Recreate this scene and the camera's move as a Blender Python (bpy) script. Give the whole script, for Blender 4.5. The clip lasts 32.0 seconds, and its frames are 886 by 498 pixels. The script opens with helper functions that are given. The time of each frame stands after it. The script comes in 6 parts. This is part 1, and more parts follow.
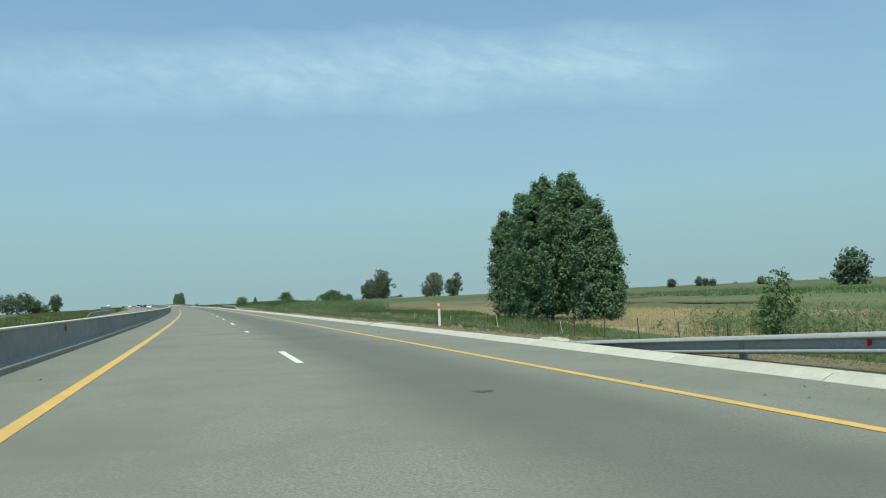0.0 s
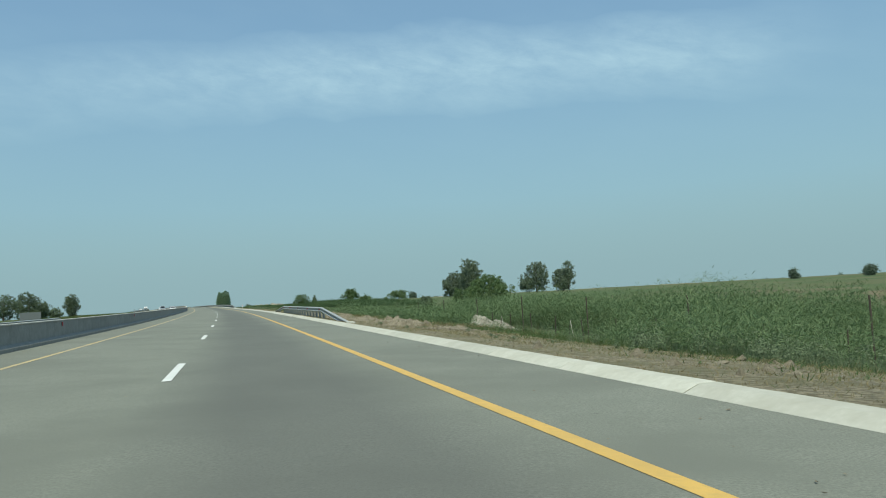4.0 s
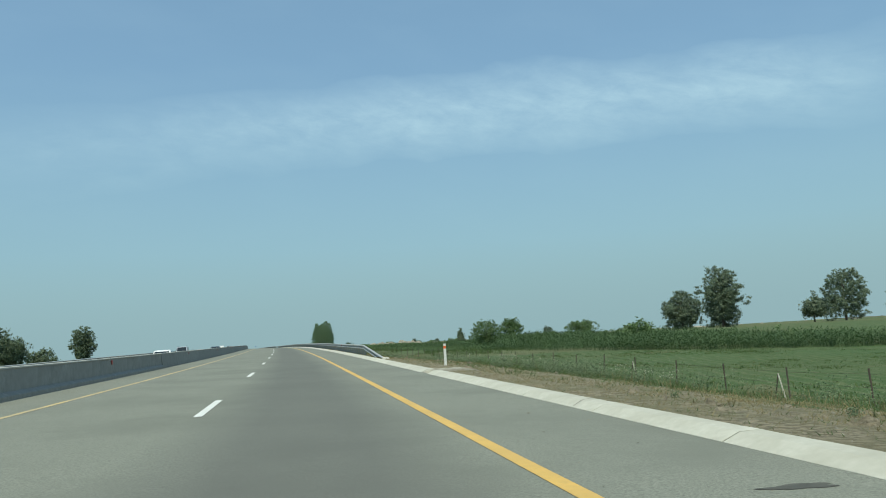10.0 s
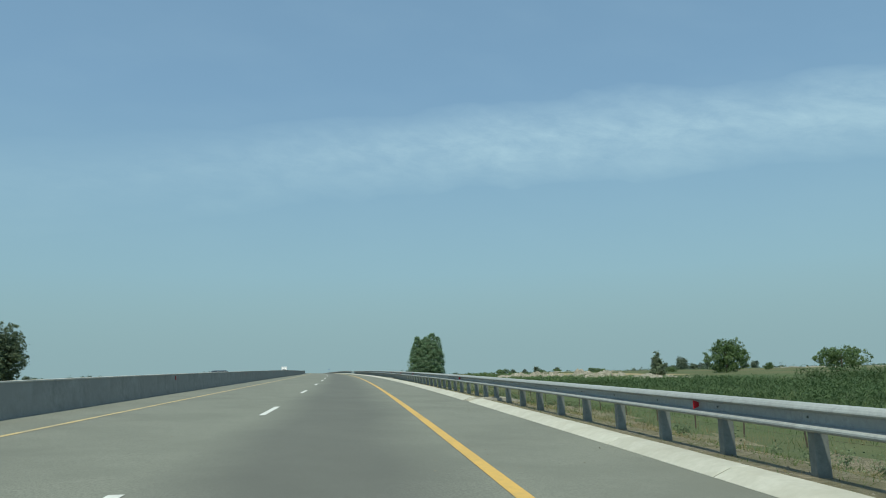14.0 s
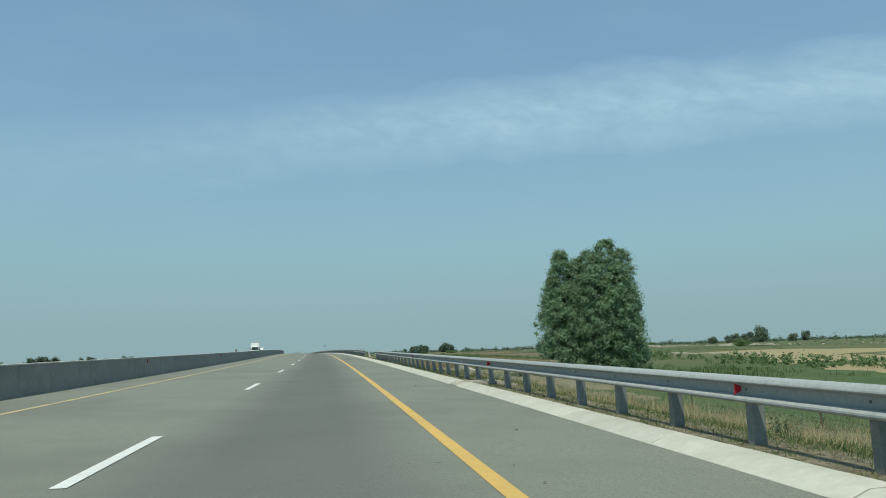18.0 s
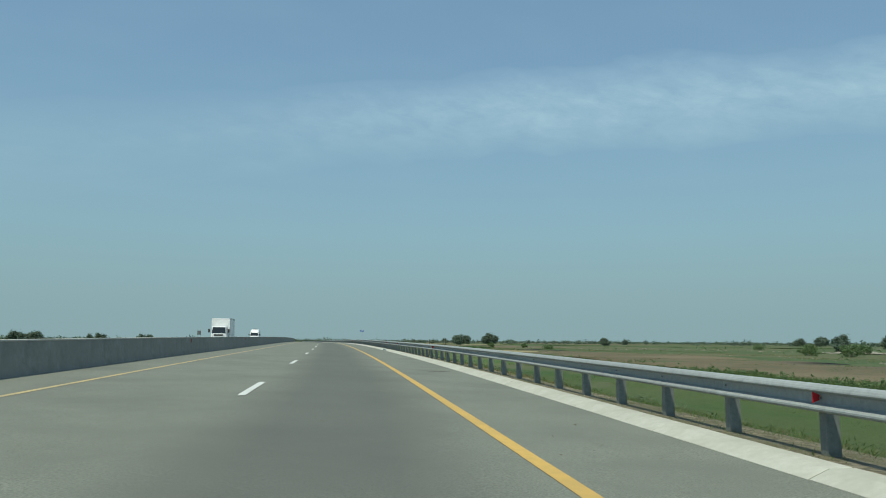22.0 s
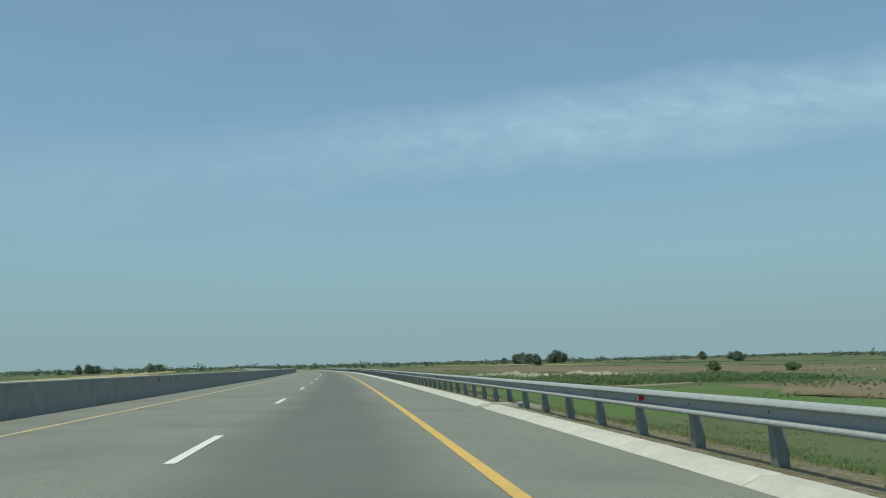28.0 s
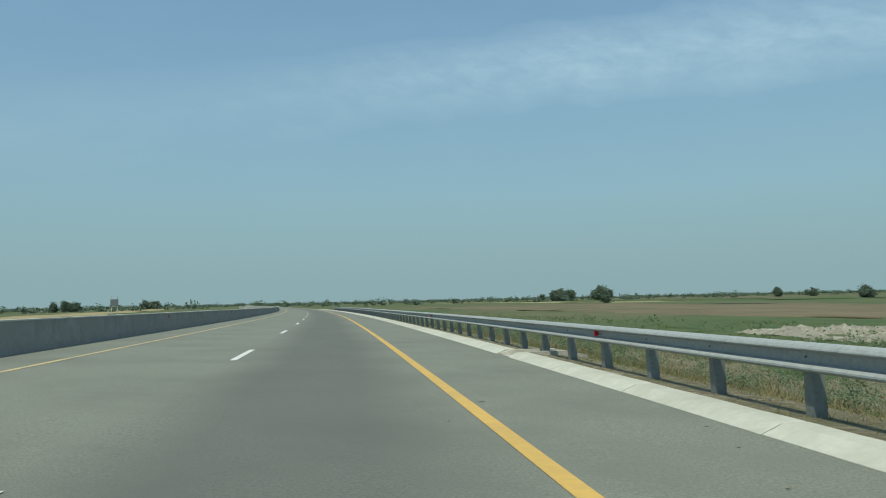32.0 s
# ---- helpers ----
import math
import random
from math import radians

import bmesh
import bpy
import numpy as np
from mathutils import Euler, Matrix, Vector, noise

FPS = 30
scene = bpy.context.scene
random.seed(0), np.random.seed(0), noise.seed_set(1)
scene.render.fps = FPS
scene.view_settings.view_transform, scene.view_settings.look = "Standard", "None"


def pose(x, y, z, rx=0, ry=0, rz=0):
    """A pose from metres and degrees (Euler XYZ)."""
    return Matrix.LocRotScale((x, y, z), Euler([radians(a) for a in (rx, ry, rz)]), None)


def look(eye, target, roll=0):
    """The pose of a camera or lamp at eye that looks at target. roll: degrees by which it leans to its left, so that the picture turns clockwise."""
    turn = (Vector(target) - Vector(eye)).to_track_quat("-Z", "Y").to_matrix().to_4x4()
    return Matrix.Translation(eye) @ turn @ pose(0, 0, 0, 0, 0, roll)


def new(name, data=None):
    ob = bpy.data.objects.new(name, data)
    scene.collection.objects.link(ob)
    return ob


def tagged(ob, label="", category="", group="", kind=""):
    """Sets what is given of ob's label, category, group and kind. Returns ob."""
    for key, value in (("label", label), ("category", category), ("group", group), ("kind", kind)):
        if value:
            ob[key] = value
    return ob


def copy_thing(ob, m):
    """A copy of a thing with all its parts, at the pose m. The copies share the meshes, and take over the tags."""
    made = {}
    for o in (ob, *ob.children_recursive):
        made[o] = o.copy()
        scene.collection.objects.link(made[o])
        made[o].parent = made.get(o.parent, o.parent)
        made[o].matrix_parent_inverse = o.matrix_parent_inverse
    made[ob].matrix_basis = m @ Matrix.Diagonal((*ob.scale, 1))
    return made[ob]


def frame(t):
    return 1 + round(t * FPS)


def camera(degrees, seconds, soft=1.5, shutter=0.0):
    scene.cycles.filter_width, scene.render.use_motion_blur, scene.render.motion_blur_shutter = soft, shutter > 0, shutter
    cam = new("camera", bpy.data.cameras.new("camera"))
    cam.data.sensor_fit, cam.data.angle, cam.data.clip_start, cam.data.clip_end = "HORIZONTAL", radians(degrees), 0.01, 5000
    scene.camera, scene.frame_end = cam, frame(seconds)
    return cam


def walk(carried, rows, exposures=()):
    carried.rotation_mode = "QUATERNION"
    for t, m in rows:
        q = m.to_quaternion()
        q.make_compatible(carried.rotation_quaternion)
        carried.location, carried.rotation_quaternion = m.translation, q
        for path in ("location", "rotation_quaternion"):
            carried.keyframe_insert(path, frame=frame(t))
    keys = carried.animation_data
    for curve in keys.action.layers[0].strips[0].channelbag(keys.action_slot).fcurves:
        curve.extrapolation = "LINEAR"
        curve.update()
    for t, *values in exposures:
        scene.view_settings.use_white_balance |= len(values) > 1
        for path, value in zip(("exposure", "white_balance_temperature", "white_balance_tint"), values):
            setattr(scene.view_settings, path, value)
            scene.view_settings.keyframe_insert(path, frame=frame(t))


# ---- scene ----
cam = camera(59.83, 32.0, soft=1.0)
PATH = [
    (0.0, pose(-1.56, -0.82, 1.226, 93.91, 2.70, 14.18)),
    (0.5, pose(-8.86, 11.65, 1.341, 92.23, 1.77, 16.23)),
    (1.0, pose(-16.14, 24.05, 1.476, 91.25, 2.16, 18.27)),
    (1.5, pose(-23.24, 36.21, 1.624, 90.72, 3.36, 20.40)),
    (2.0, pose(-30.28, 48.21, 1.782, 91.70, 4.66, 19.84)),
    (2.5, pose(-37.24, 59.99, 1.922, 91.80, 3.96, 19.13)),
    (3.0, pose(-44.03, 71.53, 2.072, 92.27, 3.52, 18.49)),
    (3.5, pose(-50.78, 82.90, 2.212, 93.06, 3.36, 17.95)),
    (4.0, pose(-57.59, 94.22, 2.341, 93.96, 3.32, 17.78)),
    (4.5, pose(-64.58, 105.61, 2.491, 94.71, 3.31, 18.22)),
    (5.0, pose(-71.85, 117.15, 2.651, 95.31, 3.30, 19.32)),
    (5.5, pose(-79.44, 128.90, 2.836, 95.67, 3.44, 20.17)),
    (6.0, pose(-87.16, 140.70, 3.031, 96.41, 3.58, 21.42)),
    (6.5, pose(-94.95, 152.44, 3.210, 96.56, 3.72, 21.75)),
    (7.0, pose(-102.80, 164.17, 3.399, 96.51, 3.16, 21.87)),
    (7.5, pose(-110.78, 175.98, 3.599, 96.77, 2.90, 22.37)),
    (8.0, pose(-118.78, 187.67, 3.799, 96.02, 2.84, 22.48)),
    (8.5, pose(-126.58, 198.86, 3.998, 95.76, 1.53, 23.49)),
    (9.0, pose(-134.53, 210.19, 4.186, 96.71, 0.12, 24.89)),
    (9.5, pose(-142.99, 222.31, 4.385, 96.73, 0.86, 25.18)),
    (10.0, pose(-151.67, 234.64, 4.585, 97.16, 3.41, 24.76)),
    (10.5, pose(-160.44, 246.97, 4.803, 97.32, 5.47, 23.84)),
    (11.0, pose(-169.22, 259.23, 5.041, 96.88, 5.44, 22.70)),
    (11.5, pose(-177.90, 271.26, 5.304, 97.75, 3.22, 22.79)),
    (12.0, pose(-186.52, 283.14, 5.567, 99.01, 1.61, 25.98)),
    (12.5, pose(-195.03, 294.88, 5.812, 99.23, 0.76, 29.00)),
    (13.0, pose(-203.57, 306.60, 6.038, 99.95, 1.01, 31.23)),
    (13.5, pose(-212.24, 318.36, 6.283, 99.91, 1.09, 31.24)),
    (14.0, pose(-221.04, 330.15, 6.538, 99.38, 1.27, 30.73)),
    (14.5, pose(-229.95, 341.96, 6.783, 98.42, 1.54, 29.82)),
    (15.0, pose(-238.99, 353.80, 7.018, 97.56, 1.77, 29.15)),
    (15.5, pose(-248.13, 365.66, 7.223, 97.29, 1.86, 29.37)),
    (16.0, pose(-257.37, 377.53, 7.418, 97.70, 1.78, 30.61)),
    (16.5, pose(-266.80, 389.51, 7.595, 97.95, 0.75, 31.58)),
    (17.0, pose(-276.29, 401.42, 7.773, 97.39, 0.03, 31.65)),
    (17.5, pose(-285.71, 413.13, 7.941, 97.42, 0.75, 31.30)),
    (18.0, pose(-295.10, 424.70, 8.100, 97.55, 1.89, 30.85)),
    (18.5, pose(-304.41, 436.12, 8.243, 97.40, 2.04, 30.54)),
    (19.0, pose(-313.69, 447.44, 8.395, 97.36, 2.18, 30.93)),
    (19.5, pose(-322.98, 458.61, 8.538, 97.35, 2.51, 31.50)),
    (20.0, pose(-332.28, 469.71, 8.690, 97.25, 2.44, 31.58)),
    (20.5, pose(-341.66, 480.78, 8.841, 97.40, 1.81, 31.24)),
    (21.0, pose(-351.02, 491.77, 8.993, 97.46, 0.88, 31.39)),
    (21.5, pose(-360.32, 502.62, 9.138, 96.74, -0.47, 32.48)),
    (22.0, pose(-369.60, 513.42, 9.284, 96.82, -0.41, 33.06)),
    (22.5, pose(-378.89, 524.24, 9.428, 96.50, -0.63, 32.64)),
    (23.0, pose(-388.22, 535.07, 9.542, 96.99, 0.14, 33.32)),
    (23.5, pose(-397.61, 545.91, 9.630, 96.65, 0.64, 33.31)),
    (24.0, pose(-407.09, 556.77, 9.689, 95.11, 0.94, 32.61)),
    (24.5, pose(-416.60, 567.64, 9.734, 94.56, 1.19, 32.16)),
    (25.0, pose(-426.22, 578.52, 9.778, 94.70, 1.44, 32.31)),
    (25.5, pose(-435.99, 589.47, 9.835, 95.06, 1.50, 33.71)),
    (26.0, pose(-445.83, 600.40, 9.891, 96.13, 2.97, 36.01)),
    (26.5, pose(-455.67, 611.27, 9.922, 97.43, 3.19, 35.91)),
    (27.0, pose(-465.57, 622.15, 9.944, 98.24, 2.92, 35.74)),
    (27.5, pose(-475.50, 633.01, 9.935, 98.57, 2.21, 35.56)),
    (28.0, pose(-485.46, 643.84, 9.926, 98.36, 1.35, 35.76)),
    (28.5, pose(-495.43, 654.59, 9.898, 97.56, 0.60, 36.73)),
    (29.0, pose(-505.38, 665.27, 9.869, 96.17, 0.02, 38.53)),
    (29.5, pose(-515.31, 675.90, 9.836, 97.13, 1.13, 39.81)),
    (30.0, pose(-525.25, 686.42, 9.813, 97.29, 1.43, 39.77)),
    (30.5, pose(-535.09, 696.64, 9.784, 96.72, 1.21, 40.01)),
    (31.0, pose(-545.04, 706.89, 9.754, 96.15, 0.79, 40.36)),
    (31.5, pose(-555.39, 717.53, 9.709, 95.12, 1.02, 39.75)),
    (32.0, pose(-565.86, 728.24, 9.674, 93.79, 1.26, 36.75)),
]
EXPOSURE = [(0.0, 0.26, 6880, -2), (1.0, 0.28, 6880, -2), (2.0, 0.12, 6880, -2), (5.0, 0.13, 6880, -2), (6.0, 0.17, 6880, -2), (8.0, 0.14, 6880, -2), (9.0, 0.17, 6880, -2), (13.0, 0.06, 6880, -2), (17.0, 0.03, 6880, -2), (18.0, 0.06, 6880, -2), (19.0, 0.14, 6880, -2), (20.0, -0.01, 6880, -2), (23.0, -0.05, 6880, -2), (32.0, 0.00, 6880, -2)]
walk(cam, PATH, EXPOSURE)

# ---- world, sun ----
SUN_AZ, SUN_EL = 192.0, 61.0          # degrees left of +y, degrees up
world = bpy.data.worlds.new("world")
scene.world = world
world.use_nodes = True
wt = world.node_tree
wt.nodes.clear()
W_OUT = wt.nodes.new("ShaderNodeOutputWorld")
W_BG = wt.nodes.new("ShaderNodeBackground")
SKY = wt.nodes.new("ShaderNodeTexSky")
SKY.sky_type = "NISHITA"
SKY.sun_disc = False
SKY.sun_elevation = radians(SUN_EL)
SKY.sun_rotation = radians(-SUN_AZ)
SKY.air_density, SKY.dust_density, SKY.ozone_density = 1.2, 0.8, 2.0
W_BG.inputs["Strength"].default_value = 0.12


def wnode(kind, **kw):
    n = wt.nodes.new(kind)
    for k, v in kw.items():
        n.inputs[k].default_value = v
    return n


def wmath(op, a, b=None, c=None):
    n = wt.nodes.new("ShaderNodeMath")
    n.operation = op
    for i, v in enumerate((a, b, c)):
        if v is None:
            continue
        if isinstance(v, (int, float)):
            n.inputs[i].default_value = v
        else:
            wt.links.new(v, n.inputs[i])
    return n.outputs[0]


def wdot(vec, axis):
    n = wt.nodes.new("ShaderNodeVectorMath")
    n.operation = "DOT_PRODUCT"
    wt.links.new(vec, n.inputs[0])
    n.inputs[1].default_value = axis
    return n.outputs["Value"]


# a thin band of cirrus that crosses the sky ahead, along a great circle
CA, CB = Vector((-0.7345, 0.6294, 0.2535)).normalized(), Vector((-0.0444, 0.9577, 0.2844)).normalized()
CN = CB.cross(CA).normalized()
CN = CN if CN.z > 0 else -CN
CT = (CB - CA).normalized()
gen = wt.nodes.new("ShaderNodeTexCoord").outputs["Generated"]
off = wdot(gen, CN)
along = wdot(gen, CT)
comb = wt.nodes.new("ShaderNodeCombineXYZ")
wt.links.new(wmath("MULTIPLY", along, 6.5), comb.inputs[0])
wt.links.new(wmath("MULTIPLY_ADD", off, 16.0, wmath("MULTIPLY", along, 2.5)), comb.inputs[1])
cn = wnode("ShaderNodeTexNoise", Scale=2.6, Detail=10.0, Roughness=0.68, Distortion=0.25)
wt.links.new(comb.outputs[0], cn.inputs["Vector"])
cw = wnode("ShaderNodeTexNoise", Scale=1.1, Detail=3.0, Roughness=0.5)
wt.links.new(comb.outputs[0], cw.inputs["Vector"])
ragged = wmath("MULTIPLY_ADD", wmath("SUBTRACT", cw.outputs["Fac"], 0.5), 0.05, off)
band = wmath("SUBTRACT", 1.0, wmath("DIVIDE", wmath("ABSOLUTE", ragged), 0.055))
bandc = wmath("MINIMUM", wmath("MAXIMUM", band, 0.0), 1.0)
puff = wmath("MINIMUM", wmath("MAXIMUM", wmath("MULTIPLY", wmath("SUBTRACT", cn.outputs["Fac"], 0.34), 2.6), 0.0), 1.0)
tail = wmath("MINIMUM", wmath("MAXIMUM", wmath("DIVIDE", wmath("SUBTRACT", 0.60, along), 0.16), 0.1), 1.0)
fade = wmath("MINIMUM", wmath("MAXIMUM", wmath("DIVIDE", wmath("SUBTRACT", along, CA.dot(CT) - 0.08), 0.45), 0.0), 1.0)
veil = wmath("MULTIPLY", wmath("MULTIPLY", wmath("POWER", bandc, 0.7), wmath("MULTIPLY_ADD", puff, 0.6, 0.4)), wmath("MULTIPLY", tail, wmath("MULTIPLY_ADD", fade, 0.42, 0.16)))
thin = wmath("MULTIPLY", wmath("MINIMUM", wmath("MAXIMUM", wmath("MULTIPLY", wmath("SUBTRACT", cw.outputs["Fac"], 0.45), 1.6), 0.0), 1.0), 0.07)
cloud = wmath("MINIMUM", wmath("ADD", veil, thin), 1.0)
cmix = wt.nodes.new("ShaderNodeMix")
cmix.data_type = "RGBA"
wt.links.new(cloud, cmix.inputs[0])
wt.links.new(SKY.outputs[0], cmix.inputs[6])
cmix.inputs[7].default_value = (9.0, 9.6, 9.8, 1)
tinted = wt.nodes.new("ShaderNodeMix")
tinted.data_type, tinted.blend_type = "RGBA", "MULTIPLY"
tinted.inputs[0].default_value = 1.0
wt.links.new(cmix.outputs[2], tinted.inputs[6])
tinted.inputs[7].default_value = (0.83, 1.0, 1.09, 1)
# thin dust evens the blue out across the sky
even = wt.nodes.new("ShaderNodeMix")
even.data_type = "RGBA"
even.inputs[0].default_value = 0.52
wt.links.new(tinted.outputs[2], even.inputs[6])
even.inputs[7].default_value = (1.94, 3.12, 4.77, 1)
# dusty summer haze that thickens towards the horizon
low = wmath("MAXIMUM", wmath("SUBTRACT", 1.0, wmath("DIVIDE", wmath("MAXIMUM", wdot(gen, (0, 0, 1)), 0.0), 0.36)), 0.0)
haze = wt.nodes.new("ShaderNodeMix")
haze.data_type = "RGBA"
wt.links.new(wmath("MINIMUM", wmath("MULTIPLY", wmath("POWER", low, 1.3), 1.05), 1.0), haze.inputs[0])
wt.links.new(even.outputs[2], haze.inputs[6])
haze.inputs[7].default_value = (2.20, 3.47, 4.31, 1)
# a greyer layer of dust hangs along the horizon itself
dusty = wt.nodes.new("ShaderNodeMix")
dusty.data_type = "RGBA"
wt.links.new(wmath("MULTIPLY", wmath("MAXIMUM", wmath("SUBTRACT", 1.0, wmath("DIVIDE", wmath("MAXIMUM", wdot(gen, (0, 0, 1)), 0.0), 0.13)), 0.0), 0.85), dusty.inputs[0])
wt.links.new(haze.outputs[2], dusty.inputs[6])
dusty.inputs[7].default_value = (2.28, 3.28, 3.84, 1)
wt.links.new(dusty.outputs[2], W_BG.inputs["Color"])
wt.links.new(W_BG.outputs[0], W_OUT.inputs[0])

sun_data = bpy.data.lights.new("sun", "SUN")
sun_data.energy, sun_data.angle, sun_data.color = 3.7, radians(0.6), (1.0, 0.95, 0.86)
SUN_TO = Vector((-math.sin(radians(SUN_AZ)) * math.cos(radians(SUN_EL)), math.cos(radians(SUN_AZ)) * math.cos(radians(SUN_EL)), math.sin(radians(SUN_EL))))
sun = new("sun", sun_data)
sun.matrix_world = look(SUN_TO * 300, (0, 0, 0))

# ---- the line of the road: heading, height, places by station s and offset d (right of the lane dashes) ----
KAP = [0.669, 0.643, 0.615, 0.583, 0.539, 0.514, 0.562, 0.682, 0.706, 0.62, 0.536, 0.575, 0.65, 0.705, 0.68, 0.539, 0.41, 0.474, 0.59,
       0.619, 0.542, 0.495, 0.523, 0.508, 0.507, 0.645, 0.794, 0.915]          # degrees of left turn in 40 m, every 40 m from -80
SLP = [0.967, 0.977, 0.996, 1.018, 1.151, 1.164, 1.35, 1.469, 1.315, 1.334, 1.736, 1.719, 1.687, 1.401, 1.213, 0.952, 0.974, 1.061, 0.932,
       0.52, 0.419, 0.164, -0.087, -0.267, -0.233, -0.192, -0.349, -0.322]    # percent
KS = np.arange(-80.0, 1001.0, 40.0)
KS2 = np.concatenate([[-700.0, -300.0], KS, [1100.0, 1200.0, 1300.0, 4800.0]])
SG = np.arange(-700.0, 4800.0, 2.0)
_k = np.interp(SG, KS2, [0.0, 0.3] + KAP + [1.0, 0.8, 0.0, 0.0])
_th = np.cumsum(_k) * 2 / 40
_th += 31.186 - np.interp(0.0, SG, _th)
_tr = np.radians(_th)
_x, _y = np.cumsum(-np.sin(_tr)) * 2, np.cumsum(np.cos(_tr)) * 2
_z = np.cumsum(np.interp(SG, KS2, [0.0, 0.2] + SLP + [-0.2, -0.05, 0.0, 0.0])) * 2 / 100
_x, _y, _z = _x - np.interp(0.0, SG, _x), _y - np.interp(0.0, SG, _y), _z - np.interp(0.0, SG, _z)
FALL = 0.02488


def deck(d):
    """Height of the carriageways over the line, by their crossfall."""
    d = np.asarray(d, float)
    return np.where(d > -5.6, -FALL * np.clip(d, -5.6, 6.8), FALL * 5.6 - FALL * (-5.6 - np.clip(d, -18.5, -5.6)))


def far_drop(s):
    """The oncoming carriageway lies lower along the rise."""
    s = np.asarray(s, float)
    return -0.45 * np.clip((s - 270) / 70, 0, 1) * np.clip((650 - s) / 80, 0, 1)


LAND_D = [-1800, -400, -60, -30, -26, -20, -18.7, -18.2, -17.6, 5.8, 6.6, 7.6, 9.2, 12.0, 16.0, 60.0, 400.0, 3500.0]
LAND_Z = [-1.5, -1.6, -1.6, -1.5, -1.3, -0.45, -0.28, -0.32, -0.7, -0.6, -0.13, -0.20, -0.5, -1.15, -1.6, -1.7, -1.7, -1.5]


def ripple(s, d):
    s, d = np.asarray(s, float), np.asarray(d, float)
    w = np.clip((np.where(d > 0, d - 7.4, -19.5 - d)) / 8, 0, 1)
    a = np.sin(s * 0.83 + d * 1.1) * 0.03 + np.sin(s * 0.31 - d * 0.57 + 1.3) * 0.05 + np.sin(s * 0.07 + d * 0.19) * 0.09 + np.sin(s * 1.9 + 2 * np.sin(d * 1.7)) * 0.025
    return a * w


def land(s, d):
    """Height of the ground over the line of the road."""
    s, d = np.asarray(s, float), np.asarray(d, float)
    hollow = np.exp(-((s - 325) / 85) ** 2) * np.clip((d - 16) / 50, 0, 1) * np.clip((150 - d) / 50, 0, 1)
    z = np.interp(d, LAND_D, LAND_Z) + ripple(s, d) - 1.4 * hollow
    z = z + 0.5 * np.exp(-((d - 12.5) / 3.2) ** 2) * np.clip((335 - s) / 12, 0, 1) * (d > 6)
    bench = np.clip((s - 561) / 4, 0, 1) * np.clip((598 - s) / 8, 0, 1) * np.clip((d - 7.6) / 1.0, 0, 1) * np.clip((20.0 - d) / 0.8, 0, 1)
    return z + (-0.55 - z) * bench


def place(s, d, z=0.0):
    """World points; z over the line of the road."""
    s, d, z = np.broadcast_arrays(np.asarray(s, float), np.asarray(d, float), np.asarray(z, float))
    t = np.radians(np.interp(s, SG, _th))
    return np.stack([np.interp(s, SG, _x) + d * np.cos(t), np.interp(s, SG, _y) + d * np.sin(t), np.interp(s, SG, _z) + z], -1)


def at(s, d, z=0.0, turn=0.0, slope=True):
    """A pose at a station: x to the right, y along the road, z up."""
    p = place(s, d, z)
    th = float(np.interp(s, SG, _th)) + turn
    g = float(np.interp(s + 1, SG, _z) - np.interp(s - 1, SG, _z)) / 2 if slope else 0.0
    return Matrix.Translation(p) @ Euler((math.atan(g * math.cos(radians(turn))), 0, radians(th))).to_matrix().to_4x4()


def on_land(s, d, turn=0.0, dz=0.0):
    return at(s, d, float(land(s, d)) + dz, turn, False)


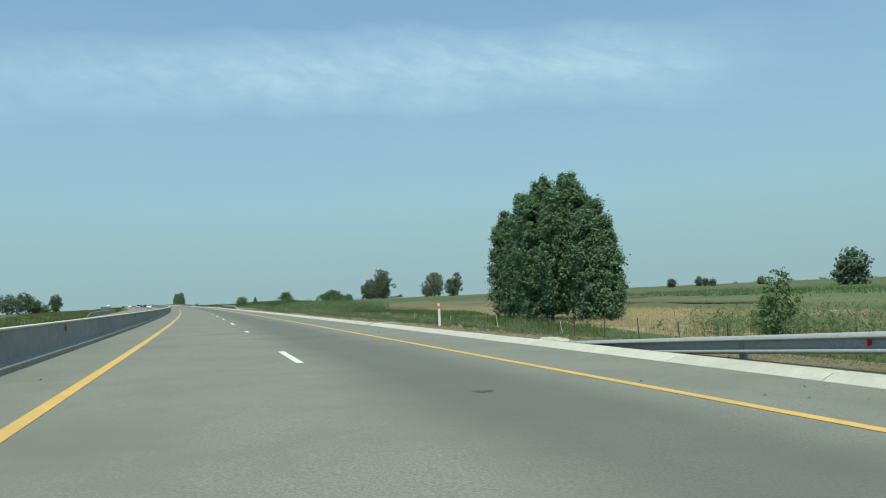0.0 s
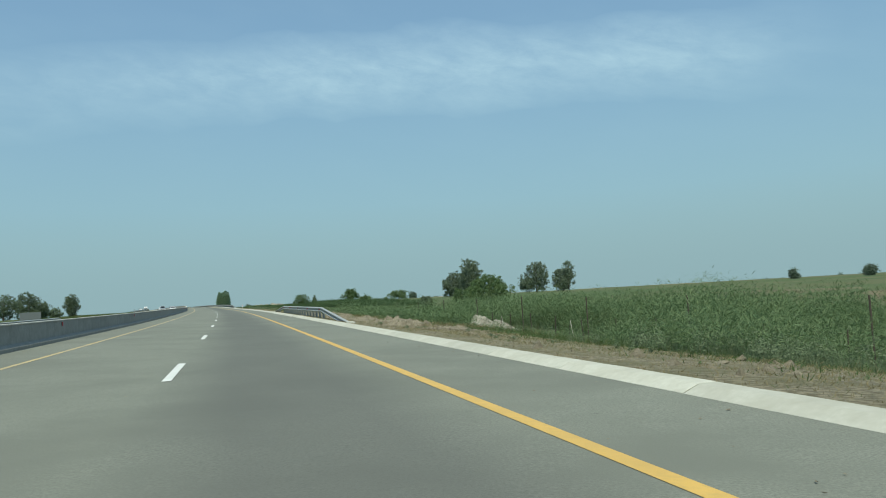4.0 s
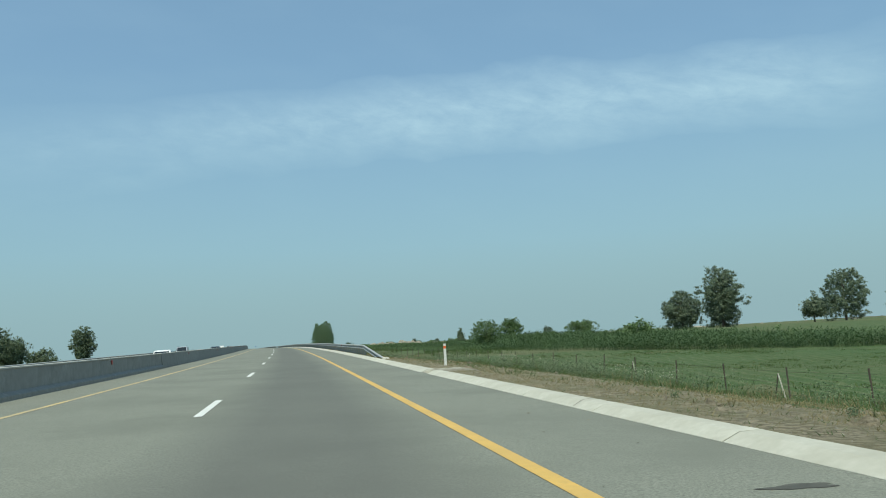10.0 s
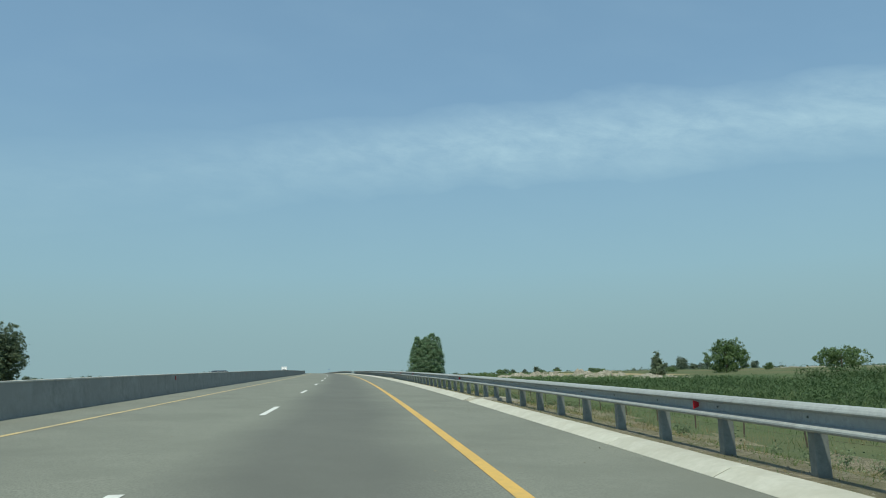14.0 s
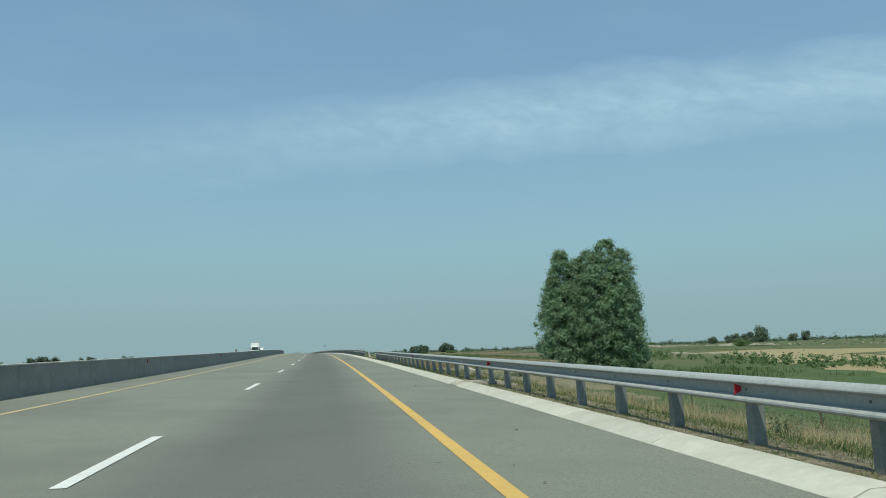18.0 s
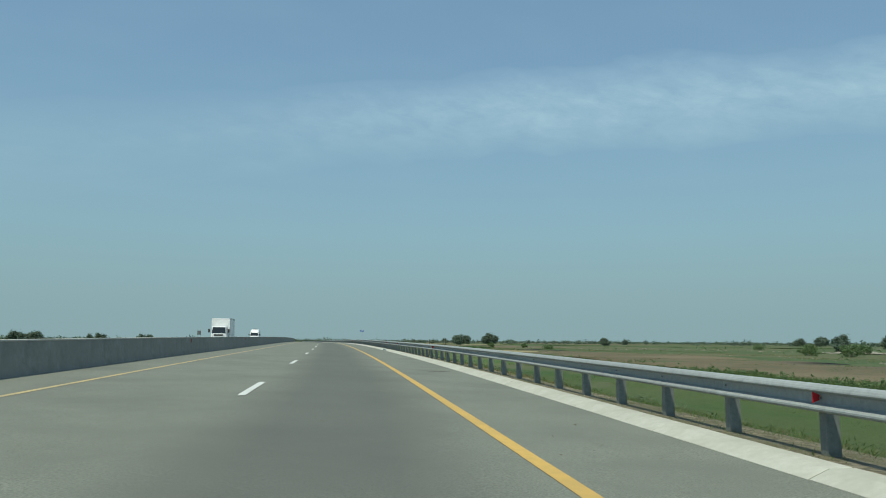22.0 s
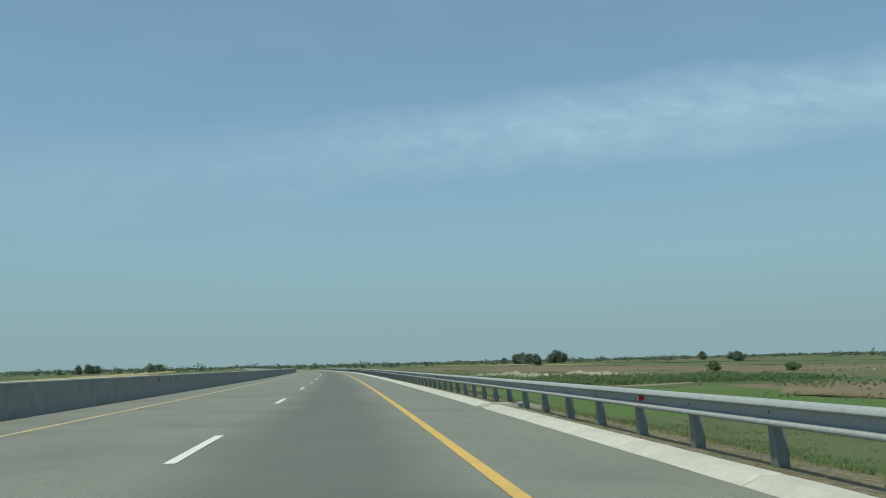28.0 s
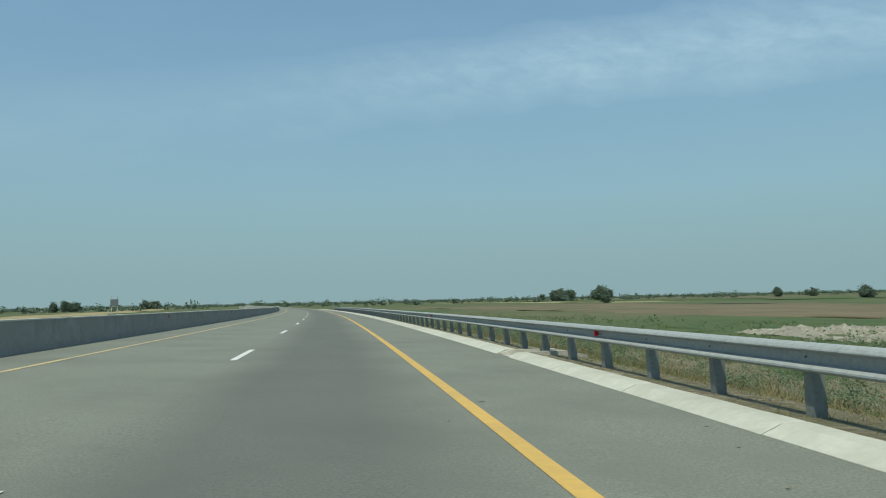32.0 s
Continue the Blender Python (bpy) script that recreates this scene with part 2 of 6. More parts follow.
# ---- materials ----
def mat(name, c1, c2, scale=4.0, rough=0.85, c3=None, scale3=0.3, bump=0.3, bscale=None, metal=0.0, spec=0.3, vary=0.0, detail=6.0, mid=(0.35, 0.65), dist=0.01):
    m = bpy.data.materials.new(name)
    m.use_nodes = True
    nt = m.node_tree
    b = nt.nodes["Principled BSDF"]
    tc = nt.nodes.new("ShaderNodeTexCoord").outputs["Object"]
    def noise_of(sc, det=detail):
        n = nt.nodes.new("ShaderNodeTexNoise")
        n.inputs["Scale"].default_value, n.inputs["Detail"].default_value, n.inputs["Roughness"].default_value = sc, det, 0.65
        nt.links.new(tc, n.inputs["Vector"])
        return n.outputs["Fac"]
    def mixed(f, a, c):
        x = nt.nodes.new("ShaderNodeMix")
        x.data_type = "RGBA"
        nt.links.new(f, x.inputs[0])
        for i, v in ((6, a), (7, c)):
            if isinstance(v, tuple):
                x.inputs[i].default_value = (*v, 1)
            else:
                nt.links.new(v, x.inputs[i])
        return x.outputs[2]
    def ramp(f, lo, hi):
        r = nt.nodes.new("ShaderNodeMapRange")
        r.inputs[1].default_value, r.inputs[2].default_value = lo, hi
        nt.links.new(f, r.inputs[0])
        return r.outputs[0]
    col = mixed(ramp(noise_of(scale), *mid), c1, c2)
    if c3:
        col = mixed(ramp(noise_of(scale3, 4.0), 0.42, 0.66), col, c3)
    if vary:
        h = nt.nodes.new("ShaderNodeHueSaturation")
        info = nt.nodes.new("ShaderNodeObjectInfo").outputs["Random"]
        r = nt.nodes.new("ShaderNodeMapRange")
        r.inputs[3].default_value, r.inputs[4].default_value = 1 - vary, 1 + vary
        nt.links.new(info, r.inputs[0])
        nt.links.new(r.outputs[0], h.inputs["Value"])
        nt.links.new(col, h.inputs["Color"])
        col = h.outputs["Color"]
    nt.links.new(col, b.inputs["Base Color"])
    b.inputs["Roughness"].default_value, b.inputs["Metallic"].default_value = rough, metal
    b.inputs["Specular IOR Level"].default_value = spec
    if bump:
        u = nt.nodes.new("ShaderNodeBump")
        u.inputs["Strength"].default_value, u.inputs["Distance"].default_value = bump, dist
        nt.links.new(noise_of(bscale or scale * 6), u.inputs["Height"])
        nt.links.new(u.outputs[0], b.inputs["Normal"])
    return m


def leaf_mat(name, c1, c2, rough=0.5, through_light=0.3, spec=0.35):
    """Foliage: every leaf its own shade, with some light passing through."""
    m = bpy.data.materials.new(name)
    m.use_nodes = True
    nt = m.node_tree
    b = nt.nodes["Principled BSDF"]
    out = nt.nodes["Material Output"]
    x = nt.nodes.new("ShaderNodeMix")
    x.data_type = "RGBA"
    nt.links.new(nt.nodes.new("ShaderNodeNewGeometry").outputs["Random Per Island"], x.inputs[0])
    x.inputs[6].default_value, x.inputs[7].default_value = (*c1, 1), (*c2, 1)
    nt.links.new(x.outputs[2], b.inputs["Base Color"])
    b.inputs["Roughness"].default_value, b.inputs["Specular IOR Level"].default_value = rough, spec
    t = nt.nodes.new("ShaderNodeBsdfTranslucent")
    nt.links.new(x.outputs[2], t.inputs["Color"])
    mx = nt.nodes.new("ShaderNodeMixShader")
    mx.inputs[0].default_value = through_light
    nt.links.new(b.outputs[0], mx.inputs[1])
    nt.links.new(t.outputs[0], mx.inputs[2])
    nt.links.new(mx.outputs[0], out.inputs[0])
    return m


def plain(name, c, rough=0.5, metal=0.0, spec=0.5):
    return mat(name, c, tuple(v * 0.88 for v in c), 6.0, rough, bump=0.0, metal=metal, spec=spec)


def asphalt_mat(name):
    """Asphalt with grit, faint patches and the darker strip that wheels and oil leave in the lane, by the sheet's own cross-road coordinate."""
    m = mat(name, (0.112, 0.119, 0.097), (0.275, 0.285, 0.238), 44.0, 0.8, (0.163, 0.170, 0.141), 0.35, 0.6, 160.0, spec=0.25, mid=(0.28, 0.72), dist=0.006)
    nt = m.node_tree
    b = nt.nodes["Principled BSDF"]
    base = b.inputs["Base Color"].links[0].from_socket
    uv = nt.nodes.new("ShaderNodeUVMap")
    sep = nt.nodes.new("ShaderNodeSeparateXYZ")
    nt.links.new(uv.outputs[0], sep.inputs[0])
    def mth(op, a, c=None):
        n = nt.nodes.new("ShaderNodeMath")
        n.operation = op
        for i, v in enumerate((a, c)):
            if v is None:
                continue
            if isinstance(v, (int, float)):
                n.inputs[i].default_value = v
            else:
                nt.links.new(v, n.inputs[i])
        return n.outputs[0]
    n = nt.nodes.new("ShaderNodeTexNoise")
    n.inputs["Scale"].default_value, n.inputs["Detail"].default_value = 0.12, 5.0
    nt.links.new(nt.nodes["Texture Coordinate"].outputs["Object"], n.inputs["Vector"])
    wob = mth("MULTIPLY", mth("SUBTRACT", n.outputs["Fac"], 0.5), 0.9)
    lane = mth("SUBTRACT", 1.0, mth("DIVIDE", mth("ABSOLUTE", mth("SUBTRACT", mth("ADD", sep.outputs[0], wob), 1.75)), 1.9))
    f = mth("MULTIPLY", mth("MINIMUM", mth("MAXIMUM", mth("MULTIPLY", lane, 1.6), 0.0), 1.0), 0.5)
    x = nt.nodes.new("ShaderNodeMix")
    x.data_type = "RGBA"
    nt.links.new(f, x.inputs[0])
    nt.links.new(base, x.inputs[6])
    x.inputs[7].default_value = (0.077, 0.078, 0.075, 1)
    nt.links.new(x.outputs[2], b.inputs["Base Color"])
    return m


M_ASPHALT = asphalt_mat("asphalt")
M_WHITE = mat("road_paint_white", (0.684, 0.694, 0.665), (0.522, 0.532, 0.503), 9.0, 0.6, (0.589, 0.589, 0.551), 1.2, 0.2, 90.0, mid=(0.45, 0.75))
M_YELLOW = mat("road_paint_yellow", (0.626, 0.396, 0.101), (0.460, 0.308, 0.101), 9.0, 0.6, (0.524, 0.340, 0.101), 0.8, 0.2, 90.0, mid=(0.45, 0.8))
M_CREAM = mat("road_paint_faded", (0.552, 0.423, 0.202), (0.423, 0.340, 0.184), 7.0, 0.65, (0.368, 0.313, 0.202), 0.9, 0.2, 90.0, mid=(0.4, 0.8))
M_KERB = mat("kerb_concrete", (0.516, 0.512, 0.447), (0.413, 0.408, 0.344), 9.0, 0.9, (0.387, 0.378, 0.314), 0.8, 0.4, 60.0, vary=0.06, mid=(0.3, 0.8))
M_BARRIER = mat("barrier_concrete", (0.30, 0.295, 0.265), (0.205, 0.202, 0.182), 3.0, 0.9, (0.25, 0.245, 0.22), 0.5, 0.35, 45.0, vary=0.05)
M_CAP = mat("barrier_cap", (0.55, 0.54, 0.48), (0.42, 0.41, 0.37), 6.0, 0.9, None, 0.5, 0.3, 45.0)
M_STEEL = mat("galvanised_steel", (0.365, 0.392, 0.386), (0.270, 0.290, 0.288), 14.0, 0.5, (0.318, 0.340, 0.335), 1.5, 0.06, 90.0, metal=0.0, spec=0.12, vary=0.05)
M_POST = mat("post_steel", (0.27, 0.295, 0.28), (0.19, 0.21, 0.20), 12.0, 0.55, (0.17, 0.18, 0.17), 2.5, 0.06, 90.0, metal=0.35, vary=0.08)
M_RED = plain("reflector_red", (0.56, 0.022, 0.035), 0.3)
M_DULL_RED = plain("dusty_reflector_red", (0.36, 0.045, 0.04), 0.5)
M_SOIL = mat("roadside_soil", (0.350, 0.305, 0.212), (0.165, 0.146, 0.094), 7.0, 0.95, (0.180, 0.170, 0.096), 0.8, 1.0, 24.0, dist=0.08, mid=(0.40, 0.58))
M_EARTH = mat("dug_earth", (0.308, 0.271, 0.198), (0.138, 0.118, 0.081), 4.0, 0.95, (0.239, 0.208, 0.147), 0.6, 1.0, 14.0, dist=0.08)
M_RUBBLE = mat("pale_rubble", (0.415, 0.395, 0.330), (0.165, 0.152, 0.116), 1.6, 0.95, (0.270, 0.250, 0.195), 0.25, 1.0, 6.0, dist=0.1)
M_WHEAT = mat("ripe_field", (0.335, 0.274, 0.158), (0.256, 0.209, 0.116), 0.9, 0.95, (0.279, 0.242, 0.121), 0.05, 0.8, 6.0, dist=0.06)
M_BROWN = mat("fallow_field", (0.150, 0.112, 0.070), (0.096, 0.096, 0.050), 0.35, 0.95, (0.178, 0.142, 0.086), 0.05, 0.7, 6.0, dist=0.06)
M_GREEN = mat("crop_field", (0.040, 0.084, 0.020), (0.064, 0.116, 0.030), 1.6, 0.95, (0.085, 0.112, 0.038), 0.06, 1.0, 9.0, dist=0.1)
M_TURF = mat("mottled_turf", (0.060, 0.120, 0.031), (0.094, 0.153, 0.047), 1.1, 0.95, (0.128, 0.148, 0.060), 0.07, 1.0, 12.0, dist=0.1)
M_PASTURE = mat("pasture", (0.050, 0.086, 0.029), (0.082, 0.112, 0.043), 0.25, 0.95, (0.125, 0.118, 0.060), 0.012, 0.8, 3.0, dist=0.1)
M_LUSH = mat("wet_meadow", (0.066, 0.128, 0.028), (0.098, 0.158, 0.042), 1.6, 0.95, (0.085, 0.125, 0.036), 0.08, 0.9, 14.0, dist=0.08)
M_MEADOW = mat("meadow", (0.070, 0.108, 0.040), (0.110, 0.138, 0.058), 0.5, 0.95, (0.145, 0.145, 0.072), 0.05, 0.8, 5.0, dist=0.1)
M_ROWS = mat("row_crop", (0.034, 0.074, 0.020), (0.054, 0.098, 0.027), 0.9, 0.95, (0.066, 0.094, 0.034), 0.05, 0.8, 5.0, dist=0.08)
_nt = M_ROWS.node_tree
_map = _nt.nodes.new("ShaderNodeMapping")
_map.inputs["Rotation"].default_value = (0, 0, -radians(float(np.interp(300, SG, _th)) - 15))
_wave = _nt.nodes.new("ShaderNodeTexWave")
_wave.inputs["Scale"].default_value, _wave.inputs["Distortion"].default_value, _wave.inputs["Detail"].default_value = 0.3, 5.0, 5.0
_nt.links.new(_nt.nodes["Texture Coordinate"].outputs["Object"], _map.inputs[0])
_nt.links.new(_map.outputs[0], _wave.inputs[0])
_rng = _nt.nodes.new("ShaderNodeMapRange")
_rng.inputs[1].default_value, _rng.inputs[2].default_value, _rng.inputs[4].default_value = 0.72, 1.0, 0.26
_nt.links.new(_wave.outputs["Fac"], _rng.inputs[0])
_mix = _nt.nodes.new("ShaderNodeMix")
_mix.data_type = "RGBA"
_b = _nt.nodes["Principled BSDF"]
_nt.links.new(_rng.outputs[0], _mix.inputs[0])
_nt.links.new(_b.inputs["Base Color"].links[0].from_socket, _mix.inputs[6])
_mix.inputs[7].default_value = (0.21, 0.195, 0.115, 1)
_nt.links.new(_mix.outputs[2], _b.inputs["Base Color"])
M_BARK = mat("bark", (0.16, 0.13, 0.10), (0.085, 0.07, 0.055), 7.0, 0.95, None, 1.0, 0.8, 25.0, dist=0.03)
M_FENCE = mat("fence_steel", (0.110, 0.085, 0.066), (0.060, 0.050, 0.042), 8.0, 0.8, None, 1, 0.1)
M_CHUTE = mat("chute_concrete", (0.522, 0.504, 0.432), (0.378, 0.360, 0.306), 5.0, 0.9, (0.306, 0.288, 0.243), 0.9, 0.4, 40.0)
L_POPLAR = leaf_mat("poplar_leaves", (0.085, 0.165, 0.080), (0.190, 0.290, 0.160), 0.5, 0.44, 0.35)
L_GLOSSY = leaf_mat("glossy_poplar_leaves", (0.118, 0.215, 0.110), (0.270, 0.385, 0.230), 0.4, 0.46, 0.5)
L_DARK = leaf_mat("dark_leaves", (0.098, 0.140, 0.084), (0.172, 0.222, 0.132), 0.6, 0.36)
L_BUSH = leaf_mat("bush_leaves", (0.090, 0.158, 0.060), (0.180, 0.260, 0.108), 0.5, 0.42)
# greyed and lightened a little for the haze before the field trees
L_OLIVE = leaf_mat("olive_leaves", (0.112, 0.160, 0.104), (0.210, 0.262, 0.172), 0.6, 0.40)
# pale grey-green stands in for aerial haze over the most distant trees
L_FAR = leaf_mat("haze_pale_leaves", (0.108, 0.152, 0.110), (0.150, 0.196, 0.142), 0.8, 0.3, 0.1)
L_GRASS = leaf_mat("green_grass", (0.064, 0.108, 0.036), (0.132, 0.178, 0.068), 0.7, 0.38, 0.2)
L_SAGE = leaf_mat("grey_weeds", (0.120, 0.165, 0.092), (0.215, 0.262, 0.160), 0.8, 0.35, 0.1)
L_TURF = leaf_mat("soft_turf", (0.085, 0.135, 0.045), (0.165, 0.215, 0.085), 0.8, 0.40, 0.1)
L_DRY = leaf_mat("dry_grass", (0.19, 0.16, 0.08), (0.31, 0.26, 0.145), 0.8, 0.25, 0.15)
L_MAIZE = leaf_mat("maize_leaves", (0.040, 0.080, 0.032), (0.110, 0.168, 0.072), 0.6, 0.36, 0.25)
L_REED = leaf_mat("reed_leaves", (0.072, 0.130, 0.052), (0.205, 0.275, 0.135), 0.6, 0.42, 0.25)
L_FLOWER = leaf_mat("white_flowers", (0.46, 0.44, 0.34), (0.66, 0.64, 0.54), 0.7, 0.2, 0.1)
L_WHEAT = leaf_mat("wheat_stalks", (0.36, 0.30, 0.175), (0.45, 0.385, 0.24), 0.8, 0.25, 0.1)


# ---- building helpers ----
def mesh_of(name, verts, faces, material, smooth=False):
    me = bpy.data.meshes.new(name)
    me.from_pydata([tuple(v) for v in verts], [], faces)
    me.materials.append(material)
    if smooth:
        me.shade_smooth()
    me.update()
    return me


def soup(name, tri_verts, material):
    """A mesh of loose triangles from an array (n, 3, 3), or of loose quads from (n, 4, 3)."""
    v = np.ascontiguousarray(tri_verts, dtype=np.float32)
    n, k = v.shape[0], v.shape[1]
    me = bpy.data.meshes.new(name)
    me.vertices.add(n * k)
    me.vertices.foreach_set("co", v.ravel())
    me.loops.add(n * k)
    me.loops.foreach_set("vertex_index", np.arange(n * k, dtype=np.int32))
    me.polygons.add(n)
    me.polygons.foreach_set("loop_start", np.arange(0, n * k, k, dtype=np.int32))
    me.polygons.foreach_set("loop_total", np.full(n, k, dtype=np.int32))
    me.materials.append(material)
    me.update(calc_edges=True)
    return me


def bm_mesh(name, bm, material, smooth=False):
    me = bpy.data.meshes.new(name)
    bmesh.ops.recalc_face_normals(bm, faces=bm.faces)
    bm.to_mesh(me)
    bm.free()
    me.materials.append(material)
    if smooth:
        me.shade_smooth()
    return me


def thing(name, m, label, category, group="", kind=""):
    ob = new(name)
    ob.empty_display_size = 0.2
    ob.matrix_basis = m
    return tagged(ob, label, category, group, kind)


def world_of(ob):
    return (world_of(ob.parent) @ ob.matrix_basis) if ob.parent else ob.matrix_basis.copy()


def part(name, me, parent, m=None, label="", kind=""):
    """A mesh under a thing; m in the parent's own frame."""
    ob = new(name, me)
    ob.parent = parent
    if m is not None:
        ob.matrix_basis = m
    return tagged(ob, label, kind=kind)


def part_at(name, me, parent, m, label="", kind=""):
    """A mesh under a thing; m in the world."""
    return part(name, me, parent, world_of(parent).inverted() @ m, label, kind)


def box(bm, x0, x1, y0, y1, z0, z1, bevel=0.0):
    r = bmesh.ops.create_cube(bm, size=1.0, matrix=Matrix.Translation(((x0 + x1) / 2, (y0 + y1) / 2, (z0 + z1) / 2)) @ Matrix.Diagonal((x1 - x0, y1 - y0, z1 - z0, 1)))
    if bevel:
        es = {e for v in r["verts"] for e in v.link_edges}
        bmesh.ops.bevel(bm, geom=list(es), offset=bevel, segments=2, affect="EDGES", profile=0.6)
    return bm


def tube(points, radii, sides=8):
    """Vertices and faces of a tapered tube along points."""
    pts = [Vector(p) for p in points]
    vs, fs = [], []
    for i, p in enumerate(pts):
        t = (pts[min(i + 1, len(pts) - 1)] - pts[max(i - 1, 0)]).normalized()
        a = t.cross(Vector((0.31, 0.95, 0.1))).normalized()
        b = t.cross(a)
        for k in range(sides):
            w = 2 * math.pi * k / sides
            vs.append(p + (a * math.cos(w) + b * math.sin(w)) * radii[i])
    for i in range(len(pts) - 1):
        for k in range(sides):
            j = (k + 1) % sides
            fs.append((i * sides + k, i * sides + j, (i + 1) * sides + j, (i + 1) * sides + k))
    fs.append(tuple(range(sides)))
    fs.append(tuple(range(len(vs) - sides, len(vs))))
    return vs, fs


def sheet(name, s_list, d_list, height, material, uv=False):
    s, d = np.meshgrid(np.asarray(s_list, float), np.asarray(d_list, float), indexing="ij")
    v = place(s.ravel(), d.ravel(), height(s.ravel(), d.ravel()))
    n, k = s.shape
    i, j = np.meshgrid(np.arange(n - 1), np.arange(k - 1), indexing="ij")
    a = (i * k + j).ravel()
    f = np.stack([a, a + 1, a + k + 1, a + k], -1)
    me = bpy.data.meshes.new(name)
    me.from_pydata(v.tolist(), [], f.tolist())
    me.materials.append(material)
    if uv:
        lay = me.uv_layers.new(name="UVMap")
        idx = np.empty(len(me.loops), dtype=np.int32)
        me.loops.foreach_get("vertex_index", idx)
        lay.data.foreach_set("uv", np.stack([d.ravel()[idx], s.ravel()[idx]], -1).astype(np.float32).ravel())
    me.shade_smooth()
    return me


# ---- the ground and the road ----
S_LAND = np.concatenate([np.arange(-300, -40, 20), np.arange(-40, 1100, 4), np.arange(1100, 1400, 20), np.arange(1400, 4700, 150)])
D_LAND = np.array([-1800, -1200, -800, -500, -300, -200, -130, -90, -65, -50, -40, -33, -28, -25, -22, -20, -18.7, -18.2, -17.6, -6, 5.8, 6.6, 7.1, 7.6, 8.2, 9, 10, 11, 12, 13.5, 15, 17, 19, 20, 24, 28, 33, 40, 50, 65,
                   80, 100, 130, 170, 230, 320, 450, 700, 1100, 1800, 2600, 3500], float)
ground = new("ground", sheet("ground", S_LAND, D_LAND, land, M_PASTURE))
tagged(ground, "flat open farmland with patchy green and dry grass", "ground", kind="structure")

S_ROAD = np.concatenate([np.arange(-120, 1300, 4), np.arange(1300, 2600, 20)])
road = new("road", sheet("road", S_ROAD, np.array([-5.55, -3.6, -1.8, 0.0, 1.8, 3.75, 5.0, 6.1]), lambda s, d: deck(d), M_ASPHALT, True))
tagged(road, "worn grey asphalt motorway carriageway with two lanes and a shoulder", "road", kind="structure")
road_far = new("road_opposite", sheet("road_opposite", S_ROAD, np.array([-17.9, -16, -13, -9.5, -5.65]), lambda s, d: deck(d) + far_drop(s), M_ASPHALT, True))
tagged(road_far, "grey asphalt carriageway for the oncoming traffic", "road", kind="structure")


def stripe(name, d, width, material, parent, s_list=S_ROAD):
    me = sheet(name, s_list, np.array([d - width / 2, d + width / 2]), lambda s, dd: deck(dd) + (far_drop(s) if d < -6 else 0.0) + 0.005, material)
    return part(name, me, parent)


stripe("edge_line", 3.709, 0.175, M_YELLOW, road)
for a, b, w, paint in ((-120, 66, 0.19, M_YELLOW), (66, 122, 0.15, M_YELLOW), (122, 1300, 0.13, M_CREAM)):
    stripe("edge_line", -3.607, w, paint, road, np.arange(a, b + 1, 2.0))
stripe("edge_line", -7.6, 0.15, M_YELLOW, road_far)
stripe("edge_line", -15.1, 0.15, M_YELLOW, road_far)
DASH, GAP = 3.87, 15.424
dash_me = mesh_of("lane_dash", [(-0.075, 0, 0), (0.075, 0, 0), (0.075, DASH, 0), (-0.075, DASH, 0)], [(0, 1, 2, 3)], M_WHITE)
for k in range(-6, 100):
    if k == 2:      # its near half was never painted
        short = mesh_of("lane_dash", [(-0.075, 2.2, 0), (0.075, 2.15, 0), (0.075, DASH, 0), (-0.075, DASH, 0)], [(0, 1, 2, 3)], M_WHITE)
    part_at("lane_dash", short if k == 2 else dash_me, road, at(k * GAP + 0.08, 0, 0.006))
for k in range(-6, 100):
    part_at("lane_dash", dash_me, road_far, at(k * GAP + 5, -11.35, float(deck(-11.35) + far_drop(k * GAP + 5)) + 0.006))

# ---- concrete median barrier, in sections ----
barrier = thing("median_barrier", at(-60, -5.5, 0), "long grey concrete median barrier with a pale cap and red reflectors", "barrier", kind="structure")


def barrier_mesh(name, foot):
    """One 6 m section: a wall on a foot, seen from the carriageway at its right."""
    if foot:
        prof = [(0.30, 0.0), (0.30, 0.13), (0.285, 0.15), (0.155, 0.235), (0.13, 0.80), (-0.13, 0.80), (-0.17, 0.20), (-0.2, 0.13), (-0.2, -0.5)]
    else:
        prof = [(0.245, 0.0), (0.235, 0.03), (0.14, 0.80), (-0.14, 0.80), (-0.2, 0.03), (-0.2, -0.5)]
    n = len(prof)
    vs = [(x, y, z - 0.03) for y in (0.006, 5.994) for x, z in prof]
    fs = [(i, i + 1, n + i + 1, n + i) for i in range(n - 1)] + [tuple(range(n)), tuple(range(2 * n - 1, n - 1, -1))]
    bm = bmesh.new()
    bv = [bm.verts.new(v) for v in vs]
    for f in fs:
        bm.faces.new([bv[i] for i in f])
    return bm_mesh(name, bm, M_BARRIER)


bm = bmesh.new()
box(bm, -0.155, 0.155, 0.004, 5.996, 0.77, 0.81, 0.012)
cap_me = bm_mesh("cap", bm, M_CAP)
sec_foot, sec_plain = barrier_mesh("barrier_section", True), barrier_mesh("barrier_section", False)
for i in range(-10, 200):
    s = i * 6.0
    m = at(s, -5.52, 0.137)
    sec = part_at("barrier_section", sec_foot if s < 324 else sec_plain, barrier, m)
    part("cap", cap_me, sec, label="pale concrete cap" if i == -10 else "")
bm = bmesh.new()
box(bm, 0.0, 0.03, -0.065, 0.065, -0.08, 0.08, 0.006)
plate_me = bm_mesh("reflector", bm, M_DULL_RED)
for k in range(-2, 45):
    s = 23.2 + 24.05 * k
    part_at("reflector", plate_me, barrier, at(s, -5.52 + 0.165, 0.137 + 0.635), "red reflector plate" if k == -2 else "")

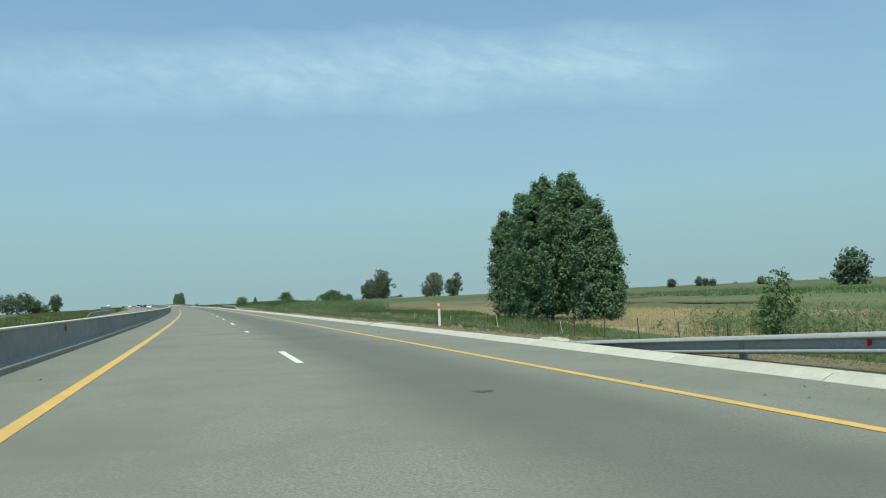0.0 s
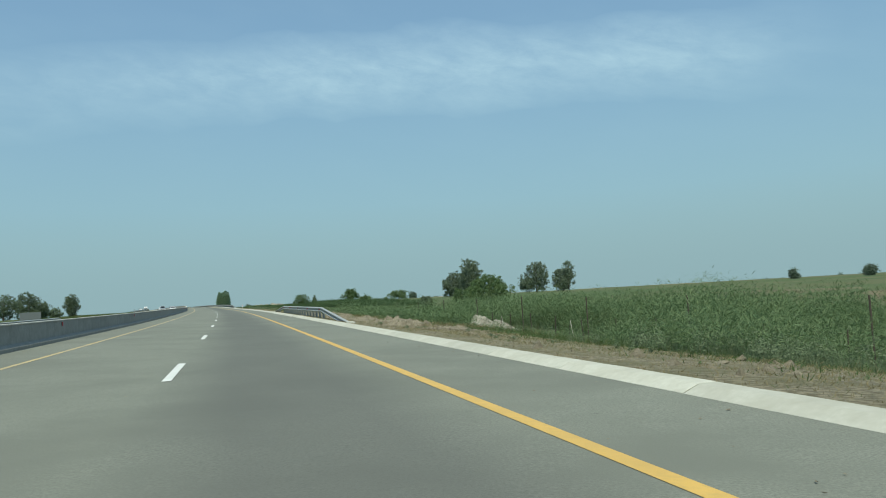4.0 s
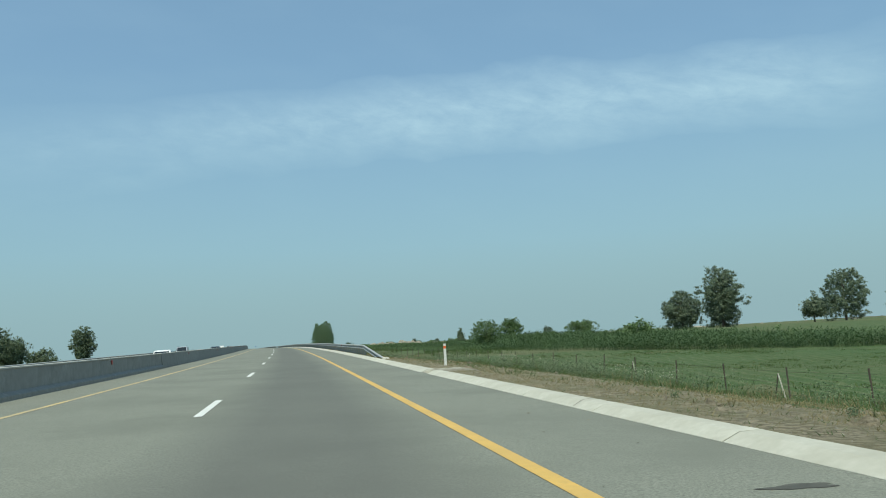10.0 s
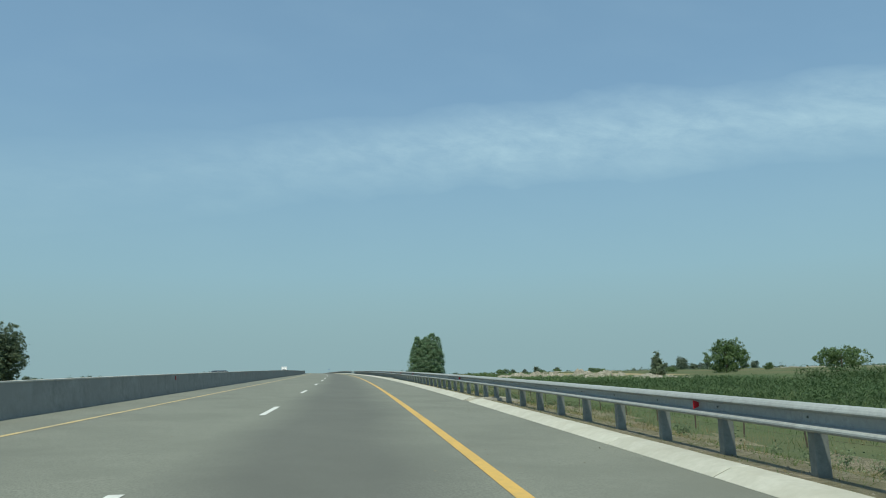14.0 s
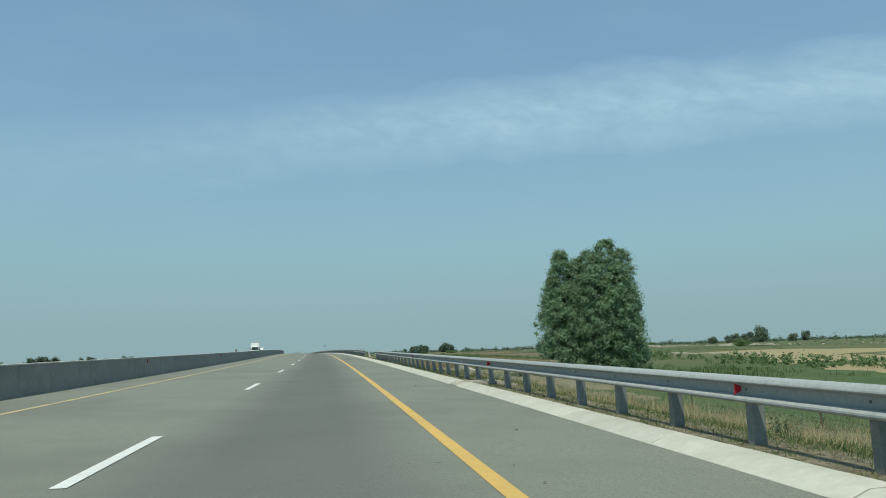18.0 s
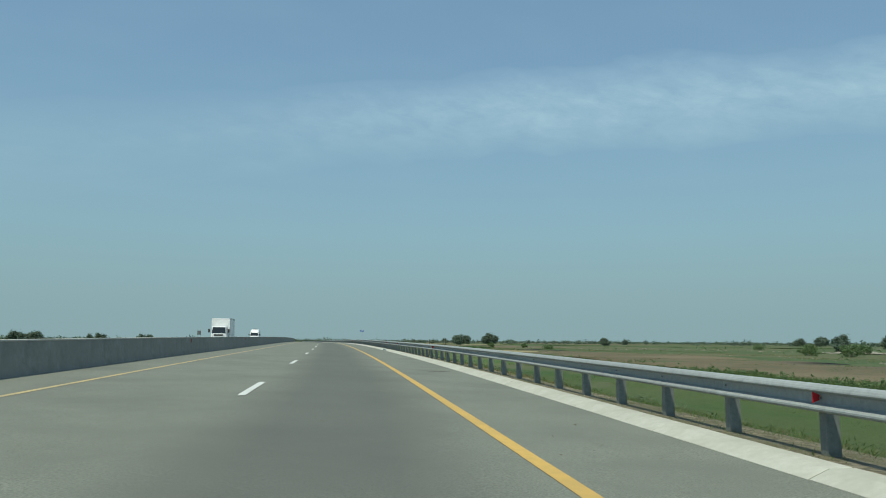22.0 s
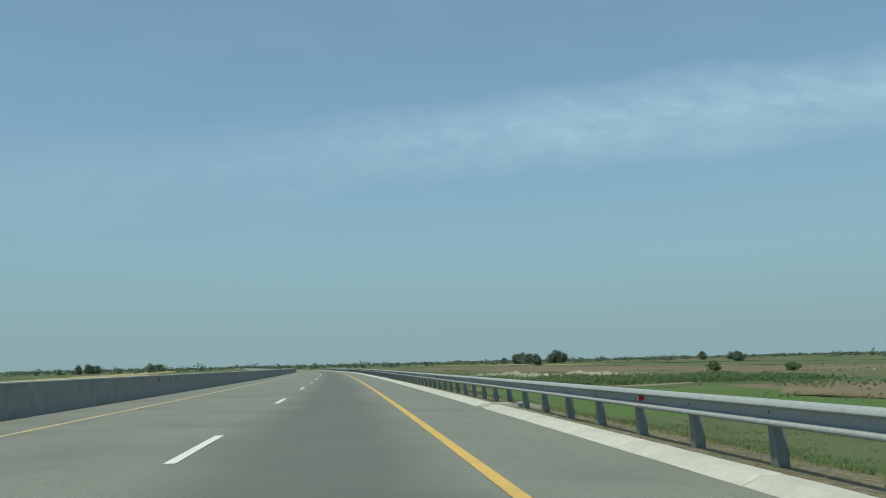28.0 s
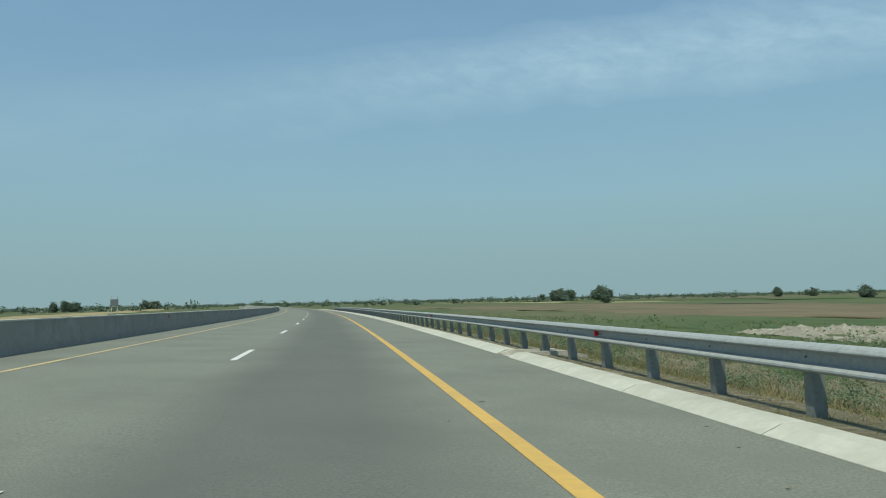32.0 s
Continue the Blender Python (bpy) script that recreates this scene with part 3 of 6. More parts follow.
# ---- kerb of cast blocks along the shoulder, broken by drain openings ----
kerb = thing("kerb", at(0, 6.35, 0), "pale cast concrete kerb with a sloped face beside the shoulder", "kerb", kind="structure")
DRAINS = [38, 75, 176, 246, 306, 366, 424, 480, 541, 600, 830, 888, 942]


def kerb_block(length):
    prof = [(-0.25, -0.06), (-0.25, 0.010), (-0.235, 0.018), (-0.06, 0.095), (-0.03, 0.104), (0.20, 0.110), (0.225, 0.098), (0.235, -0.12)]
    n = len(prof)
    bm = bmesh.new()
    rows_ = []
    rj = random.Random(int(length * 1000))
    ys = [0.007, 0.02] + list(np.linspace(0.3, length - 0.3, 7)) + [length - 0.02, length - 0.007]
    for y in ys:
        k = 0.005 if y in (0.007, length - 0.007) else 0.0
        rows_.append([bm.verts.new((x + (rj.uniform(-0.003, 0.003) if z > 0 else 0), y, z - (k if z > 0 else 0) + (rj.uniform(-0.003, 0.002) if z > 0.03 else 0))) for x, z in prof])
    for a, b in zip(rows_, rows_[1:]):
        for i in range(n - 1):
            bm.faces.new((a[i], a[i + 1], b[i + 1], b[i]))
    bm.faces.new(rows_[0])
    bm.faces.new(rows_[-1][::-1])
    return bm_mesh("kerb_block", bm, M_KERB)


kerb_me = {}
rk = random.Random(4)
cuts = sorted([-60.0] + [x for c in DRAINS for x in (c - 0.62, c + 0.62)] + [1150.0])
for a, b in zip(cuts[0::2], cuts[1::2]):
    count = max(1, round((b - a) / 3.6))
    size = (b - a) / count
    key = round(size, 2)
    if key not in kerb_me:
        kerb_me[key] = kerb_block(size)
    for i in range(count):
        s = a + i * size
        m = at(s, 6.28 + rk.uniform(-0.002, 0.002), float(deck(6.28)) + rk.uniform(-0.002, 0.0015), rk.uniform(-0.02, 0.02))
        part_at("kerb_block", kerb_me[key], kerb, m)

# dark diagonal scrapes and cracks on the kerb's face
M_CRACK = mat("kerb_crack", (0.13, 0.125, 0.10), (0.22, 0.21, 0.17), 30.0, 0.95, None, 1, 0.1)
for k, (s, run) in enumerate([(761.3, 0.5), (761.8, 0.5), (762.1, 0.4), (763.7, 0.5), (764.2, 0.45), (764.5, 0.5), (765.4, 0.5), (765.9, 0.4), (767.6, 0.6), (903.4, 0.12), (848.6, 0.1), (851.8, 0.25), (880.2, 0.1), (694.4, 0.05), (653.0, 0.1), (565.6, 0.35), (182.1, 0.2), (176.9, 0.1), (372.3, 0.12), (395.5, 0.2), (459.7, 0.15), (625.2, 0.1), (711.3, 0.15), (28.4, 0.1), (52.9, 0.15), (258.2, 0.1), (291.5, 0.15)]):
    line = [(6.05, 0.030), (6.13, 0.068), (6.22, 0.106), (6.34, 0.117), (6.46, 0.121)]
    w = 0.007 if run > 0.3 else 0.011
    vs = []
    for i, (d, z) in enumerate(line):
        f = i / 4 * run + 0.012 * math.sin(i * 2.3 + k)
        vs += [place(s + f - w, d, float(deck(6.28)) + z - 0.002), place(s + f + w, d, float(deck(6.28)) + z - 0.002)]
    part_at("scrape", mesh_of("scrape", vs, [(2 * i, 2 * i + 1, 2 * i + 3, 2 * i + 2) for i in range(4)], M_CRACK), kerb, Matrix.Identity(4))

# ---- drain chutes of concrete that lead off the shoulder ----
def chute_walls():
    out = []
    for sg in (-1, 1):
        bm = bmesh.new()
        x = np.linspace(-0.24, 1.6, 8)
        rows_ = []
        for u in x:
            w = 0.62 - 0.12 * min(max((u + 0.3) / 0.8, 0), 1)
            top = 0.02 + 0.085 * min(max((u + 0.24) / 0.22, 0), 1) - 0.22 * max(u - 1.1, 0)
            low = -0.14 - 0.22 * max(u, 0)
            rows_.append([bm.verts.new((u, sg * y, z)) for y, z in ((w - 0.16, low), (w - 0.15, top), (w + 0.02, top), (w + 0.03, low))])
        for a, b in zip(rows_, rows_[1:]):
            for i in range(4):
                j = (i + 1) % 4
                bm.faces.new((a[i], a[j], b[j], b[i]))
        bm.faces.new(rows_[0])
        bm.faces.new(rows_[-1])
        out.append(bm_mesh("chute_wall", bm, M_CHUTE))
    bm = bmesh.new()
    x = np.linspace(-0.30, 1.7, 8)
    rows_ = [[bm.verts.new((u, y, -0.02 - 0.035 * max(u, 0) - 0.25 * max(u - 1.1, 0) - h)) for y, h in ((-0.55, 0), (0.55, 0), (0.55, 0.09), (-0.55, 0.09))] for u in x]
    for a, b in zip(rows_, rows_[1:]):
        for i in range(4):
            j = (i + 1) % 4
            bm.faces.new((a[i], a[j], b[j], b[i]))
    bm.faces.new(rows_[0])
    bm.faces.new(rows_[-1])
    return out, bm_mesh("chute_floor", bm, M_CHUTE)


walls_me, floor_me = chute_walls()
chute = None
for c in DRAINS:
    m = at(c, 6.35, float(deck(6.35)))
    if chute is None:
        chute = thing("drain_chute", m, "pale concrete drain chute through the kerb", "drain", "drain chutes along the kerb")
        for w in walls_me:
            part("chute_wall", w, chute)
        part("chute_floor", floor_me, chute)
    else:
        copy_thing(chute, m)

# ---- culvert with a sloping wing wall below the embankment ----
culvert = thing("culvert", at(557.6, 12, 0), "pale concrete culvert with a parapet and a sloping wing wall", "culvert")
bm = bmesh.new()
ring = []
for y in (2.0, 2.2):
    ring.append([bm.verts.new(v) for v in ((-2.5, y - 0.1, -0.1), (-2.1, y, -0.16), (-1.0, y, -0.62), (-0.7, y + 0.05, -0.7), (0.6, y + 0.2, -0.86), (0.6, y + 0.2, -2.0), (-2.5, y - 0.1, -2.0))])
for i in range(7):
    j = (i + 1) % 7
    bm.faces.new((ring[0][i], ring[0][j], ring[1][j], ring[1][i]))
bm.faces.new(ring[0][::-1])
bm.faces.new(ring[1])
part("wing_wall", bm_mesh("wing_wall", bm, M_CHUTE), culvert)
bm = bmesh.new()
box(bm, 7.2, 7.55, 16.4, 26.4, -2.2, -0.44, 0.03)
part("parapet", bm_mesh("parapet", bm, M_CHUTE), culvert)

# ---- steel guard rails ----
WAVE = [(0, 0.156), (-0.026, 0.155), (-0.056, 0.146), (-0.082, 0.127), (-0.100, 0.102), (-0.104, 0.088), (-0.096, 0.077), (-0.056, 0.068), (-0.014, 0.060), (0.006, 0.046), (0.006, -0.052),
        (-0.012, -0.064), (-0.052, -0.072), (-0.084, -0.083), (-0.100, -0.100), (-0.102, -0.118), (-0.088, -0.136), (-0.050, -0.150), (0, -0.156)]


def beam_panel(length, drop=0.0, out=0.0, name="rail_beam"):
    """A W-shaped panel; its far end may sink and turn outwards."""
    bm = bmesh.new()
    n = len(WAVE)
    front = [[bm.verts.new((x + out * f - 0.007 * f, y, z - drop * f)) for x, z in WAVE] for y, f in ((0.0, 0.0), (length + 0.1, 1.0))]
    back = [[bm.verts.new((x + 0.004 + out * f - 0.007 * f, y, z - drop * f)) for x, z in WAVE] for y, f in ((0.0, 0.0), (length + 0.1, 1.0))]
    for i in range(n - 1):
        bm.faces.new((front[0][i], front[0][i + 1], front[1][i + 1], front[1][i]))
        bm.faces.new((back[0][i], back[1][i], back[1][i + 1], back[0][i + 1]))
    for e in (0, 1):
        for i in range(n - 1):
            bm.faces.new((front[e][i], back[e][i], back[e][i + 1], front[e][i + 1]))
    for i in (0, n - 1):
        bm.faces.new((front[0][i], front[1][i], back[1][i], back[0][i]))
    return bm_mesh(name, bm, M_STEEL)


def post_mesh():
    """A channel post with its lean front edge and the spacer that holds the beam."""
    bm = bmesh.new()
    pr = [(0.0, -0.065), (0.0, 0.065), (0.012, 0.065), (0.012, -0.052), (0.15, -0.052), (0.15, 0.065), (0.162, 0.065), (0.162, -0.065)]
    for y0 in (0,):
        lo = [bm.verts.new((x * 1.1 + 0.015, y, -0.75)) for x, y in pr]
        hi = [bm.verts.new((x * 0.9, y, 0.70)) for x, y in pr]
        n = len(pr)
        for i in range(n):
            j = (i + 1) % n
            bm.faces.new((lo[i], lo[j], hi[j], hi[i]))
        bm.faces.new(hi)
        bm.faces.new(lo[::-1])
    return bm_mesh("post", bm, M_POST)


def bolt_mesh():
    bm = bmesh.new()
    bmesh.ops.create_cone(bm, cap_ends=True, segments=6, radius1=0.016, radius2=0.012, depth=0.016, matrix=Matrix.Rotation(radians(-90), 4, "Y"))
    return bm_mesh("bolt", bm, M_POST)


def rail_reflector():
    """A small red wedge held in the hollow of the beam."""
    bm = bmesh.new()
    v = [bm.verts.new(p) for p in ((-0.085, -0.006, -0.062), (-0.085, -0.006, 0.062), (0.0, 0.0, 0.028), (0.0, 0.0, -0.028), (-0.085, 0.006, -0.062), (-0.085, 0.006, 0.062), (0.0, 0.012, 0.028), (0.0, 0.012, -0.028))]
    for f in ((0, 1, 2, 3), (4, 7, 6, 5), (0, 4, 5, 1), (1, 5, 6, 2), (2, 6, 7, 3), (3, 7, 4, 0)):
        bm.faces.new([v[i] for i in f])
    return bm_mesh("reflector", bm, M_RED)


PANELS, END_LIP = {}, beam_panel(0.42)
RAIL_POST, RAIL_BOLT, RAIL_RED = post_mesh(), bolt_mesh(), rail_reflector()
RAIL_D, RAIL_Z = 7.02, 0.645
RAIL_GROUND = float(deck(6.8))


def guard_rail(anchors, sink_start, sink_end, reds, side=1, d=RAIL_D, ground_z=RAIL_GROUND, label="galvanised steel W-beam guard rail on leaning channel posts beside the kerb"):
    """A rail with its posts spaced evenly from each anchor to the next."""
    turn = 0 if side > 0 else 180
    s0, s1 = anchors[0], anchors[-1]
    rail = thing("guard_rail", at(s0, d, ground_z), label, "guard rail", "guard rails along the shoulder")
    bays = []
    for a, b in zip(anchors, anchors[1:]):
        n = int(round((b - a) / 2.085))
        bays += [(a + (b - a) * i / n, (b - a) / n) for i in range(n)]
    for s, bay in bays:
        sag = 0.008 * math.sin(s * 0.05)
        key = round(bay, 3)
        if key not in PANELS:
            PANELS[key] = beam_panel(bay)
        part_at("rail_beam", PANELS[key], rail, at(s if side > 0 else s + bay, d, ground_z + RAIL_Z + sag, turn))
        part_at("post", RAIL_POST, rail, at(s, d + 0.004 * side, ground_z + 0.01 * math.sin(s * 2.1), turn + 2.5 * math.sin(s * 1.7)))
        part_at("bolt", RAIL_BOLT, rail, at(s, d - 0.012 * side, ground_z + RAIL_Z + sag, turn))
    part_at("post", RAIL_POST, rail, at(s1, d, ground_z, turn))
    if sink_start:
        me = beam_panel(sink_start, RAIL_Z + 0.13, 0.0)
        part_at("rail_beam", me, rail, at(s0, d, ground_z + RAIL_Z, 180) @ Matrix.Diagonal((-1, 1, 1, 1)), "end panel that slopes down to the ground")
        part_at("post", RAIL_POST, rail, at(s0 - sink_start * 0.45, d, ground_z - 0.27))
    if sink_end:
        me = beam_panel(sink_end, RAIL_Z + 0.13, 0.0)
        part_at("rail_beam", me, rail, at(s1, d, ground_z + RAIL_Z), "end panel that slopes down to the ground")
        part_at("post", RAIL_POST, rail, at(s1 + sink_end * 0.45, d, ground_z - 0.27))
    else:
        part_at("rail_beam", END_LIP, rail, at(s1, d, ground_z + RAIL_Z, turn), "short end of the beam past its last post")
    for s in reds:
        sunk = max(0.0, s - s1) / (sink_end or 1) * (RAIL_Z + 0.13)
        part_at("reflector", RAIL_RED, rail, at(s, d - 0.005, ground_z + RAIL_Z + 0.01 - sunk), "red reflector")
    return rail


guard_rail((-42.5, 5.5), 0, 13, [8.6])
guard_rail((163, 196.6), 13, 14.9, [164.3, 172.3, 180.5, 188.5, 196.2, 200.4])
guard_rail((337.84, 346.22, 376.26, 463.52, 494.66, 523.72, 583.72, 589.66), 13.2, 0, [360, 384, 408, 432, 456, 467.7, 480, 500, 525.9, 540, 560.2, 583.8])
guard_rail((607.31, 641.18, 698.14, 757.46, 845.56, 903.64, 931.6, 1102.6), 0, 0, [618.5, 641.2, 675.5, 698.2, 710.8, 732.5, 760, 790, 820, 847.6, 872, 903.7, 916.4, 938, 962, 990, 1020])
for a, b in ((150, 214), (330, 470), (700, 1100)):
    guard_rail((a, b), 8, 8, [], -1, -18.55, float(deck(-18.4)), "galvanised steel W-beam guard rail beyond the oncoming carriageway")

def mortar(s, d, seed):
    """A splash of mortar where a sunk rail end meets the ground."""
    rr = random.Random(seed)
    n, rings = 18, 4
    vs = [(0, 0, 0.075)]
    for k in range(1, rings + 1):
        for i in range(n):
            a = 2 * math.pi * i / n
            r = k / rings * (1 + 0.22 * math.sin(3 * a + seed) + rr.uniform(-0.14, 0.14))
            vs.append((0.24 * r * math.cos(a), 0.8 * r * math.sin(a), 0.075 * (1 - (k / rings) ** 2) + rr.uniform(-0.012, 0.016) - (0.05 if k == rings else 0)))
    fs = [(0, 1 + i, 1 + (i + 1) % n) for i in range(n)]
    fs += [(1 + (k - 1) * n + i, 1 + k * n + i, 1 + k * n + (i + 1) % n, 1 + (k - 1) * n + (i + 1) % n) for k in range(1, rings) for i in range(n)]
    ob = new("mortar_patch", mesh_of("mortar_patch", vs, fs, M_KERB))
    ob.matrix_basis = at(s, d, float(land(s, d)) + 0.03)
    return tagged(ob, "rough pale mortar poured round a sunk rail end", "mortar", "mortar at the rail ends")


for k, s in enumerate((150.0, 211.4, 324.6, 18.6)):
    mortar(s, 6.95, k)

# ---- fields laid on the land ----
def field(name, s0, s1, d0, d1, material, label, lift=0.05, front=None):
    s = np.arange(s0, s1 + 0.1, 6.0)
    d = np.array([d for d in D_LAND if (d0 + 1.2 < d < d1 - 1.2 if d1 - d0 > 6 else d0 < d < d1)] + [d0, d1] + ([d0 + 1.0, d1 - 1.0] if d1 - d0 > 6 else []))
    d.sort()
    me = sheet(name, s, d, lambda a, b: land(a, b) + lift, material)
    rr = random.Random(name)
    p1, p2 = rr.uniform(0, 6), rr.uniform(0, 6)
    co = np.empty(len(me.vertices) * 3, dtype=np.float32)
    me.vertices.foreach_get("co", co)
    co = co.reshape(-1, 3)
    k = len(d)
    for i, a in enumerate(s):
        if front:
            dd = d1 - (d1 - d) * (d1 - np.interp(a, *front)) / (d1 - d0)
            co[i * k:(i + 1) * k] = place(np.full(k, a), dd, land(np.full(k, a), dd) + lift)
            for j in (0, k - 1):
                co[i * k + j, 2] -= 0.3
            continue
        for j in (0, k - 1):
            w = min(8.0, 0.12 * (abs(d[j]) - 6)) * (0.5 * math.sin(a * 0.05 + p1 + j) + 0.3 * math.sin(a * 0.21 + p2))
            w = w if d1 - d0 > 4 else 0.0
            q = place(a, d[j] + w, float(land(a, d[j] + w)) + lift - (0.3 if d1 - d0 > 6 else 0.0))
            co[i * k + j] = q
    co[:k, 2] -= 0.3
    co[-k:, 2] -= 0.3
    me.vertices.foreach_set("co", co.ravel())
    ob = new(name, me)
    return tagged(ob, label, "field", kind="structure")


field("verge", -60, 330, 6.45, 11.0, M_SOIL, "dry dusty roadside verge with sparse weeds", 0.02)
field("verge", 336, 546, 8.3, 15.5, M_SOIL, "bare sandy ground between the guard rail and the fence", 0.015)
field("verge", 914, 992, 8.3, 19, M_SOIL, "rough bare ground with dry grass below the guard rail", 0.015)
field("verge", 330, 1150, 6.45, 8.4, M_SOIL, "narrow dusty strip of verge under the guard rail", 0.02)
WHEAT_EDGE = ([8, 40, 96, 150], [21.0, 21.8, 34.5, 42.0])
FALLOW_EDGE = ([205, 245, 275, 310, 352], [38.0, 48.6, 57.0, 66.0, 76.0])
field("wheat_field", 8, 150, 23, 49.5, M_WHEAT, "ripe golden grain field behind a wire fence", 0.06, WHEAT_EDGE)
field("verge", 546, 606, 8.3, 18.6, M_SOIL, "dusty dry ground beside a culvert", 0.03)
field("wheat_field", 556, 640, 47, 82, M_WHEAT, "pale stubble field beside a poplar", 0.07, ([556, 580, 613, 640], [34, 42, 56, 61]))
field("fallow_field", 205, 352, 50, 112, M_BROWN, "brown fallow field behind bushes", 0.085, FALLOW_EDGE)
field("fallow_field", 130, 206, 46, 100, M_BROWN, "brown fallow field behind reeds", 0.055)
field("fallow_field", 640, 886, 33, 62, M_BROWN, "brown fallow field with dry weeds", 0.06)
field("fallow_field", 930, 1300, 59, 150, M_BROWN, "brown fallow field by a drainage ditch", 0.06)
field("crop_field", 222, 372, 17, 70, M_ROWS, "green low crop in rows behind a wire fence", 0.06)
field("crop_field", 596, 700, 9, 32, M_GREEN, "lush green strip of grass", 0.05)
field("crop_field", 700, 836, 9, 31, M_TURF, "lush green strip of grass", 0.05)
field("crop_field", 838, 886, 10, 40, M_LUSH, "bright green wet meadow", 0.05)
field("crop_field", -60, 128, 64, 150, M_MEADOW, "tall green crop", 0.05)
field("wheat_field", 520, 900, 330, 380, M_WHEAT, "distant pale field", 0.1)
field("wheat_field", 1300, 1800, 190, 225, M_WHEAT, "distant pale field", 0.1)
field("fallow_field", 1500, 2800, 420, 600, M_BROWN, "distant brown field", 0.1)
field("crop_field", 900, 2200, 240, 300, M_GREEN, "distant green field", 0.1)
field("wheat_field", 1000, 1900, -120, -80, M_WHEAT, "distant pale field", 0.1)
tagged(new("dirt_track", sheet("dirt_track", np.arange(886.4, 888.1, 0.4), np.array([12.0, 13.5, 15, 17, 19, 20, 24, 28, 33, 40]), lambda a, b: land(a, b) + 0.05, M_EARTH)), "narrow pale dirt track beside the meadow", "track", kind="structure")
field("wheat_field", 780, 850, 36, 46, M_WHEAT, "pale patch of dry stubble", 0.09)

def bank_z(a, b):
    top = np.interp(b, [7.7, 9.0, 9.9, 11.05, 12.6, 13.2], [-0.26, -0.36, -0.46, -0.82, -1.06, -1.6])
    low = land(a, b) - 0.06
    f = np.clip((a - 549) / 5.0, 0, 1) * np.clip((13.2 - b) / 0.6, 0, 1) * np.clip((b - 7.7) / 0.6, 0, 1)
    return low + np.maximum(top - low, 0) * f * f * (3 - 2 * f) + 0.02 * np.sin(a * 3.1 + b * 2) * np.sin(b * 4.3 - a) * f


tagged(new("earth_bank", sheet("earth_bank", np.arange(549, 559.75, 0.25), np.arange(7.7, 13.3, 0.25), bank_z, M_SOIL)), "pale sandy earth bank filled against the culvert", "earth bank", kind="structure")

# ---- loose vegetation ----
RNG = np.random.default_rng(7)


def blades(s, d, per, h, w, spread, lean, base=None):
    """Grass or reed clumps: for every spot some tapered blades. Returns triangles."""
    n = len(s)
    base = land(s, d) if base is None else base
    p = place(s, d, base - 0.02)
    p = np.repeat(p, per, 0)
    m = n * per
    p[:, :2] += RNG.normal(0, spread, (m, 2))
    hh = np.repeat(h, per) * RNG.uniform(0.55, 1.1, m)
    az = RNG.uniform(0, 2 * np.pi, m)
    side = np.stack([np.cos(az), np.sin(az), np.zeros(m)], -1)
    tip = p + np.stack([RNG.normal(0, lean, m) * hh, RNG.normal(0, lean, m) * hh, hh], -1)
    ww = (w * RNG.uniform(0.6, 1.4, m))[:, None]
    return np.stack([p - side * ww, p + side * ww, tip], 1)


def canes(s, d, h, leaf, width, per=2, each=7):
    """Stalks of reed or maize with long arching leaves. Returns triangles."""
    p = np.repeat(place(s, d, land(s, d) - 0.02), per, 0)
    m = len(p)
    p[:, :2] += RNG.normal(0, 0.3, (m, 2))
    hh = np.repeat(h, per) * RNG.uniform(0.65, 1.1, m)
    top = p + np.stack([RNG.normal(0, 0.08, m) * hh, RNG.normal(0, 0.08, m) * hh, hh], -1)
    az = RNG.uniform(0, 2 * np.pi, m)
    side = np.stack([np.cos(az), np.sin(az), np.zeros(m)], -1) * width * 0.4
    out = [np.stack([p - side, p + side, top], 1)]
    for i in range(each):
        f = RNG.uniform(0.25, 1.0, m)[:, None]
        foot = p + (top - p) * f
        a = RNG.uniform(0, 2 * np.pi, m)
        ln = leaf * RNG.uniform(0.6, 1.25, m)
        run = np.stack([np.cos(a) * ln * 0.7, np.sin(a) * ln * 0.7, ln * RNG.uniform(-0.15, 0.75, m)], -1)
        w = np.stack([-np.sin(a), np.cos(a), RNG.normal(0, 0.5, m)], -1) * width
        mid = foot + run * 0.45 + np.array([0, 0, 0.06]) * leaf
        out += [np.stack([foot, mid - w, mid + w], 1), np.stack([mid - w, mid + w, foot + run], 1)]
    return np.concatenate(out)


def scatter(s0, s1, d0, d1, count, patch=0.0, seed=0):
    s, d = RNG.uniform(s0, s1, count), RNG.uniform(d0, d1, count)
    if patch:
        q = np.sin(s * 0.21 + seed) + np.sin(d * 0.9 + s * 0.13 + seed * 2) + np.sin(s * 0.057 - d * 0.35 + seed) + RNG.normal(0, 0.5, count)
        keep = q > patch
        s, d = s[keep], d[keep]
    return s, d


def stuff(name, tris, material, label, category="grass"):
    ob = new(name, soup(name, np.concatenate(tris), material))
    return tagged(ob, label, category, kind="stuff")


dry, green, reed, maize, flower, wheat, turf, olive = [], [], [], [], [], [], [], []
s, d = scatter(-20, 990, 6.58, 8.8, 15000, -0.6, 1)
dry.append(blades(s, d, 12, RNG.uniform(0.03, 0.10, len(s)), 0.007, 0.12, 1.0))
s, d = scatter(-20, 990, 7.2, 12, 8000, 0.0, 2)
dry.append(blades(s, d, 12, RNG.uniform(0.05, 0.15, len(s)), 0.005, 0.14, 0.8))
s, d = scatter(330, 990, 6.8, 12, 9000, 0.1, 3)
keep = ~((s > 548) & (s < 606))
s, d = s[keep], d[keep]
green.append(blades(s, d, 14, RNG.uniform(0.03, 0.12, len(s)), 0.007, 0.14, 0.8))
s, d = scatter(330, 990, 7.9, 13, 15500, -1.2, 4)
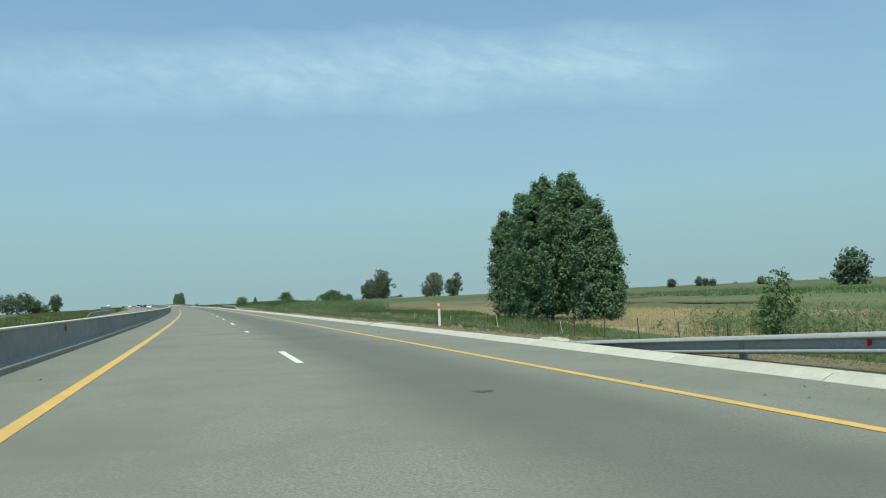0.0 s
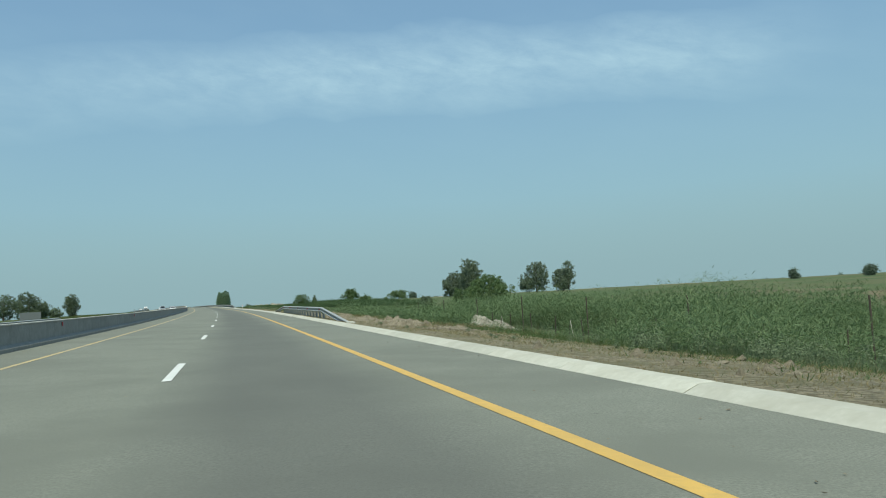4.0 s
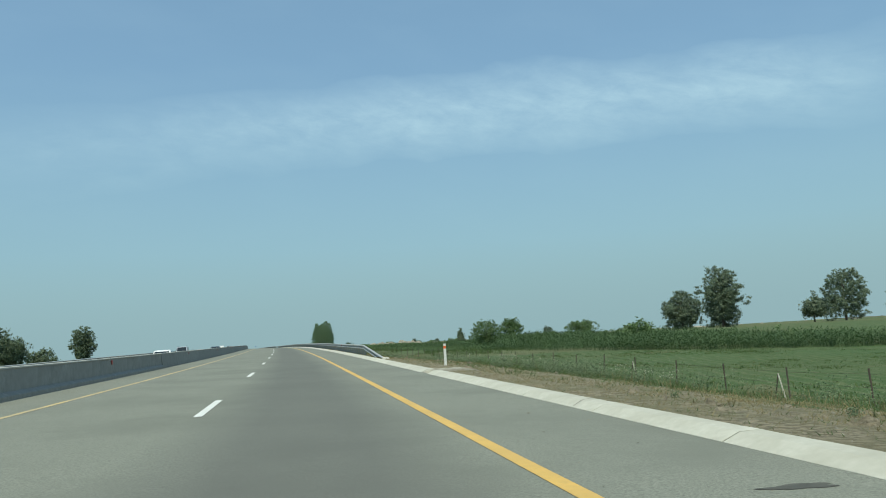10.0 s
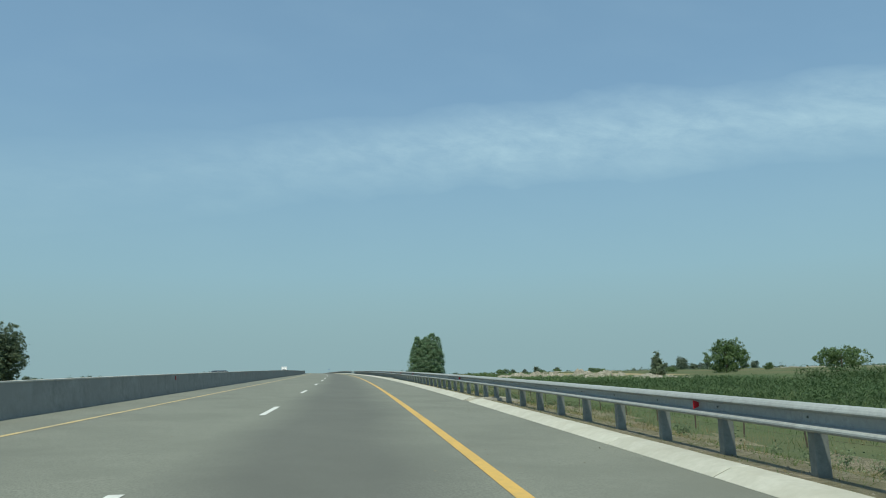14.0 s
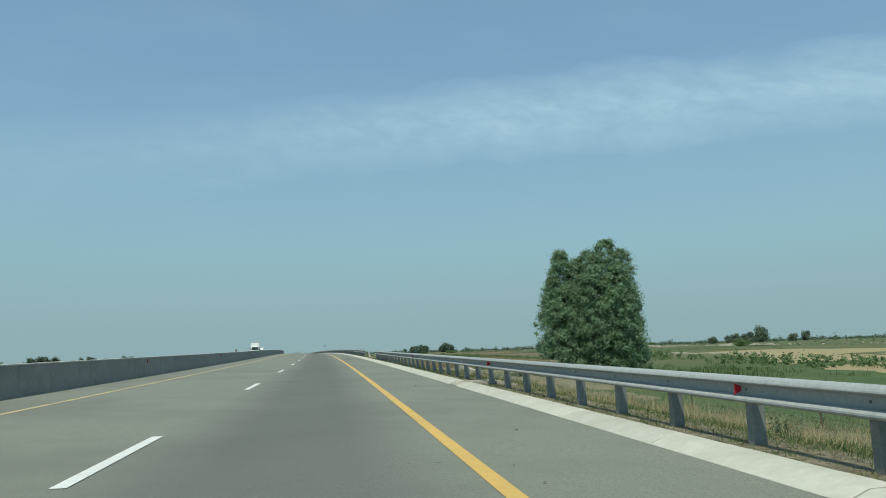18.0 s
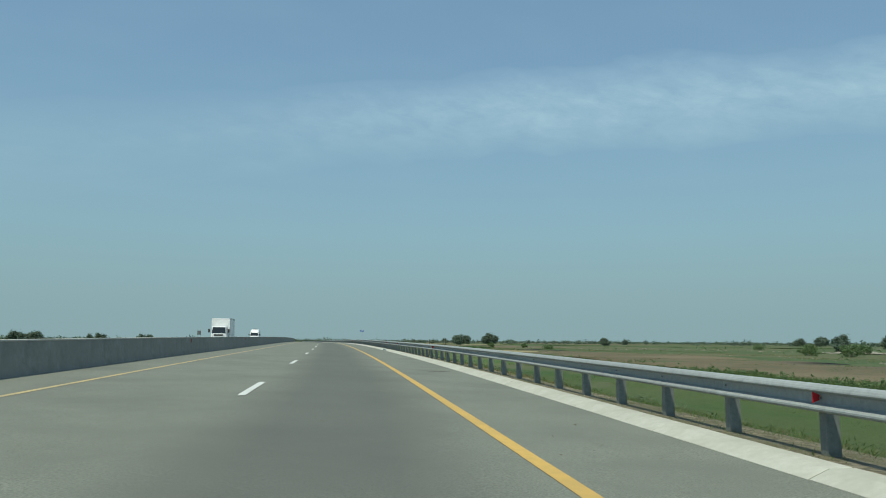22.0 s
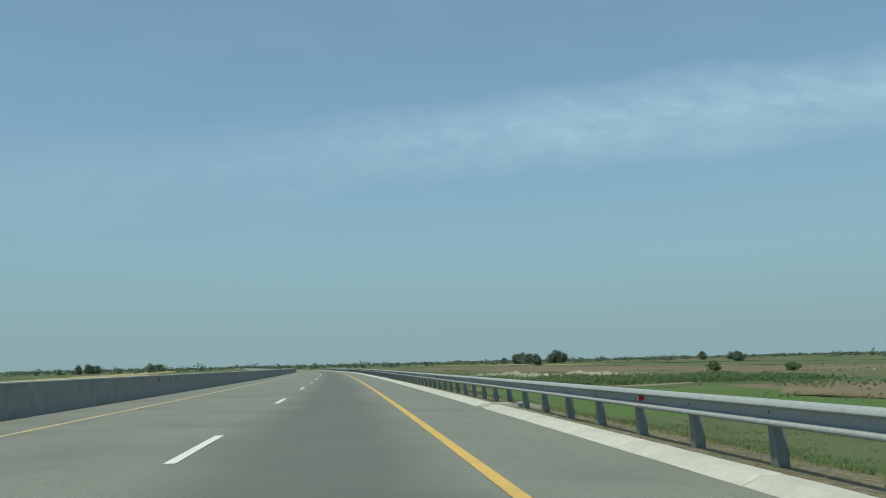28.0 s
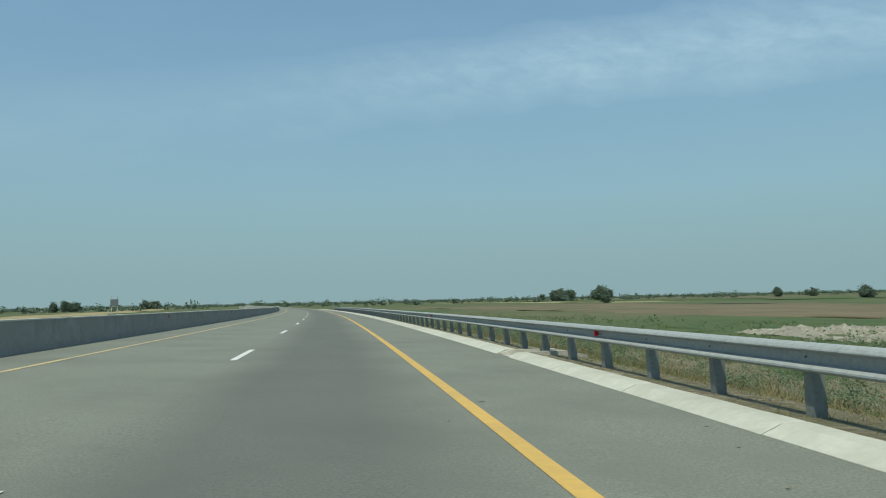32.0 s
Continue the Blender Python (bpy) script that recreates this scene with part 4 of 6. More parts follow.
keep = ~((s > 548) & (s < 606))
s, d = s[keep], d[keep]
keep = (s > 560) | (RNG.random(len(s)) < 0.3)
s, d = s[keep], d[keep]
turf.append(blades(s, d, 14, RNG.uniform(0.05, 0.15, len(s)), 0.009, 0.2, 0.8))
s, d = scatter(-20, 560, 11, 20, 11000, -0.4, 5)
keep = (((s < 336) & ~((s > 58) & (s < 132))) | (RNG.random(len(s)) < 0.35))
s, d = s[keep], d[keep]
green.append(blades(s, d, 12, RNG.uniform(0.08, 0.26, len(s)), 0.009, 0.22, 0.6))
s, d = scatter(-20, 560, 11, 18, 9000, 0.0, 6)
keep = ~((s > 215) & (s < 336) & (RNG.random(len(s)) < 0.45)) & ~(((s > 336) | ((s > 58) & (s < 132))) & (RNG.random(len(s)) < 0.75))
s, d = s[keep], d[keep]
green.append(blades(s, d, 13, RNG.uniform(0.12, 0.40, len(s)), 0.009, 0.26, 0.55))
s, d = scatter(-20, 560, 12, 18, 3000, 0.4, 16)
dry.append(blades(s, d, 12, RNG.uniform(0.2, 0.5, len(s)), 0.006, 0.2, 0.3))
s, d = scatter(126, 194, 11.6, 30, 9500, -1.2, 7)
keep = ~((s > 138) & (s < 163) & (d < 19.5) & (d > 11 + (s - 138) * 0.16))
s, d = s[keep], d[keep]
reed.append(canes(s, d, np.clip(0.95 + (d - 12) * 0.11, 0.9, 2.1) * (0.95 + 0.35 * np.sin(s * 0.35) * np.sin(d * 0.5 + 1)) * RNG.uniform(0.6, 1.2, len(s)), 0.40, 0.0125, 3, 9))
s, d = scatter(138, 182, 20, 32, 3000, -1.5, 27)
reed.append(canes(s, d, RNG.uniform(1.5, 2.3, len(s)), 0.45, 0.015, 3, 9))
s, d = scatter(884, 897, 10.4, 14.6, 260, -0.8, 29)
reed.append(canes(s, d, RNG.uniform(0.45, 0.95, len(s)), 0.32, 0.011, 3, 8))
s, d = scatter(19, 36, 20.5, 28, 420, -1.2, 28)
reed.append(canes(s, d, RNG.uniform(1.1, 1.9, len(s)), 0.45, 0.018, 3, 9))
for a, b, n in ((-30, 20, 800), (372, 600, 4000)):
    s, d = scatter(a, b, 20, 34, n, -0.3, 8)
    green.append(blades(s, d, 7, RNG.uniform(0.25, 0.7, len(s)), 0.03, 0.3, 0.25))
s, d = scatter(560, 1000, 11.5, 34, 18000, -0.9, 9)
keep = ~((s > 842) & (s < 886) & (d > 12.5) & (RNG.random(len(s)) < 0.9))
s, d = s[keep], d[keep]
turf.append(blades(s, d, 16, RNG.uniform(0.06, 0.16, len(s)), 0.014, 0.32, 0.8))
s, d = scatter(-20, 330, 9.6, 12.6, 5000, -0.3, 41)
green.append(blades(s, d, 10, RNG.uniform(0.04, 0.15, len(s)), 0.007, 0.16, 0.8))
s, d = scatter(60, 132, 12.8, 22, 7500, -1.0, 42)
olive.append(blades(s, d, 12, RNG.uniform(0.3, 0.7, len(s)), 0.007, 0.25, 0.35))
s, d = scatter(40, 150, 20, 36, 7000, -1.0, 43)
keep = d < np.interp(s, *WHEAT_EDGE)
s, d = s[keep], d[keep]
turf.append(blades(s, d, 10, RNG.uniform(0.25, 0.6, len(s)), 0.016, 0.3, 0.3))
s, d = scatter(8, 146, 21, 49, 10000)
keep = d > np.interp(s, *WHEAT_EDGE) + 0.4
s, d = s[keep], d[keep]
wheat.append(blades(s, d, 8, RNG.uniform(0.3, 0.5, len(s)), 0.025, 0.35, 0.15))
s, d = scatter(350, 480, 34, 72, 17000, -1.6, 21)
keep = (s > np.interp(d, [30, 34, 50, 72], [376, 371, 355, 353]) + 1.0 * np.sin(d * 0.9)) & ((s < 372) | (d > 52))
s, d = s[keep], d[keep]
maize.append(canes(s, d, (1.6 + 0.45 * np.sin(s * 0.13 + d * 0.3) * np.sin(s * 0.041 + 1)) * RNG.uniform(0.75, 1.2, len(s)), 0.6, 0.04, 2, 6))
s, d = scatter(-20, 200, 100, 160, 5000, 0.2, 31)
reed.append(blades(s, d, 7, RNG.uniform(0.6, 1.3, len(s)), 0.06, 0.4, 0.2))
s, d = scatter(372, 500, 19, 56, 15000, -0.7, 22)
keep = d > np.interp(s, [372, 395, 420, 500], [36, 30, 28, 27]) + 1.2 * np.sin(s * 0.4)
keep &= ~((s > 403) & (s < 424) & (d < 38.5))
s, d = s[keep], d[keep]
maize.append(canes(s, d, (1.1 + 0.35 * np.sin(s * 0.17 + d * 0.4) * np.sin(s * 0.05)) * np.interp(s, [372, 420, 500], [1.05, 0.9, 0.5]) * RNG.uniform(0.6, 1.3, len(s)), 0.5, 0.028, 2, 6))
s, d = RNG.normal(389, 0.9, 46), RNG.normal(36.5, 1.6, 46)
maize.append(canes(s, d, RNG.uniform(1.8, 2.7, 46), 0.7, 0.035, 2, 9))
s, d = scatter(222, 372, 15.5, 52, 6500, 0.2, 10)
green.append(blades(s, d, 7, RNG.uniform(0.1, 0.22, len(s)), 0.03, 0.3, 0.35))
for bag, n, hi, w, off in ((green, 25000, 0.22, 0.022, 0.0), (dry, 2400, 0.12, 0.016, 0.5)):
    s, d = scatter(222, 360, 15.0, 66, n, -0.4, 71 + off)
    row = np.round((d - s * 0.27) / 1.5 + off) - off
    keep = RNG.random(len(s)) < 0.85
    d = np.where(keep, row * 1.5 + s * 0.27 + RNG.normal(0, 0.16, len(s)) + 0.35 * np.sin(s * 0.11), d)
    keep = (d > 14.6) & (d < np.interp(s, *FALLOW_EDGE) - 0.5)
    s, d = s[keep], d[keep]
    bag.append(blades(s, d, 6, RNG.uniform(0.08, hi, len(s)), w, 0.2, 0.7))
# low tufts and litter between the kerb and the tall weeds
s, d = scatter(-20, 330, 6.7, 11.6, 6500, 0.0, 81)
dry.append(blades(s, d, 9, RNG.uniform(0.03, 0.11, len(s)), 0.012, 0.16, 1.3))
s, d = scatter(-20, 330, 7.4, 12.5, 4200, 0.3, 82)
green.append(blades(s, d, 11, RNG.uniform(0.04, 0.16, len(s)), 0.008, 0.2, 0.9))
s, d = scatter(396, 512, 24, 52, 9000, -1.0, 61)
reed.append(blades(s, d, 8, (0.5 + 0.2 * np.sin(s * 0.2 + d * 0.35)) * RNG.uniform(0.6, 1.3, len(s)), 0.035, 0.35, 0.35))
s, d = scatter(-20, 330, 8.0, 11.2, 2200, 0.2, 62)
green.append(blades(s, d, 10, RNG.uniform(0.05, 0.2, len(s)), 0.011, 0.14, 0.55))
s, d = scatter(480, 606, 6.62, 7.5, 2600, -0.5, 85)
green.append(blades(s, d, 12, RNG.uniform(0.04, 0.13, len(s)), 0.010, 0.1, 0.8))
s, d = scatter(500, 558, 7.4, 11.5, 2600, -0.2, 86)
green.append(blades(s, d, 12, RNG.uniform(0.05, 0.18, len(s)), 0.011, 0.18, 0.7))
s, d = scatter(550, 559.4, 7.8, 12.6, 260, 0.0, 84)
dry.append(blades(s, d, 9, RNG.uniform(0.05, 0.2, len(s)), 0.009, 0.14, 0.7, bank_z(s, d)))
green.append(blades(s[:90], d[:90], 9, RNG.uniform(0.05, 0.2, len(s[:90])), 0.009, 0.14, 0.7, bank_z(s[:90], d[:90])))
s, d = scatter(596, 700, 27, 34, 2500, 0.0, 14)
turf.append(blades(s, d, 14, RNG.uniform(0.2, 0.5, len(s)), 0.02, 0.4, 0.4))
s, d = scatter(640, 1000, 36, 90, 6000, 0.5, 11)
dry.append(blades(s, d, 8, RNG.uniform(0.08, 0.2, len(s)), 0.03, 0.6, 0.7))
s, d = scatter(640, 1000, 34, 90, 6000, 0.7, 17)
turf.append(blades(s, d, 8, RNG.uniform(0.08, 0.22, len(s)), 0.04, 0.6, 0.7))
s, d = scatter(-60, 1000, -60, -20, 16000, -0.5, 12)
green.append(blades(s, d, 7, RNG.uniform(0.4, 1.1, len(s)), 0.05, 0.45, 0.2))
s, d = scatter(-60, 1000, -60, -22, 5000, 0.4, 13)
dry.append(blades(s, d, 8, RNG.uniform(0.5, 1.0, len(s)), 0.04, 0.4, 0.2))


def petals(s, d, per, h, size, spread):
    """Small flower heads on the tips of weeds."""
    p = np.repeat(place(s, d, land(s, d)), per, 0)
    m = len(p)
    p[:, :2] += RNG.normal(0, spread, (m, 2))
    p[:, 2] += np.repeat(h, per) * RNG.uniform(0.6, 1.05, m)
    a = RNG.normal(0, 1, (m, 3))
    a[:, 2] = abs(a[:, 2]) + 0.6
    a /= np.linalg.norm(a, axis=1)[:, None]
    u = np.cross(a, RNG.normal(0, 1, (m, 3)))
    u /= np.linalg.norm(u, axis=1)[:, None]
    w = np.cross(a, u)
    r = size * RNG.uniform(0.6, 1.2, (m, 1))
    return np.stack([p + u * r, p + w * r, p - u * r, p - w * r], 1)


for a, b, d0, d1, n, h in ((62, 122, 14, 19.5, 210, 0.85), (606, 640, 8.8, 10.4, 150, 0.34), (593, 604, 9, 10.5, 50, 0.4), (905, 930, 8.6, 10.0, 26, 0.3), (848, 880, 9, 11, 60, 0.3), (195, 262, 20, 26, 120, 0.9), (480, 520, 8.8, 12, 40, 0.5), (300, 330, 12, 16, 60, 0.7)):
    s, d = scatter(a, b, d0, d1, n, -0.2, a)
    h = np.full(len(s), h)
    flower.append(petals(s, d, 30 if d0 < 12 else 22, h, 0.0105 if d0 < 12 else 0.025, 0.26))
    green.append(blades(s, d, 10, h * 0.95, 0.009, 0.2, 0.15))
    dry.append(blades(s, d, 8, h * 0.9, 0.006, 0.2, 0.18))
for bag, n, w in ((green, 500, 0.007), (dry, 900, 0.006)):
    s, d = scatter(140, 202, 7.4, 11.8, n, 0.0, 51)
    bag.append(blades(s, d, 11, RNG.uniform(0.06, 0.2, len(s)), w, 0.14, 0.7, land(s, d) + 0.12 * np.clip(d - 7.9, 0, 1.5)))
    s, d = scatter(360, 398, 8.4, 11, n // 2, 0.0, 52)
    bag.append(blades(s, d, 11, RNG.uniform(0.06, 0.2, len(s)), w, 0.14, 0.7, land(s, d) + 0.08))
s, d = scatter(568, 612, 8.6, 13.5, 2600, -0.9, 88)
dry.append(blades(s, d, 12, RNG.uniform(0.15, 0.5, len(s)), 0.006, 0.2, 0.35))
s, d = scatter(20, 560, 11.5, 15.5, 2600, 0.2, 89)
dry.append(blades(s, d, 10, RNG.uniform(0.15, 0.45, len(s)), 0.005, 0.22, 0.35))
s, d = scatter(916, 992, 8.8, 29, 7000, -0.7, 96)
dry.append(blades(s, d, 12, RNG.uniform(0.1, 0.36, len(s)), 0.008, 0.24, 0.5))
s, d = scatter(500, 556, 8.6, 13.5, 3000, -0.4, 97)
wheat.append(blades(s, d, 9, RNG.uniform(0.15, 0.5, len(s)), 0.006, 0.22, 0.35))
# short dry turf on the open verge
for bag, n, seed in ((dry, 26000, 91), (green, 9000, 92)):
    s, d = scatter(-20, 336, 6.62, 11.6, n, -0.7, seed)
    bag.append(blades(s, d, 8, RNG.uniform(0.03, 0.11, len(s)), 0.010, 0.13, 1.2))
s, d = scatter(570, 606, 9.2, 18.5, 15000, -0.9, 94)
dry.append(blades(s[::2], d[::2], 10, RNG.uniform(0.15, 0.42, len(s[::2])), 0.007, 0.2, 0.35))
wheat.append(blades(s[1::2], d[1::2], 10, RNG.uniform(0.15, 0.45, len(s[1::2])), 0.007, 0.2, 0.35))
s, d = scatter(336, 990, 6.62, 8.8, 26000, -0.6, 95)
dry.append(blades(s, d, 7, RNG.uniform(0.03, 0.10, len(s)), 0.008, 0.14, 1.4))
s, d = scatter(336, 990, 6.62, 8.4, 14000, -0.4, 93)
turf.append(blades(s, d, 8, RNG.uniform(0.03, 0.10, len(s)), 0.009, 0.12, 1.2))
# small stones and crumbs of mortar strewn on the verge
pebble = []
for a, b, d0, d1, n, r0, r1 in ((-20, 330, 6.5, 9.5, 5200, 0.008, 0.032), (-20, 330, 7.4, 11.5, 1500, 0.02, 0.06), (330, 990, 6.5, 8.2, 5200, 0.007, 0.025)):
    s, d = scatter(a, b, d0, d1, n, -0.3, a + 9)
    m = len(s)
    p = place(s, d, land(s, d) + 0.02)
    r = RNG.uniform(r0, r1, m) * RNG.uniform(0.5, 1.0, m)
    az = RNG.uniform(0, 6.28, m)
    rim = [p + np.stack([r * RNG.uniform(0.7, 1.4, m) * np.cos(az + k * 1.571), r * RNG.uniform(0.7, 1.4, m) * np.sin(az + k * 1.571), -0.3 * r], -1) for k in range(4)]
    top = p + np.stack([r * 0.2 * np.cos(az), r * 0.2 * np.sin(az), r * RNG.uniform(0.5, 1.0, m)], -1)
    for k in range(4):
        pebble.append(np.stack([rim[k], rim[(k + 1) % 4], top], 1))
stuff("pebbles", pebble, M_RUBBLE, "small pale stones and crumbs strewn on the verge", "stones")
stuff("dry_grass", dry, L_DRY, "dry yellow grass and weeds on the verge")
stuff("green_grass", green, L_GRASS, "rough green grass and weeds")
stuff("olive_weeds", olive, L_SAGE, "grey-green weeds with thin stalks along the fence", "weeds")
stuff("turf", turf, L_TURF, "soft mottled green grass below the guard rail")
stuff("reeds", reed, L_REED, "tall green reeds", "reeds")
stuff("maize", maize, L_MAIZE, "tall dark green maize with arching leaves", "maize")
stuff("white_flowers", flower, L_FLOWER, "small white wild flowers on weeds", "flowers")
stuff("wheat", wheat, L_WHEAT, "ripe golden grain stalks", "grain")


# ---- trees and bushes ----
def leaf_quads(p, a, size, rng, wide=0.72):
    """Leaf blades at points p that face along a."""
    n = len(p)
    a = a / np.linalg.norm(a, axis=1)[:, None]
    u = np.cross(a, rng.normal(0, 1, (n, 3)))
    u /= np.linalg.norm(u, axis=1)[:, None]
    w = np.cross(a, u)
    sz = (size * rng.uniform(0.6, 1.25, n))[:, None]
    return np.stack([p - u * sz, p + w * sz * wide, p + u * sz, p - w * sz * wide], 1)


def clumps(c, out, r, per, size, rng):
    """Sprays of leaves: round each centre c a dome of radius r that bulges along out and upwards."""
    n = len(c)
    out = out / np.maximum(np.linalg.norm(out, axis=1), 1e-6)[:, None]
    k = np.repeat(np.arange(n), per)
    v = rng.normal(0, 1, (n * per, 3)) + out[k] * 0.75 + np.array([0, 0, 0.45])
    v /= np.linalg.norm(v, axis=1)[:, None]
    far = np.abs(rng.normal(0.72, 0.36, n * per)) * (1 + 0.3 * np.sin(v[:, 0] * 9 + k) * np.sin(v[:, 2] * 8 + k * 2.1))
    p = c[k] + v * (r[k] * far)[:, None] * np.array([1.0, 1.0, 0.85])
    return leaf_quads(p, v + rng.normal(0, 0.6, v.shape) + np.array([0, 0, 0.35]), size, rng)


def leaves(centres, radii, count, size, rng):
    """A crown of lobes: sprays of leaves over the skin of each lobe, a few within."""
    c, r = np.array(centres, float), np.array(radii, float)
    w = (r[:, 0] * r[:, 1] + r[:, 0] * r[:, 2] + r[:, 1] * r[:, 2])
    per = 26 if count > 3000 else (10 if count > 800 else 1)
    n = max(1, count // per)
    k = rng.choice(len(c), n, p=w / w.sum())
    v = rng.normal(0, 1, (n, 3))
    v /= np.linalg.norm(v, axis=1)[:, None]
    p = c[k] + v * r[k] * (rng.uniform(0.35, 1.0, n) ** 0.5)[:, None]
    if per == 1:
        return leaf_quads(p + rng.normal(0, size * 0.8, p.shape), v + rng.normal(0, 0.6, p.shape) + np.array([0, 0, 0.65]), size, rng, 0.6)
    return clumps(p, v, size * rng.uniform(2.0, 4.2, n), per, size, rng)


def limbs(stems, lobes, rng, r0):
    """Trunks, each with limbs that reach into the nearest lobes."""
    out = []
    for (x, y, h, lean) in stems:
        top = Vector((x + lean[0], y + lean[1], h))
        pts = [Vector((x, y, -0.3)), Vector((x, y, 0.0)), Vector((x + lean[0] * 0.3, y + lean[1] * 0.3, h * 0.35)), Vector((x + lean[0] * 0.7, y + lean[1] * 0.7, h * 0.7)), top]
        out.append(("trunk", *tube(pts, [r0 * 1.35, r0 * 1.15, r0 * 0.8, r0 * 0.45, r0 * 0.12], 8)))
        near = sorted(lobes, key=lambda c: (c[0] - x) ** 2 + (c[1] - y) ** 2)[:6]
        for c in near:
            f = rng.uniform(0.25, 0.65)
            st = pts[1].lerp(top, f)
            mid = st.lerp(Vector(c), 0.5) + Vector((0, 0, 0.12 * h * rng.uniform(-0.3, 0.8)))
            out.append(("limb", *tube([st, mid, Vector(c)], [r0 * 0.38, r0 * 0.22, r0 * 0.05], 5)))
    return out


def tree(name, s, d, lobes, count, size, material, label, category="tree", stems=None, r0=0.16, turn=0.0, sink=0.1, group="", seed=1):
    """lobes: (x, y, z, rx, ry, rz) over the foot; stems: (x, y, height, lean)."""
    rng = np.random.default_rng(seed)
    ob = thing(name, on_land(s, d, turn, -sink), label, category, group)
    c = [l[:3] for l in lobes]
    top = max(l[2] for l in lobes)
    stems = stems or [(0, 0, top, (0.2, 0.1))]
    for kind, v, f in limbs(stems, c, rng, r0):
        part(kind, mesh_of(kind, v, f, M_BARK, True), ob)
    part("crown", soup("crown", leaves(c, [l[3:] for l in lobes], count, size, rng), material), ob)
    return ob


def lobed(h, r, n, rng, low=0.15, taper=0.5, squash=1.0, fat=0.5):
    """Lobes of a crown of that height and radius: a stack of uneven clumps round an axis."""
    out = []
    for i in range(n):
        f = (i + 0.5) / n
        z = h * (low + (0.93 - low) * f)
        w = r * (1 - taper * abs(f - 0.42) ** 1.3 * 1.6)
        a = i * 2.399 + rng.uniform(-0.5, 0.5)
        q = w * rng.uniform(0.2, 1.0 - fat) * 1.1
        e = w * rng.uniform(fat * 0.75, fat * 1.2)
        out.append((q * math.cos(a), q * math.sin(a), z, e, e, e * rng.uniform(0.85, 1.25) * squash))
    return out


def poplar(s, d, spires, count, seed, label, size=0.105, low=0.12, fat=0.68, leaf=L_POPLAR):
    """A poplar of several upright leaders; spires: (x, y, height, radius) over the foot."""
    rng = np.random.default_rng(seed)
    ob = thing("poplar", on_land(s, d, 0, -0.1), label, "tree", "poplars")
    area = np.array([h * r for _, _, h, r in spires])
    cc, vv, rr_ = [], [], []
    for (x, y, h, r), share in zip(spires, area / area.sum()):
        n = int(count / 70 * share)
        f = rng.uniform(0, 1, n) ** 0.85
        wide = r * np.where(f < 0.32, 0.72 + 0.28 * np.sin(f / 0.32 * 1.57), 1 - 0.80 * (np.clip(f - 0.32, 0, 1) / 0.68) ** 1.8)
        az = rng.uniform(0, 6.283, n)
        wide *= (1 + 0.16 * np.sin(3 * az + 5 * f + seed) + 0.10 * np.sin(17 * f + 2 * az)) * rng.uniform(0.3, 1.0, n) ** 0.4
        cc.append(np.stack([x + wide * np.cos(az), y + wide * np.sin(az), h * (low + (0.965 - low) * f)], -1))
        vv.append(np.stack([np.cos(az), np.sin(az), 0.1 + 0.9 * f ** 2], -1))
        rr_.append(rng.uniform(0.55, 1.2, n) * fat * (1 - 0.35 * f))
    cc, vv, rr_ = np.concatenate(cc), np.concatenate(vv), np.concatenate(rr_)
    part("crown", soup("crown", clumps(cc, vv, rr_, 70, size, rng), leaf), ob)
    for x, y, h, r in spires[:2]:
        st = (x * 0.35, y * 0.35, h * 0.88, (x * 0.65 + rng.uniform(-0.2, 0.2), y * 0.65 + rng.uniform(-0.2, 0.2)))
        near = cc[rng.choice(len(cc), 9)]
        for kind, v, f in limbs([st], [tuple(q) for q in near], rng, 0.13):
            part(kind, mesh_of(kind, v, f, M_BARK, True), ob)
    return ob


def leaders(h, r, n, seed):
    """A main leader with lower ones round it."""
    rr = random.Random(seed)
    out = [(0.0, 0.0, h, r * 0.72)]
    for i in range(n):
        a = i * 2.4 + rr.uniform(-0.4, 0.4)
        q = r * rr.uniform(0.42, 0.62)
        out.append((q * math.cos(a), q * math.sin(a), h * rr.uniform(0.78, 0.95), r * rr.uniform(0.42, 0.58)))
    return out


poplar(76.5, 30.0, leaders(11.7, 1.8, 4, 1), 56000, 11, "leafy green poplar in a row by the grain field", low=0.05)
poplar(71, 29.6, leaders(12.9, 2.3, 4, 6), 56000, 18, "slender leafy green poplar in a row by the grain field", low=0.07)
poplar(65.5, 29.1, leaders(13.9, 2.65, 5, 2), 70000, 12, "tall leafy green poplar in a row by the grain field", low=0.06)
poplar(60.5, 29.2, leaders(13.3, 2.65, 5, 3), 70000, 13, "tallest leafy green poplar by the roadside fence")
poplar(56, 29.2, leaders(10.2, 2.05, 4, 4), 56000, 14, "broad leafy green poplar at the end of the row", low=0.04)
poplar(576.5, 21.0, [(0, 0, 10.1, 1.5), (-0.5, 0.5, 8.0, 1.5), (1.2, -0.3, 9.4, 1.5), (-0.2, -0.7, 7.0, 1.6)], 80000, 15, "leafy dark green poplar standing beside the guard rail", 0.066, 0.04, 0.55, L_GLOSSY)
poplar(575, 24.1, [(0, 0, 10.7, 1.7), (-1.3, 0.5, 9.9, 1.5), (1.3, -0.3, 9.9, 1.4), (1.7, 0.3, 7.0, 1.4), (0.3, -1.2, 8.4, 1.8), (-1.1, -0.7, 8.6, 1.8)], 120000, 16, "leafy dark green poplar with glossy leaves beside the guard rail", 0.066, 0.04, 0.55, L_GLOSSY)


